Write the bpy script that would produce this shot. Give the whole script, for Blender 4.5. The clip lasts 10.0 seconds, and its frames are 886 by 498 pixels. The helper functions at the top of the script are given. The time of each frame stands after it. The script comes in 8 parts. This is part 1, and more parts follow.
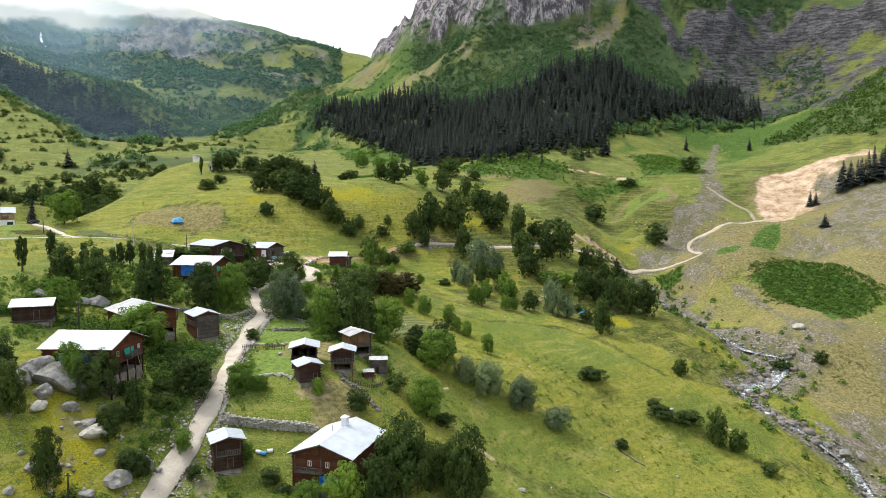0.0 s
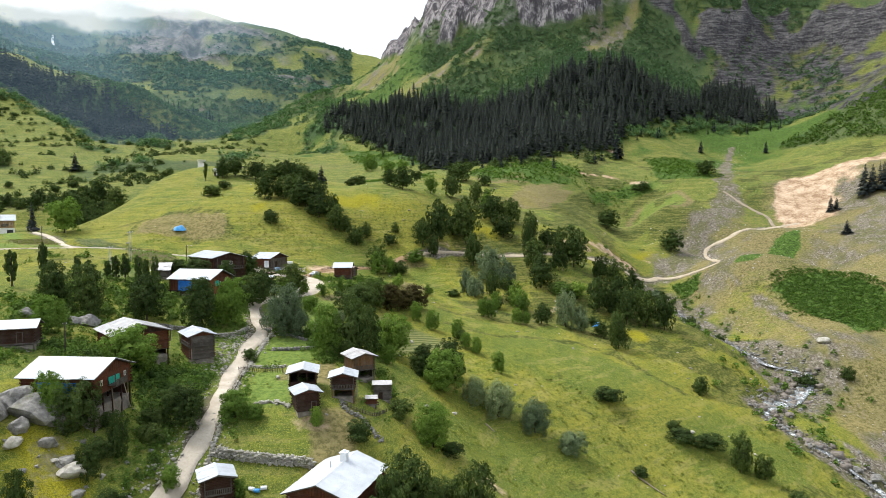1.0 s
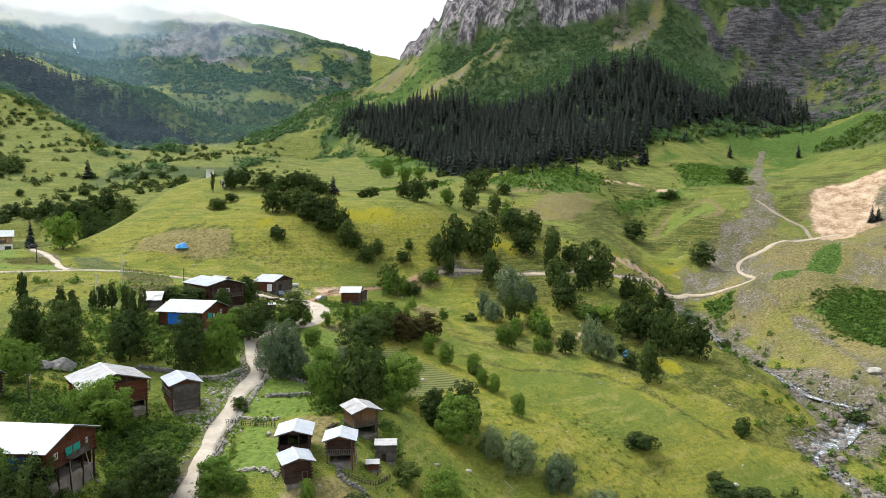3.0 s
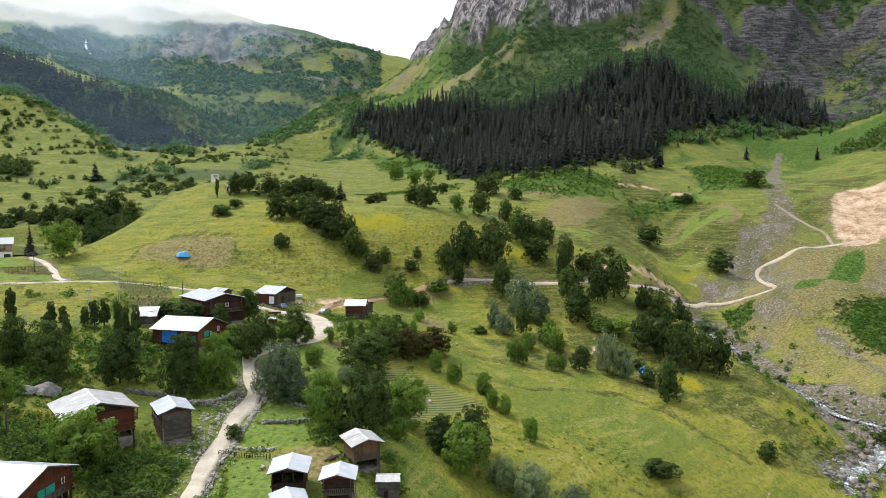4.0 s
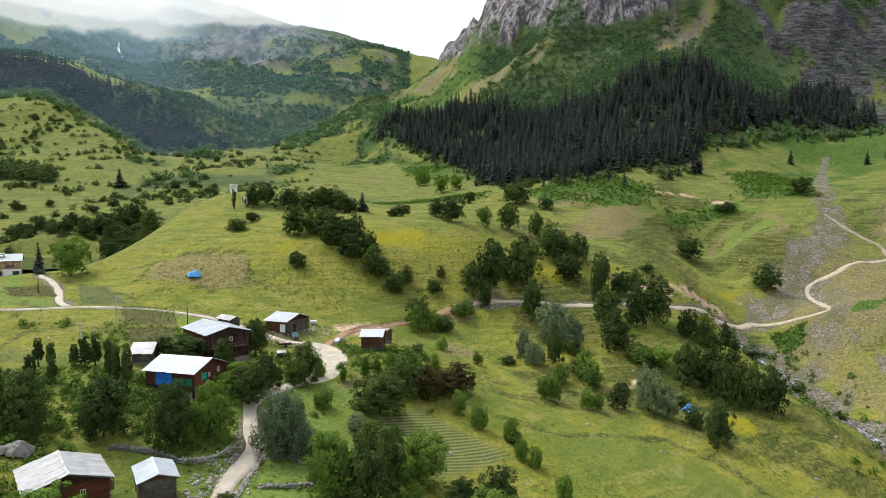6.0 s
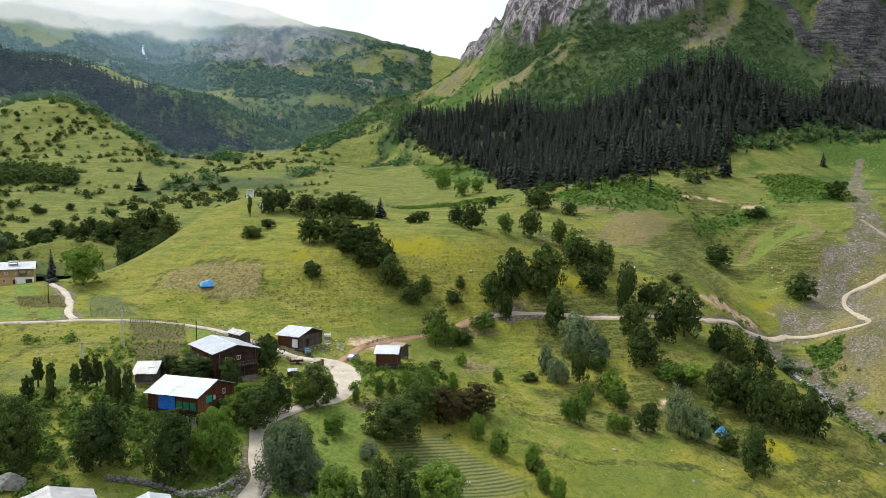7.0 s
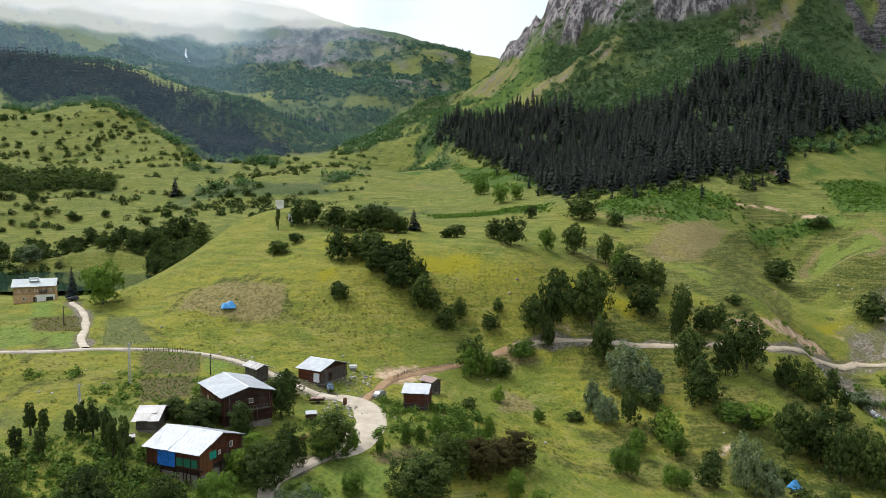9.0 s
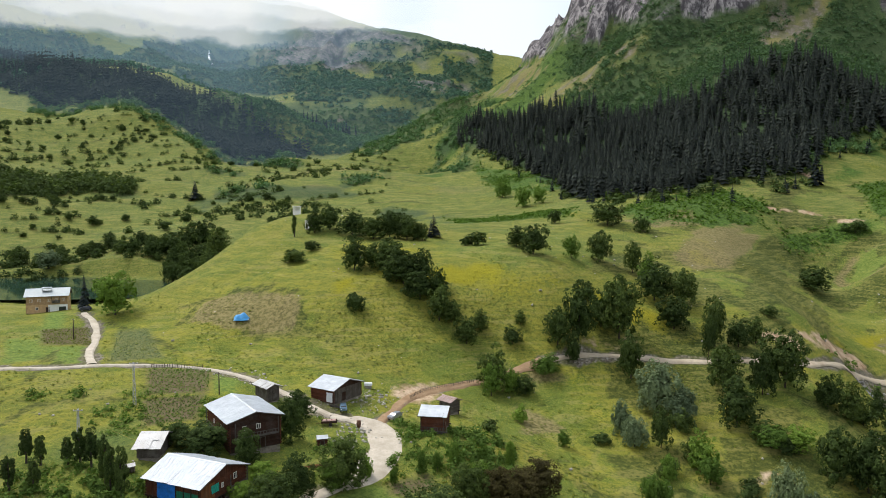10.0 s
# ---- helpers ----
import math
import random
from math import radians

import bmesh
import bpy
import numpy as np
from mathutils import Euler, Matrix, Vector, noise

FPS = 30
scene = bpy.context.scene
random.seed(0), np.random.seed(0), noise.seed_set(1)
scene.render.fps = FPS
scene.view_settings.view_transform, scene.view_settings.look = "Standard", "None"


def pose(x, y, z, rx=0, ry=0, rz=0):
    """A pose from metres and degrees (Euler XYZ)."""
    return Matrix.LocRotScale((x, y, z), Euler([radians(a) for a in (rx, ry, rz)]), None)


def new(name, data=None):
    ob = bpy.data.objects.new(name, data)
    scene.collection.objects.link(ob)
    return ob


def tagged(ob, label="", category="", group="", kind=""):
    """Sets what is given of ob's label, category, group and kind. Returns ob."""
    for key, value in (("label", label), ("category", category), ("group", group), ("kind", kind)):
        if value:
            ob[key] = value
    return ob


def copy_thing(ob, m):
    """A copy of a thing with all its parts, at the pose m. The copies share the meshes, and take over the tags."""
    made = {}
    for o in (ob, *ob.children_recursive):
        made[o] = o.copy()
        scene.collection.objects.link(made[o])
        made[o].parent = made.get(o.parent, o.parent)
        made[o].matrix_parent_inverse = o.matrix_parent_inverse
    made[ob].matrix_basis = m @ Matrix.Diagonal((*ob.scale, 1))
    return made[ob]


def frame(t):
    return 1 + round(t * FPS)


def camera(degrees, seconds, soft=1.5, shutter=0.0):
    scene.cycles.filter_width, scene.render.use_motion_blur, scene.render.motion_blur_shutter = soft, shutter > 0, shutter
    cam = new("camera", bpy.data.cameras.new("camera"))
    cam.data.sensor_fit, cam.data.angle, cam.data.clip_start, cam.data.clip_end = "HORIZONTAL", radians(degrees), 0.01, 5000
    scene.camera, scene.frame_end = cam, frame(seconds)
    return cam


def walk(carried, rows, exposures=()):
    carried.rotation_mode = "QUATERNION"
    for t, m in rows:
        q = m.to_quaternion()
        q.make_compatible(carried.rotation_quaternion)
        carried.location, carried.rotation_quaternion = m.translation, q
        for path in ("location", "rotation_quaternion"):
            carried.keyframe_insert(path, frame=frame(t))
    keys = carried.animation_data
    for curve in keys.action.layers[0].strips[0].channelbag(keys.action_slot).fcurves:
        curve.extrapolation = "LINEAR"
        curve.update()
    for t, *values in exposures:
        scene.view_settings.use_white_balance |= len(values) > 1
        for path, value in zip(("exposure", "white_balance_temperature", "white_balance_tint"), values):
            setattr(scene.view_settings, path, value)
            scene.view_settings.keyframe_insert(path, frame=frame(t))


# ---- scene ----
cam = camera(66.0, 10.0, soft=0.6)
# seconds, eye in metres, pitch, lean to the left and yaw in degrees
ROWS = [
    (0, -5.69, -48.18, 22.59, -3.41, -0.03, -4.31),
    (0.5, -5.12, -43.32, 24.3, -3.4, -0.03, -3.91),
    (1, -4.41, -38.35, 25.72, -3.35, -0.04, -3.44),
    (1.5, -3.76, -33.77, 27.35, -3.35, -0.04, -3.04),
    (2, -3.04, -28.98, 29.04, -3.33, -0.03, -2.64),
    (2.5, -2.37, -24.27, 30.83, -3.35, -0.06, -2.22),
    (4, -0.86, -9.74, 35.89, -3.42, -0.03, -0.87),
    (4.5, -0.32, -4.99, 37.61, -3.47, -0.02, -0.45),
    (5, 0, 0, 39.1, -3.44, 0, 0),
    (5.5, 0.36, 4.79, 40.92, -3.47, 0, 0.71),
    (7, 1.27, 19.25, 45.83, -3.51, 0.05, 3.4),
    (7.5, 0.99, 24.5, 47.26, -3.49, 0.09, 4.17),
    (8, 0.86, 29.48, 48.77, -3.49, 0.12, 4.96),
    (8.5, 1.01, 34.18, 50.44, -3.55, 0.09, 5.81),
    (9, 0.93, 38.78, 52.12, -3.59, 0.09, 6.67),
    (9.5, 0.5, 43.9, 53.46, -3.58, 0.04, 7.55),
    (10, 0.5, 48.64, 55.04, -3.6, -0.03, 8.51),
]
walk(cam, [(t, pose(x, y, z, 90 + pitch, -lean, yaw)) for t, x, y, z, pitch, lean, yaw in ROWS],
     exposures=((0, 0.60), (2.5, 0.55), (5, 0.42), (7.5, 0.30), (10, 0.20)))

# ---- sky, sun ----
SUN_HEIGHT, SUN_FROM = 58.0, -62.0  # degrees up; degrees from north (+y), to the east positive
world = bpy.data.worlds.new("overcast_sky")
scene.world = world
world.use_nodes = True
wn = world.node_tree.nodes
wl = world.node_tree.links
wn.clear()
sky = wn.new("ShaderNodeTexSky")
sky.sky_type = "NISHITA"
sky.sun_disc = False
sky.sun_elevation = radians(SUN_HEIGHT)
sky.sun_rotation = radians(SUN_FROM)
sky_bg = wn.new("ShaderNodeBackground")
sky_bg.inputs["Strength"].default_value = 0.06
cloud_noise = wn.new("ShaderNodeTexNoise")
cloud_noise.inputs["Scale"].default_value = 2.2
cloud_noise.inputs["Detail"].default_value = 6.0
cloud_ramp = wn.new("ShaderNodeValToRGB")
cloud_ramp.color_ramp.elements[0].color = (0.88, 0.93, 0.98, 1)
cloud_ramp.color_ramp.elements[1].color = (0.99, 1.0, 1.02, 1)
cloud_bg = wn.new("ShaderNodeBackground")
cloud_bg.inputs["Strength"].default_value = 0.66
wmix = wn.new("ShaderNodeAddShader")
wout = wn.new("ShaderNodeOutputWorld")
wcoord = wn.new("ShaderNodeTexCoord")
wl.new(wcoord.outputs["Generated"], cloud_noise.inputs["Vector"])
wl.new(cloud_noise.outputs["Fac"], cloud_ramp.inputs["Fac"])
wl.new(cloud_ramp.outputs["Color"], cloud_bg.inputs["Color"])
wl.new(sky.outputs["Color"], sky_bg.inputs["Color"])
wl.new(sky_bg.outputs[0], wmix.inputs[0])
wl.new(cloud_bg.outputs[0], wmix.inputs[1])
wl.new(wmix.outputs[0], wout.inputs["Surface"])

sun = new("sun", bpy.data.lights.new("sun", "SUN"))
sun.data.energy = 2.6
sun.data.angle = radians(24)
sun.data.color = (1.0, 0.97, 0.91)
sun_way = Vector((math.sin(radians(SUN_FROM)) * math.cos(radians(SUN_HEIGHT)), math.cos(radians(SUN_FROM)) * math.cos(radians(SUN_HEIGHT)), math.sin(radians(SUN_HEIGHT))))
sun.matrix_world = Matrix.Translation(sun_way * 400) @ sun_way.to_track_quat("Z", "Y").to_matrix().to_4x4()

# ---- lie of the land: spot heights (east, north, up) by landform ----
VILLAGE = [(-46, 62, -27), (-66, 75, -10), (-57, 70, -17), (-80, 100, -3), (-58, 95, -11), (-90, 70, -6), (-52, 126, -9), (-46, 152, -5), (-40, 132, -9), (-35, 86, -20), (-34, 78, -25), (-25, 94, -14), (-33, 110, -12), (-16, 101, -13), (-20, 116, -11), (-8, 84, -25), (-31, 212, 0), (-33, 185, -2), (-52, 217, 3), (-62, 170, 2), (-60, 196, 3), (-78, 178, 6), (-22, 208, 0), (-4, 212, -6), (-104, 216, 11), (-119, 218, 12), (-97, 182, 7), (-90, 140, 2), (-110, 110, 4)]
MEADOW = [(17, 128, -27), (16, 159, -20), (34, 112, -39), (57, 122, -44), (56, 159, -28), (22, 134, -26), (52, 186, -21), (72, 222, -20), (97, 182, -32), (54, 235, -12), (71, 270, 0), (51, 282, 3), (17, 279, 7), (30, 262, -4), (-15, 270, 5), (8, 180, -14), (-5, 150, -15), (5, 105, -25), (100, 240, -18), (116, 250, -22), (120, 226, -26), (121, 208, -31), (111, 195, -33), (90, 150, -42), (0, 60, -33), (60, 80, -50), (-12, 135, -12)]
STREAM = [(137, 200, -42), (132, 156, -50), (133, 216, -37), (140, 306, -25), (140, 330, -19), (120, 115, -58), (100, 60, -66), (136, 255, -31), (160, 440, 10), (152, 385, 2), (60, 0, -68)]
KNOLL = [(-52, 252, 8), (-95, 261, 12), (-101, 265, 16), (-82, 276, 24), (-102, 316, 34), (-40, 290, 25), (0, 295, 27), (-110, 345, 42), (-75, 330, 39), (-40, 330, 38), (30, 310, 20), (64, 371, 27), (92, 400, 30), (120, 444, 33), (0, 360, 40), (-140, 310, 27), (-165, 310, 17), (-130, 270, 15), (-178, 278, 15), (-30, 430, 43), (-120, 440, 40), (-180, 345, 15), (-230, 360, 14), (-280, 340, 14), (-240, 290, 14), (-190, 240, 12), (-150, 230, 12), (100, 330, 12), (-160, 400, 17)]
TRACK_SIDE = [(155, 378, 6), (180, 374, -1), (161, 314, -5), (226, 366, 14), (234, 451, 42), (200, 310, 0), (162, 217, -28), (132, 478, 47), (201, 474, 46), (172, 411, 27), (54, 533, 62), (50, 500, 58), (58, 590, 71), (186, 560, 76), (168, 565, 83), (20, 470, 50)]
RIGHT = [(452, 560, 147), (415, 600, 116), (352, 600, 78), (364, 440, 64), (324, 425, 57), (293, 410, 32), (234, 390, 12), (260, 300, 7), (219, 320, -10), (212, 235, -25), (174, 185, -46), (136, 140, -60), (282, 560, 63), (482, 760, 156), (396, 760, 145), (400, 200, 20), (330, 120, -5), (500, 350, 110), (700, 500, 250), (250, 60, -30), (230, 0, -50), (450, 0, 20)]
MASSIF = [(-13, 1180, 295), (15, 1120, 320), (58, 1080, 355), (100, 1060, 406), (-106, 900, 132), (-40, 760, 97), (19, 640, 75), (-98, 960, 179), (-34, 940, 184), (32, 850, 184), (109, 800, 172), (165, 760, 181), (246, 760, 199), (199, 610, 101), (261, 640, 99), (316, 780, 178), (349, 690, 106), (446, 760, 138), (376, 860, 229), (514, 880, 235), (451, 900, 294), (574, 900, 294), (126, 880, 258), (276, 880, 267), (178, 890, 273), (182, 910, 325), (358, 950, 368), (54, 1010, 304), (106, 960, 291), (-46, 1040, 225), (700, 1100, 520), (300, 1200, 520)]
LEFT = [(-299, 430, 21), (-236, 410, 22), (-325, 415, 18), (-433, 540, 62), (-373, 470, 34), (-544, 750, 128), (-540, 860, 182), (-733, 960, 204), (-832, 1000, 233), (-312, 626, 73), (-270, 600, 65), (-348, 600, 65), (-460, 680, 92), (-396, 830, 127), (-386, 980, 143), (-377, 1150, 173), (-402, 1020, 189), (-579, 1100, 253), (-708, 1100, 284), (-938, 1150, 315), (-251, 1000, 131), (-275, 850, 100), (-288, 700, 83), (-194, 760, 94), (-130, 900, 108), (-450, 400, 60), (-600, 600, 120)]
FAR = [(-445, 1500, 270), (-261, 1450, 230), (-320, 1500, 279), (-95, 1950, 454), (-156, 1700, 332), (-272, 2050, 523), (-462, 2150, 601), (-657, 2200, 660), (-884, 2200, 723), (-1137, 2200, 807), (-678, 1850, 461), (-882, 1800, 442), (-1014, 1750, 509), (-1152, 1650, 546), (-1344, 1600, 609), (-643, 1450, 267), (-840, 1500, 367), (-1094, 1450, 414), (-2200, 1500, 700), (-900, 3000, 350), (0, 3000, 250), (-1500, 3200, 600), (1000, 2400, 700), (0, 4000, 200), (-3000, 3500, 600)]
BEHIND = [(0, -60, -55), (-120, 20, -20), (-200, 100, 10), (-300, 200, 40), (-150, -150, -40), (100, -200, -90), (-600, 0, 150), (-1000, 500, 250), (600, -300, 120), (0, -800, -100), (1500, 300, 500), (-1500, -500, 300), (1500, -1000, 300), (0, -3000, -100)]
CREST = [(-124, 382, 50), (-108, 374, 50), (-92, 388, 50), (-70, 376, 46), (-142, 366, 43), (-152, 345, 31), (-38, 365, 39), (-60, 470, 45), (-21, 503, 48)]
MASSIF_FOOT = [(-97, 1127, 229), (-141, 1121, 218), (-174, 1096, 195), (-203, 1041, 159), (-220, 935, 120), (-235, 1230, 170), (-190, 1330, 205)]
ORIGIN = np.array([0.0, -150.0])


def warp(x, y):
    """Plan to bearing and log distance from a point behind the walk, where near and far land are equally fine."""
    dx, dy = np.asarray(x, float) - ORIGIN[0], np.asarray(y, float) - ORIGIN[1]
    return np.arctan2(dx, dy), 0.5 * np.log(dx * dx + dy * dy + 1.0)


def kernel(d2):
    return 0.5 * d2 * np.log(d2 + 1e-12)


SPOTS = np.array(VILLAGE + MEADOW + STREAM + KNOLL + CREST + MASSIF_FOOT + TRACK_SIDE + RIGHT + MASSIF + LEFT + FAR + BEHIND, float)
SU, SV = warp(SPOTS[:, 0], SPOTS[:, 1])
SR = np.exp(SV)


def spline():
    n = len(SPOTS)
    a = np.zeros((n + 3, n + 3))
    a[:n, :n] = kernel((SU[:, None] - SU) ** 2 + (SV[:, None] - SV) ** 2) + 2e-5 * np.eye(n)
    a[:n, n:] = np.stack([np.ones(n), SU, SV], 1)
    a[n:, :n] = a[:n, n:].T
    return np.linalg.solve(a, np.r_[SPOTS[:, 2] / SR, 0, 0, 0])


WEIGHTS = spline()


KNOWN = {}


def base_height(x, y):
    x, y = np.atleast_1d(np.asarray(x, float)), np.atleast_1d(np.asarray(y, float))
    key = (x.shape, float(x.sum()), float(y.sum()), float((x * y).sum()))
    if key in KNOWN:
        return KNOWN[key].copy()
    u, v = warp(x.ravel(), y.ravel())
    out = np.empty(len(u))
    for i in range(0, len(u), 4000):
        uu, vv = u[i:i + 4000], v[i:i + 4000]
        k = kernel((uu[:, None] - SU) ** 2 + (vv[:, None] - SV) ** 2)
        out[i:i + 4000] = k @ WEIGHTS[:-3] + WEIGHTS[-3] + WEIGHTS[-2] * uu + WEIGHTS[-1] * vv
    z = (out * np.exp(v)).reshape(x.shape)
    if x.size > 1000:
        KNOWN[key] = z.copy()
    return z


def lattice(ix, iy, seed):
    h = (ix.astype(np.int64) * 374761393 + iy.astype(np.int64) * 668265263 + seed * 974711) & 0xFFFFFFFF
    h = ((h ^ (h >> 13)) * 1274126177) & 0xFFFFFFFF
    return ((h ^ (h >> 16)) & 0xFFFF) / 65535.0


def value_noise(x, y, size, seed):
    px, py = np.asarray(x, float) / size, np.asarray(y, float) / size
    ix, iy = np.floor(px), np.floor(py)
    fx, fy = px - ix, py - iy
    fx, fy = fx * fx * (3 - 2 * fx), fy * fy * (3 - 2 * fy)
    a, b = lattice(ix, iy, seed), lattice(ix + 1, iy, seed)
    c, d = lattice(ix, iy + 1, seed), lattice(ix + 1, iy + 1, seed)
    return (a * (1 - fx) + b * fx) * (1 - fy) + (c * (1 - fx) + d * fx) * fy


def fbm(x, y, size, seed, octaves=4):
    out, amp = 0.0, 0.5
    for k in range(octaves):
        out = out + amp * (value_noise(x + 17.3 * k, y - 9.1 * k, size, seed + k) * 2 - 1)
        size, amp = size / 2.03, amp * 0.5
    return out


def bump(x, y, cx, cy, rx, ry, turn=0.0, soft=0.35):
    """1 inside an ellipse of the plan, 0 outside, with a soft edge."""
    c, s = math.cos(radians(turn)), math.sin(radians(turn))
    dx, dy = np.asarray(x, float) - cx, np.asarray(y, float) - cy
    d = np.hypot((c * dx + s * dy) / rx, (-s * dx + c * dy) / ry)
    return np.clip((1 + soft - d) / (2 * soft), 0, 1)


def line_distance(x, y, line):
    """Distance from a line of plan points, and the height along the line where it has one."""
    x, y = np.asarray(x, float), np.asarray(y, float)
    best, along = np.full(x.shape, 1e9), np.zeros(x.shape)
    for (a, b), (c, d) in zip(line[:-1], line[1:]):
        ex, ey = c - a, d - b
        k = np.clip(((x - a) * ex + (y - b) * ey) / (ex * ex + ey * ey), 0, 1)
        dist = np.hypot(x - a - k * ex, y - b - k * ey)
        best = np.minimum(best, dist)
    return best


ROAD_MAIN = [(-49, 40), (-46, 66), (-45, 73), (-43, 83), (-42, 97), (-43, 118), (-43, 134), (-42, 145), (-46, 156), (-48, 166), (-42, 177), (-36, 187), (-35, 197), (-38, 206), (-44, 210), (-52, 211), (-60, 215), (-69, 220), (-81, 226), (-92, 229), (-101, 227), (-109, 221), (-120, 216), (-130, 211), (-145, 208), (-190, 200), (-260, 190)]
ROAD_HOUSE = [(-122, 217), (-133, 231), (-143, 248), (-156, 266), (-169, 278)]
TRACK = [(-40, 210), (-39, 220), (-38, 230), (-34, 241), (-27, 250), (-19, 258), (-10, 265), (0, 270), (15, 276), (35, 281), (54, 282), (70, 283), (84, 291), (105, 311), (120, 327), (140, 340), (156, 332), (164, 316), (170, 332), (180, 362), (186, 376), (204, 381), (235, 395), (257, 396)]
TRACK_UP = [(240, 396), (243, 412), (234, 428), (228, 445)]
PATH_EAST = [(163, 312), (165, 290), (168, 263), (166, 235), (163, 216), (158, 200), (156, 178), (162, 150)]
STREAM_LINE = [(118, 322), (127, 314), (135, 306), (134, 285), (130, 262), (134, 242), (140, 224), (149, 212), (146, 205), (135, 196), (122, 186), (115, 176), (118, 168), (122, 161), (128, 154), (135, 145), (128, 122), (118, 95), (100, 60), (60, 0)]
GULLY = [(330, 640), (289, 570), (262, 510), (236, 462), (226, 432), (205, 405), (185, 385), (170, 360), (150, 345)]
LAKE_LEVEL = 13.2


def smooth_line(line, step=2.0):
    """A plan line rounded at its corners and cut to even steps."""
    p = np.array(line, float)
    p = np.vstack([2 * p[0] - p[1], p, 2 * p[-1] - p[-2]])
    out = []
    for a, b, c, d in zip(p[:-3], p[1:-2], p[2:-1], p[3:]):
        for k in np.arange(0, 1, step / max(np.hypot(*(c - b)), step)):
            out.append(0.5 * (2 * b + (c - a) * k + (2 * a - 5 * b + 4 * c - d) * k * k + (3 * b - a - 3 * c + d) * k ** 3))
    return np.array(out + [p[-2]])


def polar(x, y):
    u, v = warp(x, y)
    return np.degrees(u), np.exp(v)


def between(x, y, low, high, ragged=30, seed=40):
    """Inside a belt of land: bearings with its lower and its upper edge, in metres from the origin."""
    u, r = polar(x, y)
    w = ragged * fbm(x, y, 70, seed)
    lo = np.interp(u, [p[0] for p in low], [p[1] for p in low], left=1e6, right=1e6)
    hi = np.interp(u, [p[0] for p in high], [p[1] for p in high], left=0, right=0)
    return np.clip((r + w - lo) / 18, 0, 1) * np.clip((hi - r - w) / 18, 0, 1)


SPRUCE_LOW = [(-6.2, 1070), (-5.8, 1050), (-1, 860), (1.5, 720), (4.2, 672), (9, 690), (14.4, 722), (15.6, 790), (18.3, 850), (23.9, 925), (26.3, 945)]
SPRUCE_HIGH = [(-6.2, 1090), (-5, 1120), (-2, 1040), (1.8, 985), (5, 925), (7.5, 895), (10.3, 890), (12.5, 905), (15.8, 935), (18, 930), (19.5, 925), (21.5, 990), (23.4, 1055), (24.5, 1040), (26.3, 960)]
WEST_LOW = [(-44, 1700), (-37, 1500), (-33, 1330), (-28.9, 1233), (-24.7, 1150), (-22.4, 1049), (-20.5, 985), (-18.5, 1000), (-16.2, 1165)]
WEST_HIGH = [(-44, 2000), (-37, 1780), (-29.4, 1400), (-24.6, 1300), (-21, 1235), (-19, 1213), (-16.2, 1190)]
GROVE_LOW = [(-36, 800), (-31.9, 800), (-28.4, 845), (-25, 830)]
GROVE_HIGH = [(-36, 930), (-32, 915), (-29, 925), (-26, 880), (-25, 840)]
SPUR_LOW = [(25.2, 842), (28.3, 770), (31.7, 725), (36, 705), (44, 690)]
SPUR_HIGH = [(25.2, 852), (29, 890), (32.5, 880), (36, 880), (44, 880)]
CLIFF_FOOT = [(-2, 275), (0, 268), (1.9, 256), (3.5, 260), (4.1, 290), (6.2, 263), (9.9, 262), (12.8, 272), (14.7, 293), (17.3, 300), (19.4, 290), (20.2, 226), (23.8, 225), (24.6, 262), (25.4, 228), (31, 228), (45, 260)]


def crag(x, y):
    """How far the land is bare cliff: bands of rock high on the eastern massif, and the crown of the far mountain."""
    z, (u, r) = base_height(x, y), polar(x, y)
    foot = np.interp(u, [p[0] for p in CLIFF_FOOT], [p[1] for p in CLIFF_FOOT], left=900, right=300)
    east = np.clip((z + np.where(u > 17, 40, 16) * fbm(x, y, 45, 31) - foot) / 7, 0, 1) * np.clip((r - 850) / 60, 0, 1) * (r < 1700)
    east = east * np.where(u > 17, np.clip((foot + 72 + 40 * fbm(x, y, 60, 38) - z) / 14, 0, 1) * np.clip((fbm(x, y, 80, 39) + 0.34) / 0.1, 0, 1), 1)
    green = np.clip((fbm(x, y, 70, 37) - 0.14) / 0.12, 0, 1)
    w = fbm(x, y, 120, 36, 3)
    far = np.clip((z + 110 * fbm(x, y, 130, 33, 3) - 405) / 40, 0, 1) * bump(u + 7 * w, r + 260 * w, -15.4, 2090, 4.4, 260, soft=0.7)
    far = np.maximum(far, bump(u + 4 * w, r + 160 * w, -7.8, 1900, 3.0, 170, soft=0.9) * np.clip((fbm(x, y, 90, 35, 3) + 0.12) / 0.25, 0, 1))
    return np.maximum(east * (1 - 0.6 * green), far)


def strata(x, y):
    """The layered grey slope below the eastern cliffs."""
    u, r = polar(x, y)
    z = base_height(x, y)
    w = fbm(x, y, 60, 65)
    return np.clip((u - 21.3 + 3 * w) / 1.5, 0, 1) * np.clip((z - 122) / 8, 0, 1) * (r > 850) * (u < 40) * (1 - np.clip((z - 280 - 40 * w) / 14, 0, 1))


def lake_shape(x, y):
    return bump(x + 6 * fbm(x, y, 30, 71), y + 6 * fbm(x, y, 30, 72), -262, 372, 78, 38, 0, 0.25)


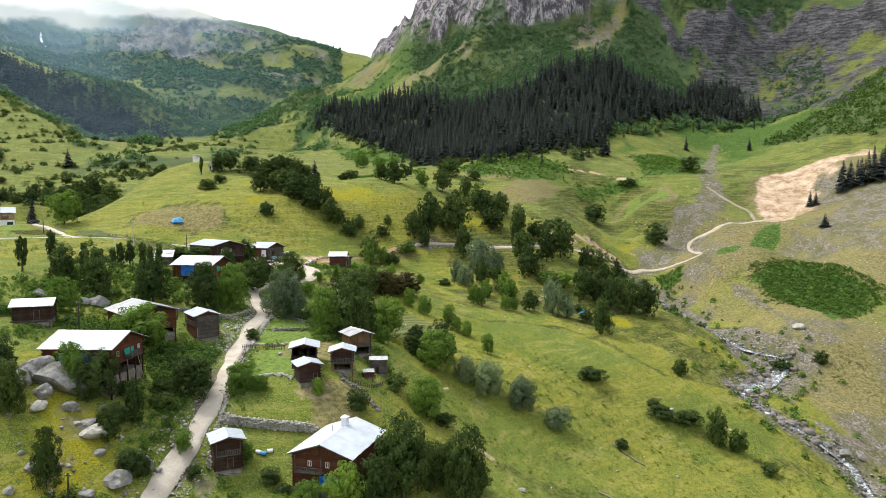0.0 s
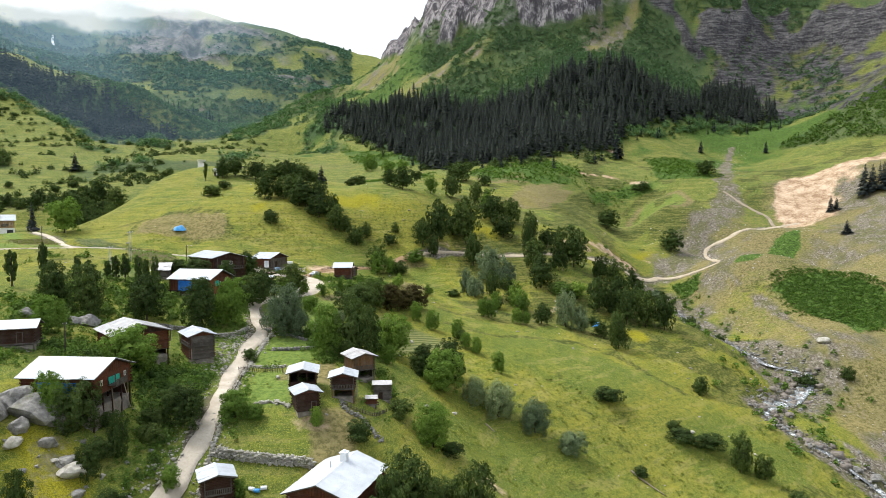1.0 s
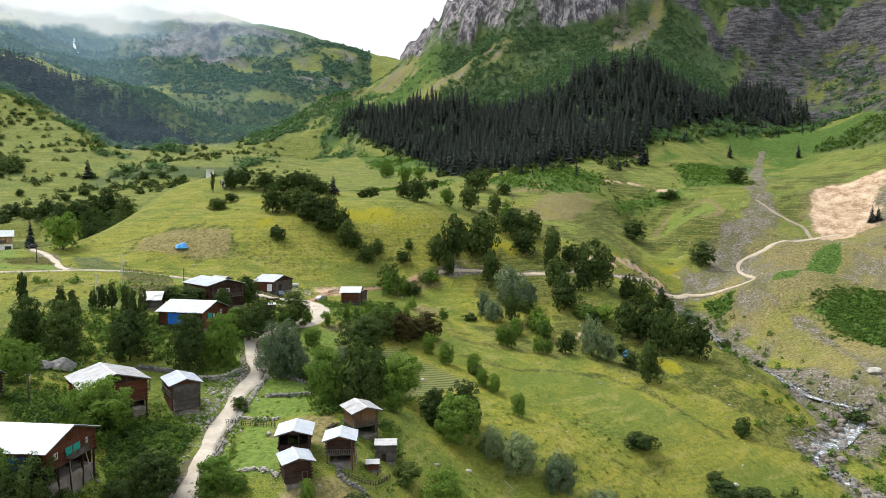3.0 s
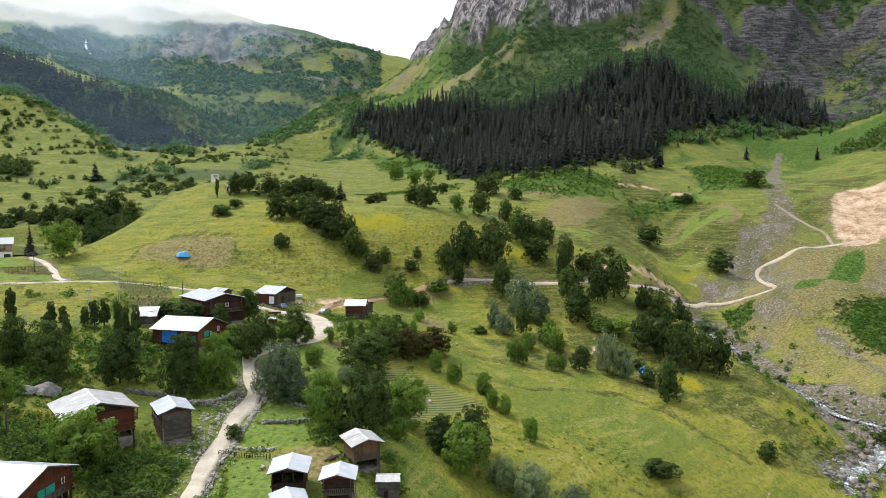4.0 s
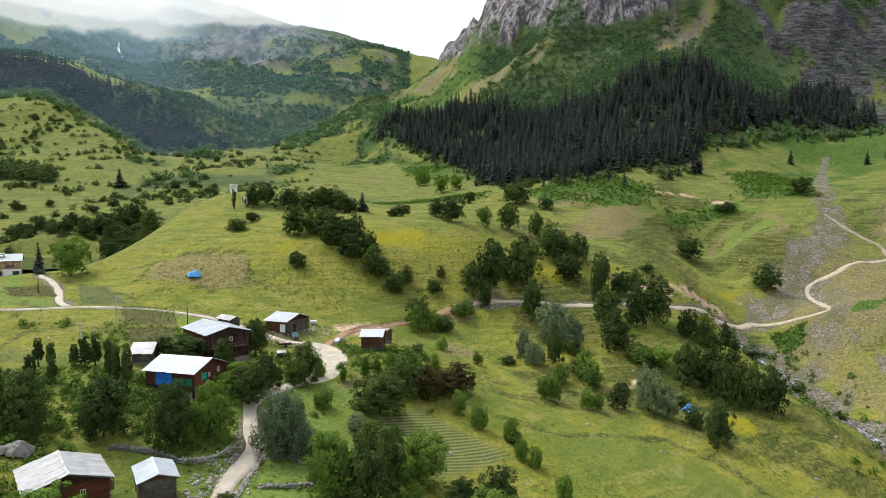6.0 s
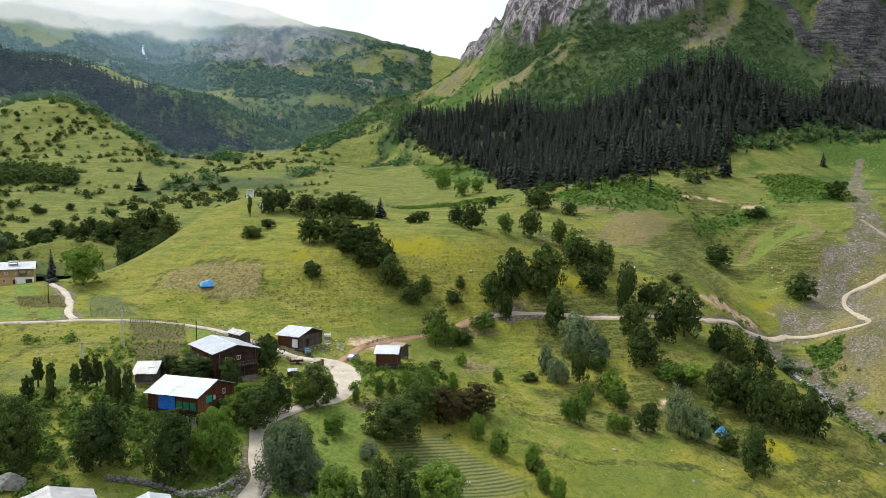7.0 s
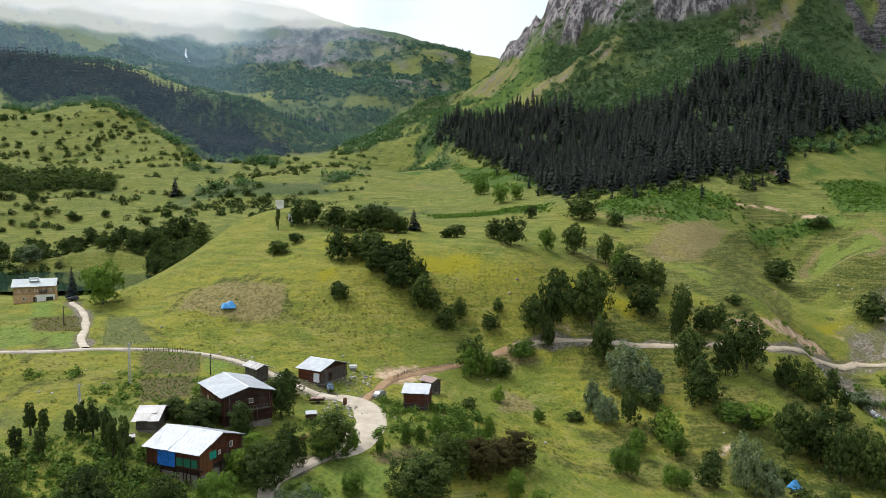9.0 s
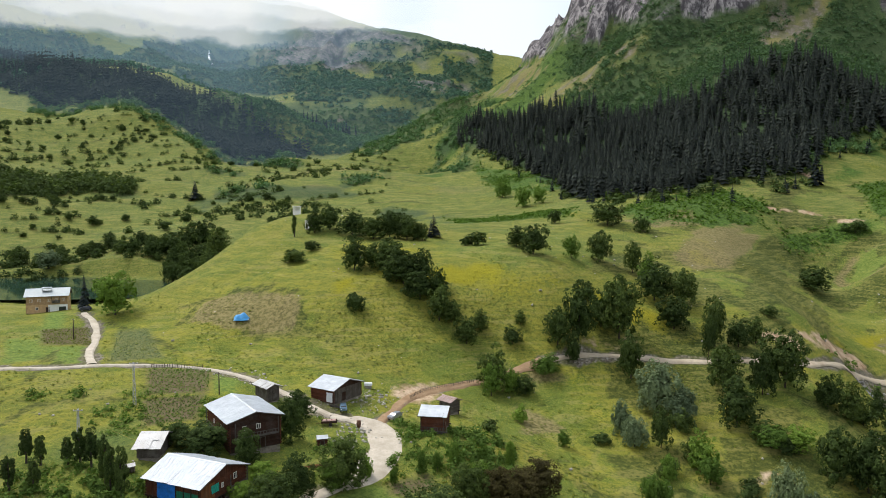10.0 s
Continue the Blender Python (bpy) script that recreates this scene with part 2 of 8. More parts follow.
def height(x, y):
    x, y = np.atleast_1d(np.asarray(x, float)), np.atleast_1d(np.asarray(y, float))
    z = base_height(x, y)
    u, r = polar(x, y)
    far = np.clip((r - 550) / 700, 0, 1)
    z = z + fbm(x, y, 60, 3) * (0.9 + 9 * far) + fbm(x, y, 9, 11, 3) * (0.35 + 0.8 * far) + fbm(x, y, 260, 7) * 34 * far * far
    z = z + np.clip((r - 590) / 80, 0, 1) * np.clip((1150 - r) / 120, 0, 1) * np.clip((-12 - u) / 5, 0, 1) * (11 * fbm(x, y, 150, 131, 3) + 3.0 * fbm(x, y, 45, 133, 2))
    c = crag(x, y)
    ribs = 1 - 2 * np.abs(value_noise(x + 9 * fbm(x, y, 30, 52), y * 0.25, 26, 51) - 0.5)
    small = np.abs(fbm(x, y, 22, 54, 4))
    ribs = 0.7 * ribs + 0.3 * (1 - 2 * np.abs(value_noise(x + 4 * fbm(x, y, 15, 56), y * 0.3, 10, 57) - 0.5))
    buttress = 1 - 2 * np.abs(value_noise(x + 30 * fbm(x, y, 130, 58), y * 0.2, 70, 59) - 0.5)
    z = z + c * np.where(r > 1600, 34 * (buttress - 0.4) + 12 * fbm(x, y, 60, 60, 2), np.where(u > 17, 14, 30) * (ribs - 0.35) + 22 * small)
    s = strata(x, y)
    z = z + s * (0.8 * np.sin(z * 0.7 + 5 * fbm(x, y, 70, 61)) + 3 * fbm(x, y, 30, 63))
    z = z + 2.2 * bump(x, y, 182, 440, 22, 17, 60, 0.12) - 1.2 * bump(x, y, 124, 437, 34, 11, 35, 0.3)
    field = np.clip((x - 2) / 12, 0, 1) * np.clip((128 - x) / 25, 0, 1) * np.clip((275 - y) / 25, 0, 1)
    a, b = 0.86 * x - 0.51 * y, 0.51 * x + 0.86 * y
    z = z + field * (2.6 * fbm(a * 0.22, b, 17, 67, 3) + 0.8 * fbm(a * 0.5, b, 6, 68, 2))
    knolls = bump(x, y, -20, 310, 120, 55, 0, 0.4) + bump(x, y, 130, 400, 90, 70, 0, 0.4)
    z = z + knolls * (1.7 * fbm(x, y * 1.6, 20, 69, 3))
    lake = lake_shape(x, y)
    z = np.where(lake > 0, np.minimum(z, LAKE_LEVEL + 2.2 - 5.2 * lake), z)
    stream = line_distance(x, y, STREAM_LINE)
    z = z - 1.8 * np.exp(-(stream / 4.5) ** 2) + np.exp(-(stream / 14) ** 2) * 1.3 * fbm(x, y, 5, 66, 3)
    return z


def ground(x, y):
    return float(height(x, y)[0])

# ---- end of the lie of the land ----

# ---- materials ----
def material(name):
    m = bpy.data.materials.new(name)
    m.use_nodes = True
    m.node_tree.nodes.clear()
    return m


def node(m, kind, **values):
    n = m.node_tree.nodes.new("ShaderNode" + kind)
    for key, value in values.items():
        n.inputs[key.replace("_", " ")].default_value = value
    return n


def link(m, a, b):
    m.node_tree.links.new(a, b)


def noise_node(m, scale, detail=4.0, rough=0.55, vector=None):
    n = node(m, "TexNoise", Scale=scale, Detail=detail, Roughness=rough)
    if vector is not None:
        link(m, vector, n.inputs["Vector"])
    return n.outputs["Fac"]


def ramp(m, fac, stops):
    n = node(m, "ValToRGB")
    e = n.color_ramp.elements
    while len(e) < len(stops):
        e.new(0.5)
    for k, (at, colour) in enumerate(stops):
        e[k].position = at
        e[k].color = (*colour, 1) if len(colour) == 3 else colour
    link(m, fac, n.inputs["Fac"])
    return n.outputs["Color"]


def mix(m, fac, a, b, blend="MIX"):
    n = m.node_tree.nodes.new("ShaderNodeMix")
    n.data_type = "RGBA"
    n.blend_type = blend
    for socket, value in ((n.inputs[0], fac), (n.inputs[6], a), (n.inputs[7], b)):
        if isinstance(value, bpy.types.NodeSocket):
            link(m, value, socket)
        elif isinstance(value, tuple):
            socket.default_value = (*value, 1) if len(value) == 3 else value
        else:
            socket.default_value = value
    return n.outputs[2]


def math_node(m, kind, a, b=0.0):
    n = m.node_tree.nodes.new("ShaderNodeMath")
    n.operation = kind
    n.use_clamp = kind in ("MULTIPLY", "SUBTRACT", "ADD")
    for socket, value in ((n.inputs[0], a), (n.inputs[1], b)):
        if isinstance(value, bpy.types.NodeSocket):
            link(m, value, socket)
        else:
            socket.default_value = value
    return n.outputs[0]


def finish(m, colour, rough=0.9, bumps=(), metal=0.0, specular=0.3, through_light=None):
    """The principled surface of m; bumps: (height socket, strength, distance)."""
    s = node(m, "BsdfPrincipled", Metallic=metal)
    s.inputs["Specular IOR Level"].default_value = specular
    for socket, value in ((s.inputs["Base Color"], colour), (s.inputs["Roughness"], rough)):
        if isinstance(value, bpy.types.NodeSocket):
            link(m, value, socket)
        else:
            socket.default_value = (*value, 1) if isinstance(value, tuple) else value
    normal = None
    for h, strength, distance in bumps:
        b = node(m, "Bump", Strength=strength, Distance=distance)
        link(m, h, b.inputs["Height"])
        if normal is not None:
            link(m, normal, b.inputs["Normal"])
        normal = b.outputs["Normal"]
    if normal is not None:
        link(m, normal, s.inputs["Normal"])
    out = node(m, "OutputMaterial")
    last = s.outputs[0]
    if through_light is not None:
        leaf = node(m, "BsdfTranslucent")
        link(m, through_light, leaf.inputs["Color"])
        both = node(m, "MixShader", Fac=0.2)
        link(m, last, both.inputs[1])
        link(m, leaf.outputs[0], both.inputs[2])
        last = both.outputs[0]
    link(m, last, out.inputs["Surface"])
    return m


def place_of(m):
    return node(m, "NewGeometry").outputs["Position"]

def grain_wood(name, dark, light, grey=0.35, plank=0.28, upright=False):
    """Weathered boards or logs: grain along the boards, darker joints, greyed patches."""
    m = material(name)
    tc = node(m, "TexCoord")
    mp = node(m, "Mapping")
    mp.inputs["Scale"].default_value = (6, 6, 0.6) if upright else (0.6, 0.6, 7)
    link(m, tc.outputs["Object"], mp.inputs["Vector"])
    g = noise_node(m, 3.0, 6, 0.65, mp.outputs["Vector"])
    big = noise_node(m, 0.7, 3, 0.5, tc.outputs["Object"])
    isle = node(m, "NewGeometry").outputs["Random Per Island"]
    c = ramp(m, g, [(0.3, dark), (0.72, light)])
    c = mix(m, math_node(m, "MULTIPLY", isle, 0.5), c, tuple(0.45 * v for v in dark))
    greyed = ramp(m, big, [(0.45, (0, 0, 0)), (0.7, (grey, grey, grey))])
    c = mix(m, greyed, c, (0.17, 0.155, 0.14))
    return finish(m, c, 0.85, [(g, 0.4, 0.03)], specular=0.2)


def metal_sheet(name, light, dull, rust, amount):
    """Galvanised corrugated sheet: ribs down the slope, dull patches and rust streaks."""
    m = material(name)
    tc = node(m, "TexCoord")
    wave = m.node_tree.nodes.new("ShaderNodeTexWave")
    wave.inputs["Scale"].default_value = 3.2
    link(m, tc.outputs["Object"], wave.inputs["Vector"])
    n1 = noise_node(m, 0.5, 4, 0.6, place_of(m))
    mp = node(m, "Mapping")
    mp.inputs["Scale"].default_value = (4, 0.5, 1)
    link(m, tc.outputs["Object"], mp.inputs["Vector"])
    n2 = noise_node(m, 1.6, 6, 0.7, mp.outputs["Vector"])
    info = node(m, "ObjectInfo").outputs["Random"]
    c = ramp(m, n1, [(0.3, dull), (0.65, light)])
    c = mix(m, math_node(m, "MULTIPLY", info, 0.35), c, dull)
    spots = ramp(m, n2, [(0.72 - amount, (0, 0, 0)), (0.8 - amount * 0.6, (1, 1, 1))])
    c = mix(m, spots, c, rust)
    return finish(m, c, ramp(m, n1, [(0.3, (0.42,) * 3), (0.7, (0.6,) * 3)]), [(wave.outputs["Fac"], 0.25, 0.03), (n1, 0.25, 0.15)], metal=0.15, specular=0.5)


def stone_material(name, dark, light, lichen=(0.2, 0.2, 0.1)):
    m = material(name)
    p = place_of(m)
    n1, n2, n3 = noise_node(m, 1.1, 8, 0.65, p), noise_node(m, 6.0, 5, 0.6, p), noise_node(m, 0.35, 4, 0.6, p)
    isle = node(m, "NewGeometry").outputs["Random Per Island"]
    c = ramp(m, n1, [(0.3, dark), (0.68, light)])
    c = mix(m, math_node(m, "MULTIPLY", isle, 0.45), c, dark)
    c = mix(m, ramp(m, n3, [(0.55, (0, 0, 0)), (0.7, (0.5, 0.5, 0.5))]), c, lichen)
    return finish(m, c, 0.92, [(n1, 0.7, 0.25), (n2, 0.4, 0.05)], specular=0.25)


def plain(name, colour, rough=0.6, vary=0.25, scale=2.0, metal=0.0, specular=0.4):
    m = material(name)
    p = place_of(m)
    n1, n2 = noise_node(m, scale, 5, 0.6, p), noise_node(m, scale * 9, 3, 0.5, p)
    c = ramp(m, n1, [(0.3, tuple(v * (1 - vary) for v in colour)), (0.7, tuple(min(v * (1 + vary), 0.95) for v in colour))])
    return finish(m, c, rough, [(n2, 0.15, 0.02)], metal=metal, specular=specular)


def leaf_material(name, dark, light, warm, glow):
    """Leaves: a tint for each tree and each leaf, and light through the blade."""
    m = material(name)
    isle = node(m, "NewGeometry").outputs["Random Per Island"]
    info = node(m, "ObjectInfo").outputs["Random"]
    big = noise_node(m, 0.32, 3, 0.5, place_of(m))
    half = tuple((p + q) / 2 for p, q in zip(dark, light))
    c = ramp(m, isle, [(0.0, dark), (0.45, half), (0.85, light), (1.0, tuple((p + q) / 2 for p, q in zip(warm, light)))])
    c = mix(m, ramp(m, big, [(0.35, (0, 0, 0)), (0.7, (0.6, 0.6, 0.6))]), c, light)
    c = mix(m, 1.0, c, ramp(m, info, [(0.0, (0.66, 0.70, 0.70)), (0.4, (0.86, 0.89, 0.87)), (0.75, (1.08, 1.07, 1.0)), (1.0, (1.35, 1.28, 1.1))]), "MULTIPLY")
    lit = mix(m, 1.0, c, glow, "MULTIPLY")
    return finish(m, c, 0.85, (), specular=0.08, through_light=lit)


LEAF_DARK = leaf_material("dark_leaves", (0.022, 0.040, 0.014), (0.078, 0.112, 0.032), (0.15, 0.19, 0.052), (1.3, 1.5, 0.6))
LEAF_LIGHT = leaf_material("fresh_leaves", (0.062, 0.112, 0.020), (0.150, 0.235, 0.044), (0.22, 0.275, 0.06), (1.3, 1.5, 0.6))
LEAF_WILLOW = leaf_material("willow_leaves", (0.085, 0.12, 0.062), (0.18, 0.23, 0.125), (0.25, 0.30, 0.16), (1.1, 1.2, 0.8))
LEAF_BROWN = leaf_material("copper_leaves", (0.026, 0.022, 0.012), (0.06, 0.055, 0.022), (0.09, 0.085, 0.03), (1.3, 1.2, 0.6))
# needles lifted and blued: the haze before the woods is put into their colour
LEAF_SPRUCE = leaf_material("haze_tinted_needles", (0.019, 0.025, 0.028), (0.040, 0.050, 0.049), (0.070, 0.076, 0.064), (0.9, 1.0, 0.6))
LEAF_SCRUB = leaf_material("hillside_scrub", (0.036, 0.068, 0.017), (0.092, 0.152, 0.034), (0.15, 0.20, 0.05), (1.2, 1.4, 0.6))
# these three are bluer and paler with distance: haze put into the leaf colour
LEAF_SLOPE_HAZY = leaf_material("haze_tinted_slope_leaves", (0.036, 0.07, 0.041), (0.096, 0.161, 0.079), (0.168, 0.234, 0.108), (1.2, 1.4, 0.6))
LEAF_VALLEY_HAZY = leaf_material("valley_scrub", (0.043, 0.089, 0.041), (0.11, 0.19, 0.077), (0.18, 0.258, 0.102), (1.2, 1.4, 0.6))
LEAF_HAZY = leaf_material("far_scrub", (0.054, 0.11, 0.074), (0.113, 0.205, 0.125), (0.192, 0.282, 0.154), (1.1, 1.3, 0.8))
LEAF_FERN = leaf_material("bracken", (0.044, 0.090, 0.015), (0.100, 0.172, 0.028), (0.15, 0.22, 0.04), (1.2, 1.4, 0.6))
GRASS_BLADES = leaf_material("meadow_tufts", (0.085, 0.115, 0.016), (0.18, 0.21, 0.03), (0.30, 0.29, 0.06), (1.3, 1.4, 0.6))
BARK = grain_wood("bark", (0.035, 0.026, 0.018), (0.10, 0.08, 0.06), 0.4, upright=True)

WOOD_RED = grain_wood("red_brown_boards", (0.060, 0.019, 0.010), (0.190, 0.066, 0.030), 0.12)
WOOD_DARK = grain_wood("dark_log_wall", (0.026, 0.012, 0.008), (0.080, 0.038, 0.024), 0.15)
WOOD_GREY = grain_wood("weathered_grey_boards", (0.060, 0.050, 0.042), (0.17, 0.145, 0.125), 0.7)
WOOD_TAN = grain_wood("tan_upright_boards", (0.11, 0.055, 0.022), (0.26, 0.15, 0.065), 0.4, upright=True)
WOOD_ORANGE = grain_wood("orange_boards", (0.14, 0.050, 0.016), (0.32, 0.14, 0.05), 0.25, upright=True)
WOOD_PALE = grain_wood("pale_timber", (0.26, 0.21, 0.15), (0.45, 0.38, 0.29), 0.3)
ROOF_WHITE = metal_sheet("bright_galvanised_roof", (0.63, 0.66, 0.69), (0.47, 0.505, 0.535), (0.34, 0.22, 0.15), 0.0)
ROOF_OLD = metal_sheet("stained_galvanised_roof", (0.62, 0.62, 0.61), (0.42, 0.41, 0.40), (0.25, 0.15, 0.10), 0.13)
ROOF_RUST = metal_sheet("rusty_roof", (0.42, 0.33, 0.30), (0.26, 0.17, 0.145), (0.19, 0.075, 0.04), 0.22)
STONE_GREY = stone_material("grey_boulder", (0.11, 0.105, 0.098), (0.42, 0.405, 0.375))
STONE_PALE = stone_material("pale_rubble", (0.25, 0.235, 0.20), (0.62, 0.59, 0.52))
STONE_BROWN = stone_material("brown_stream_rock", (0.13, 0.112, 0.095), (0.36, 0.315, 0.27))
TARP_BLUE = plain("blue_tarpaulin", (0.02, 0.16, 0.55), 0.35, 0.3, 1.5)
CLOTH_TEAL = plain("turquoise_sheet", (0.02, 0.34, 0.25), 0.6, 0.25, 2.0)
BOARD_GREEN = plain("green_painted_boards", (0.015, 0.16, 0.09), 0.6, 0.3, 3.0)
PLASTER = plain("white_plaster", (0.84, 0.83, 0.80), 0.85, 0.08, 1.2)
PLASTER_TAN = plain("sand_coloured_boards", (0.50, 0.33, 0.17), 0.8, 0.18, 1.2)
BROWN_BOARDS = plain("brown_cladding", (0.36, 0.23, 0.125), 0.8, 0.25, 1.5)
PANE = plain("dark_window_pane", (0.03, 0.035, 0.04), 0.12, 0.2, 1.0, specular=0.6)
FRAME_WHITE = plain("white_window_frame", (0.68, 0.64, 0.58), 0.5, 0.1)
IRON = plain("galvanised_iron", (0.34, 0.35, 0.36), 0.5, 0.2, metal=0.6)
TYRE = plain("black_rubber", (0.02, 0.02, 0.02), 0.8)
PAINT_SILVER = plain("silver_car_paint", (0.34, 0.36, 0.40), 0.3, 0.08, metal=0.5, specular=0.5)
PAINT_BLUE = plain("blue_grey_car_paint", (0.10, 0.17, 0.24), 0.3, 0.1, metal=0.4, specular=0.5)
PAINT_DARK = plain("dark_car_paint", (0.05, 0.055, 0.07), 0.3, 0.1, metal=0.3, specular=0.5)
RUST = plain("rusty_steel", (0.12, 0.055, 0.03), 0.8, 0.4)
YELLOW_PAINT = plain("faded_yellow_paint", (0.45, 0.30, 0.06), 0.6, 0.3)
PLASTIC_WHITE = plain("white_plastic", (0.75, 0.77, 0.80), 0.4, 0.06)

# ---- the ground: one sheet to the horizon ----
def sheet_rows():
    front = np.radians(np.linspace(-46, 46, 451))
    back = np.radians(np.linspace(46, 314, 70))[1:-1]
    near = 95 * np.exp(np.linspace(0, math.log(190 / 95.0), 24))[:-1]
    far = 190 * np.exp(np.linspace(0, math.log(4600 / 190.0), 530))
    return np.concatenate([front, back]), np.concatenate([near, far])


BEARINGS, RADII = sheet_rows()
GX = ORIGIN[0] + np.sin(BEARINGS)[:, None] * RADII
GY = ORIGIN[1] + np.cos(BEARINGS)[:, None] * RADII
ROADS = [(ROAD_MAIN, 2.1), (ROAD_HOUSE, 1.5), (TRACK, 1.7), (TRACK_UP, 1.5)]
FIELD_BANKS = [[(-114, 176), (-115, 186), (-110, 190), (-97, 198)], [(-124, 266), (-125, 281), (-114, 287), (-84, 279)], [(-126, 190), (-131, 212), (-131, 216)], [(-133, 279), (-114, 286), (-101, 279), (-83, 273), (-80, 262)], [(-152, 268), (-114, 244), (-108, 236)], [(10, 186), (29, 184), (56, 195), (69, 187), (84, 170)], [(-150, 242), (-136, 217)], [(-99, 262), (-80, 262), (-60, 256)]]


def plot(x, y, corners, soft=1.5):
    """1 inside a field with those corners (in turn, either way round), 0 outside."""
    p = np.array(corners, float)
    area = sum(a[0] * b[1] - a[1] * b[0] for a, b in zip(p, np.roll(p, -1, 0)))
    d = np.full(np.shape(x), 1e9)
    for a, b in zip(p, np.roll(p, -1, 0)):
        e = (b - a) / np.hypot(*(b - a)) * np.sign(area)
        d = np.minimum(d, e[0] * (y - a[1]) - e[1] * (x - a[0]))
    return np.clip(d / soft + 0.5, 0, 1)


MOWN = [[(-121, 267), (-123, 281), (-113, 285), (-84, 277), (-80, 263), (-103, 262)], [(-35, 300), (-30, 303), (-28, 299), (-33, 297)], [(71, 403), (99, 441), (123, 459), (92, 399), (69, 380)], [(40, 440), (100, 470), (118, 462), (60, 428)],
        [(-33, 112), (-31, 120), (-20, 123), (-20, 106)], [(-22, 96), (-14, 99), (-13, 86), (-22, 84)], [(-7, 249), (8, 238), (-6, 227)], [(-7, 266), (9, 266), (7, 263), (-3, 260)]]
LAWNS = [[(-40, 177), (-34, 183), (-25, 179), (-27, 168), (-41, 169)], [(-40, 142), (-30, 144), (-28, 136), (-38, 134)], [(-41, 133), (-26, 132), (-25, 121), (-39, 122)],
         [(-38, 118), (-29, 119), (-27, 98), (-36, 98)], [(-173, 245), (-160, 244), (-138, 220), (-146, 213)], [(-153, 237), (-138, 239), (-124, 218), (-132, 215)], [(-92, 228), (-82, 222), (-76, 208), (-83, 210)],
         [(-188, 284), (-178, 280), (-150, 240), (-160, 243)]]
TILLED = [[(-95, 198), (-84, 207), (-78, 192), (-86, 184)], [(-106, 218), (-93, 229), (-84, 209), (-96, 201)], [(-169, 256), (-155, 262), (-139, 241), (-155, 239)],
          [(-32, 183), (-24, 189), (-21, 185), (-29, 180)]]
PALE_CROP = [[(-143, 259), (-134, 263), (-110, 233), (-119, 220)]]
HAY = [[(-21, 168), (-10, 179), (12, 169), (-8, 148)]]


FERN_UPLAND = [[(208, 552), (262, 575), (233, 466), (190, 480)], [(46, 470), (70, 503), (120, 519), (132, 501), (135, 480), (90, 441), (50, 432)], [(125, 463), (178, 486), (190, 474), (135, 455)], [(-78, 800), (-13, 713), (17, 627), (-11, 607), (-71, 738)], [(-60, 520), (20, 500), (10, 460), (-60, 470)]]
DARK_BANKS = [[(98, 410), (127, 461), (154, 472), (121, 420)], [(161, 394), (170, 410), (201, 438), (204, 401), (188, 386)]]
EARTH_BANK = [(72, 300), (88, 306), (111, 327), (139, 352)]
SCAR = [(134, 491), (151, 495), (168, 494), (187, 483)]


def terrace_lines(x, y):
    """Overgrown banks between the terraces of the western hillside."""
    u, r = polar(x, y)
    z = base_height(x, y)
    k = np.mod(z / 8.5 + 0.7 * fbm(x, y, 120, 44), 1.0)
    return np.clip(1.25 - np.abs(k - 0.5) / 0.09, 0, 1) * np.clip(0.75 + 2.2 * fbm(x, y, 55, 45), 0, 1) * np.clip((r - 560) / 40, 0, 1) * np.clip((1180 - r) / 60, 0, 1) * np.clip((-5 - u) / 3, 0, 1)


def bare_slope(x, y):
    """Scree and dry grass between the scrub of the eastern massif."""
    u, r = polar(x, y)
    w, v = fbm(x, y, 34, 121), fbm(x, y, 12, 122)
    out = bump(u + 3 * w, r + 90 * v, -1.6, 1215, 2.4, 42, 0, 0.4)
    out = np.maximum(out, bump(u + 4 * w, r + 60 * v, 2.2, 1040, 2.6, 30, 0, 0.4))
    out = np.maximum(out, np.clip(1.4 - line_distance(x + 16 * w, y + 16 * w, [(228, 826), (262, 856), (305, 890), (318, 905)]) / 9, 0, 1))
    out = np.maximum(out, 0.8 * bump(u + 2 * w, r + 60 * v, -5.5, 1270, 1.6, 40, 0, 0.5))
    return np.clip(out, 0, 1)


def far_mats(x, y):
    """Mats of dark scrub on the far mountain."""
    u, r = polar(x, y)
    n = fbm(x, y, 150, 95, 3) + 0.35 * fbm(x, y, 50, 96)
    return np.clip((n + 0.08) / 0.06, 0.10, 1) * np.clip((r - 1380) / 120, 0, 1) * (u < -4) * (1 - crag(x, y))


def valley_mats(x, y):
    """Scrub and small trees round the head of the valley."""
    u, r = polar(x, y)
    n = fbm(x, y, 90, 47) + 0.4 * fbm(x, y, 30, 48)
    dense = np.interp(r, [820, 1000, 1150, 1210, 1500, 1700], [-0.35, -0.22, -0.02, 0.35, 0.25, 0.10]) + 0.35 * bump(u, r, -11.2, 1170, 1.8, 70, 0, 0.5) + 0.4 * bump(u, r, -18, 930, 2.6, 120, 0, 0.5) - 1.4 * bump(u, r, -14.6, 1185, 1.7, 46, 0, 0.35)
    return np.clip((n + dense) / 0.12, 0.35 * (r > 1190), 1) * np.clip((u + 24) / 2, 0, 1) * np.clip((-4 - u) / 1.5, 0, 1) * (1 - np.clip((r - 1660) / 80, 0, 1)) * (1 - crag(x, y)) * (1 - between(x, y, WEST_LOW, WEST_HIGH))


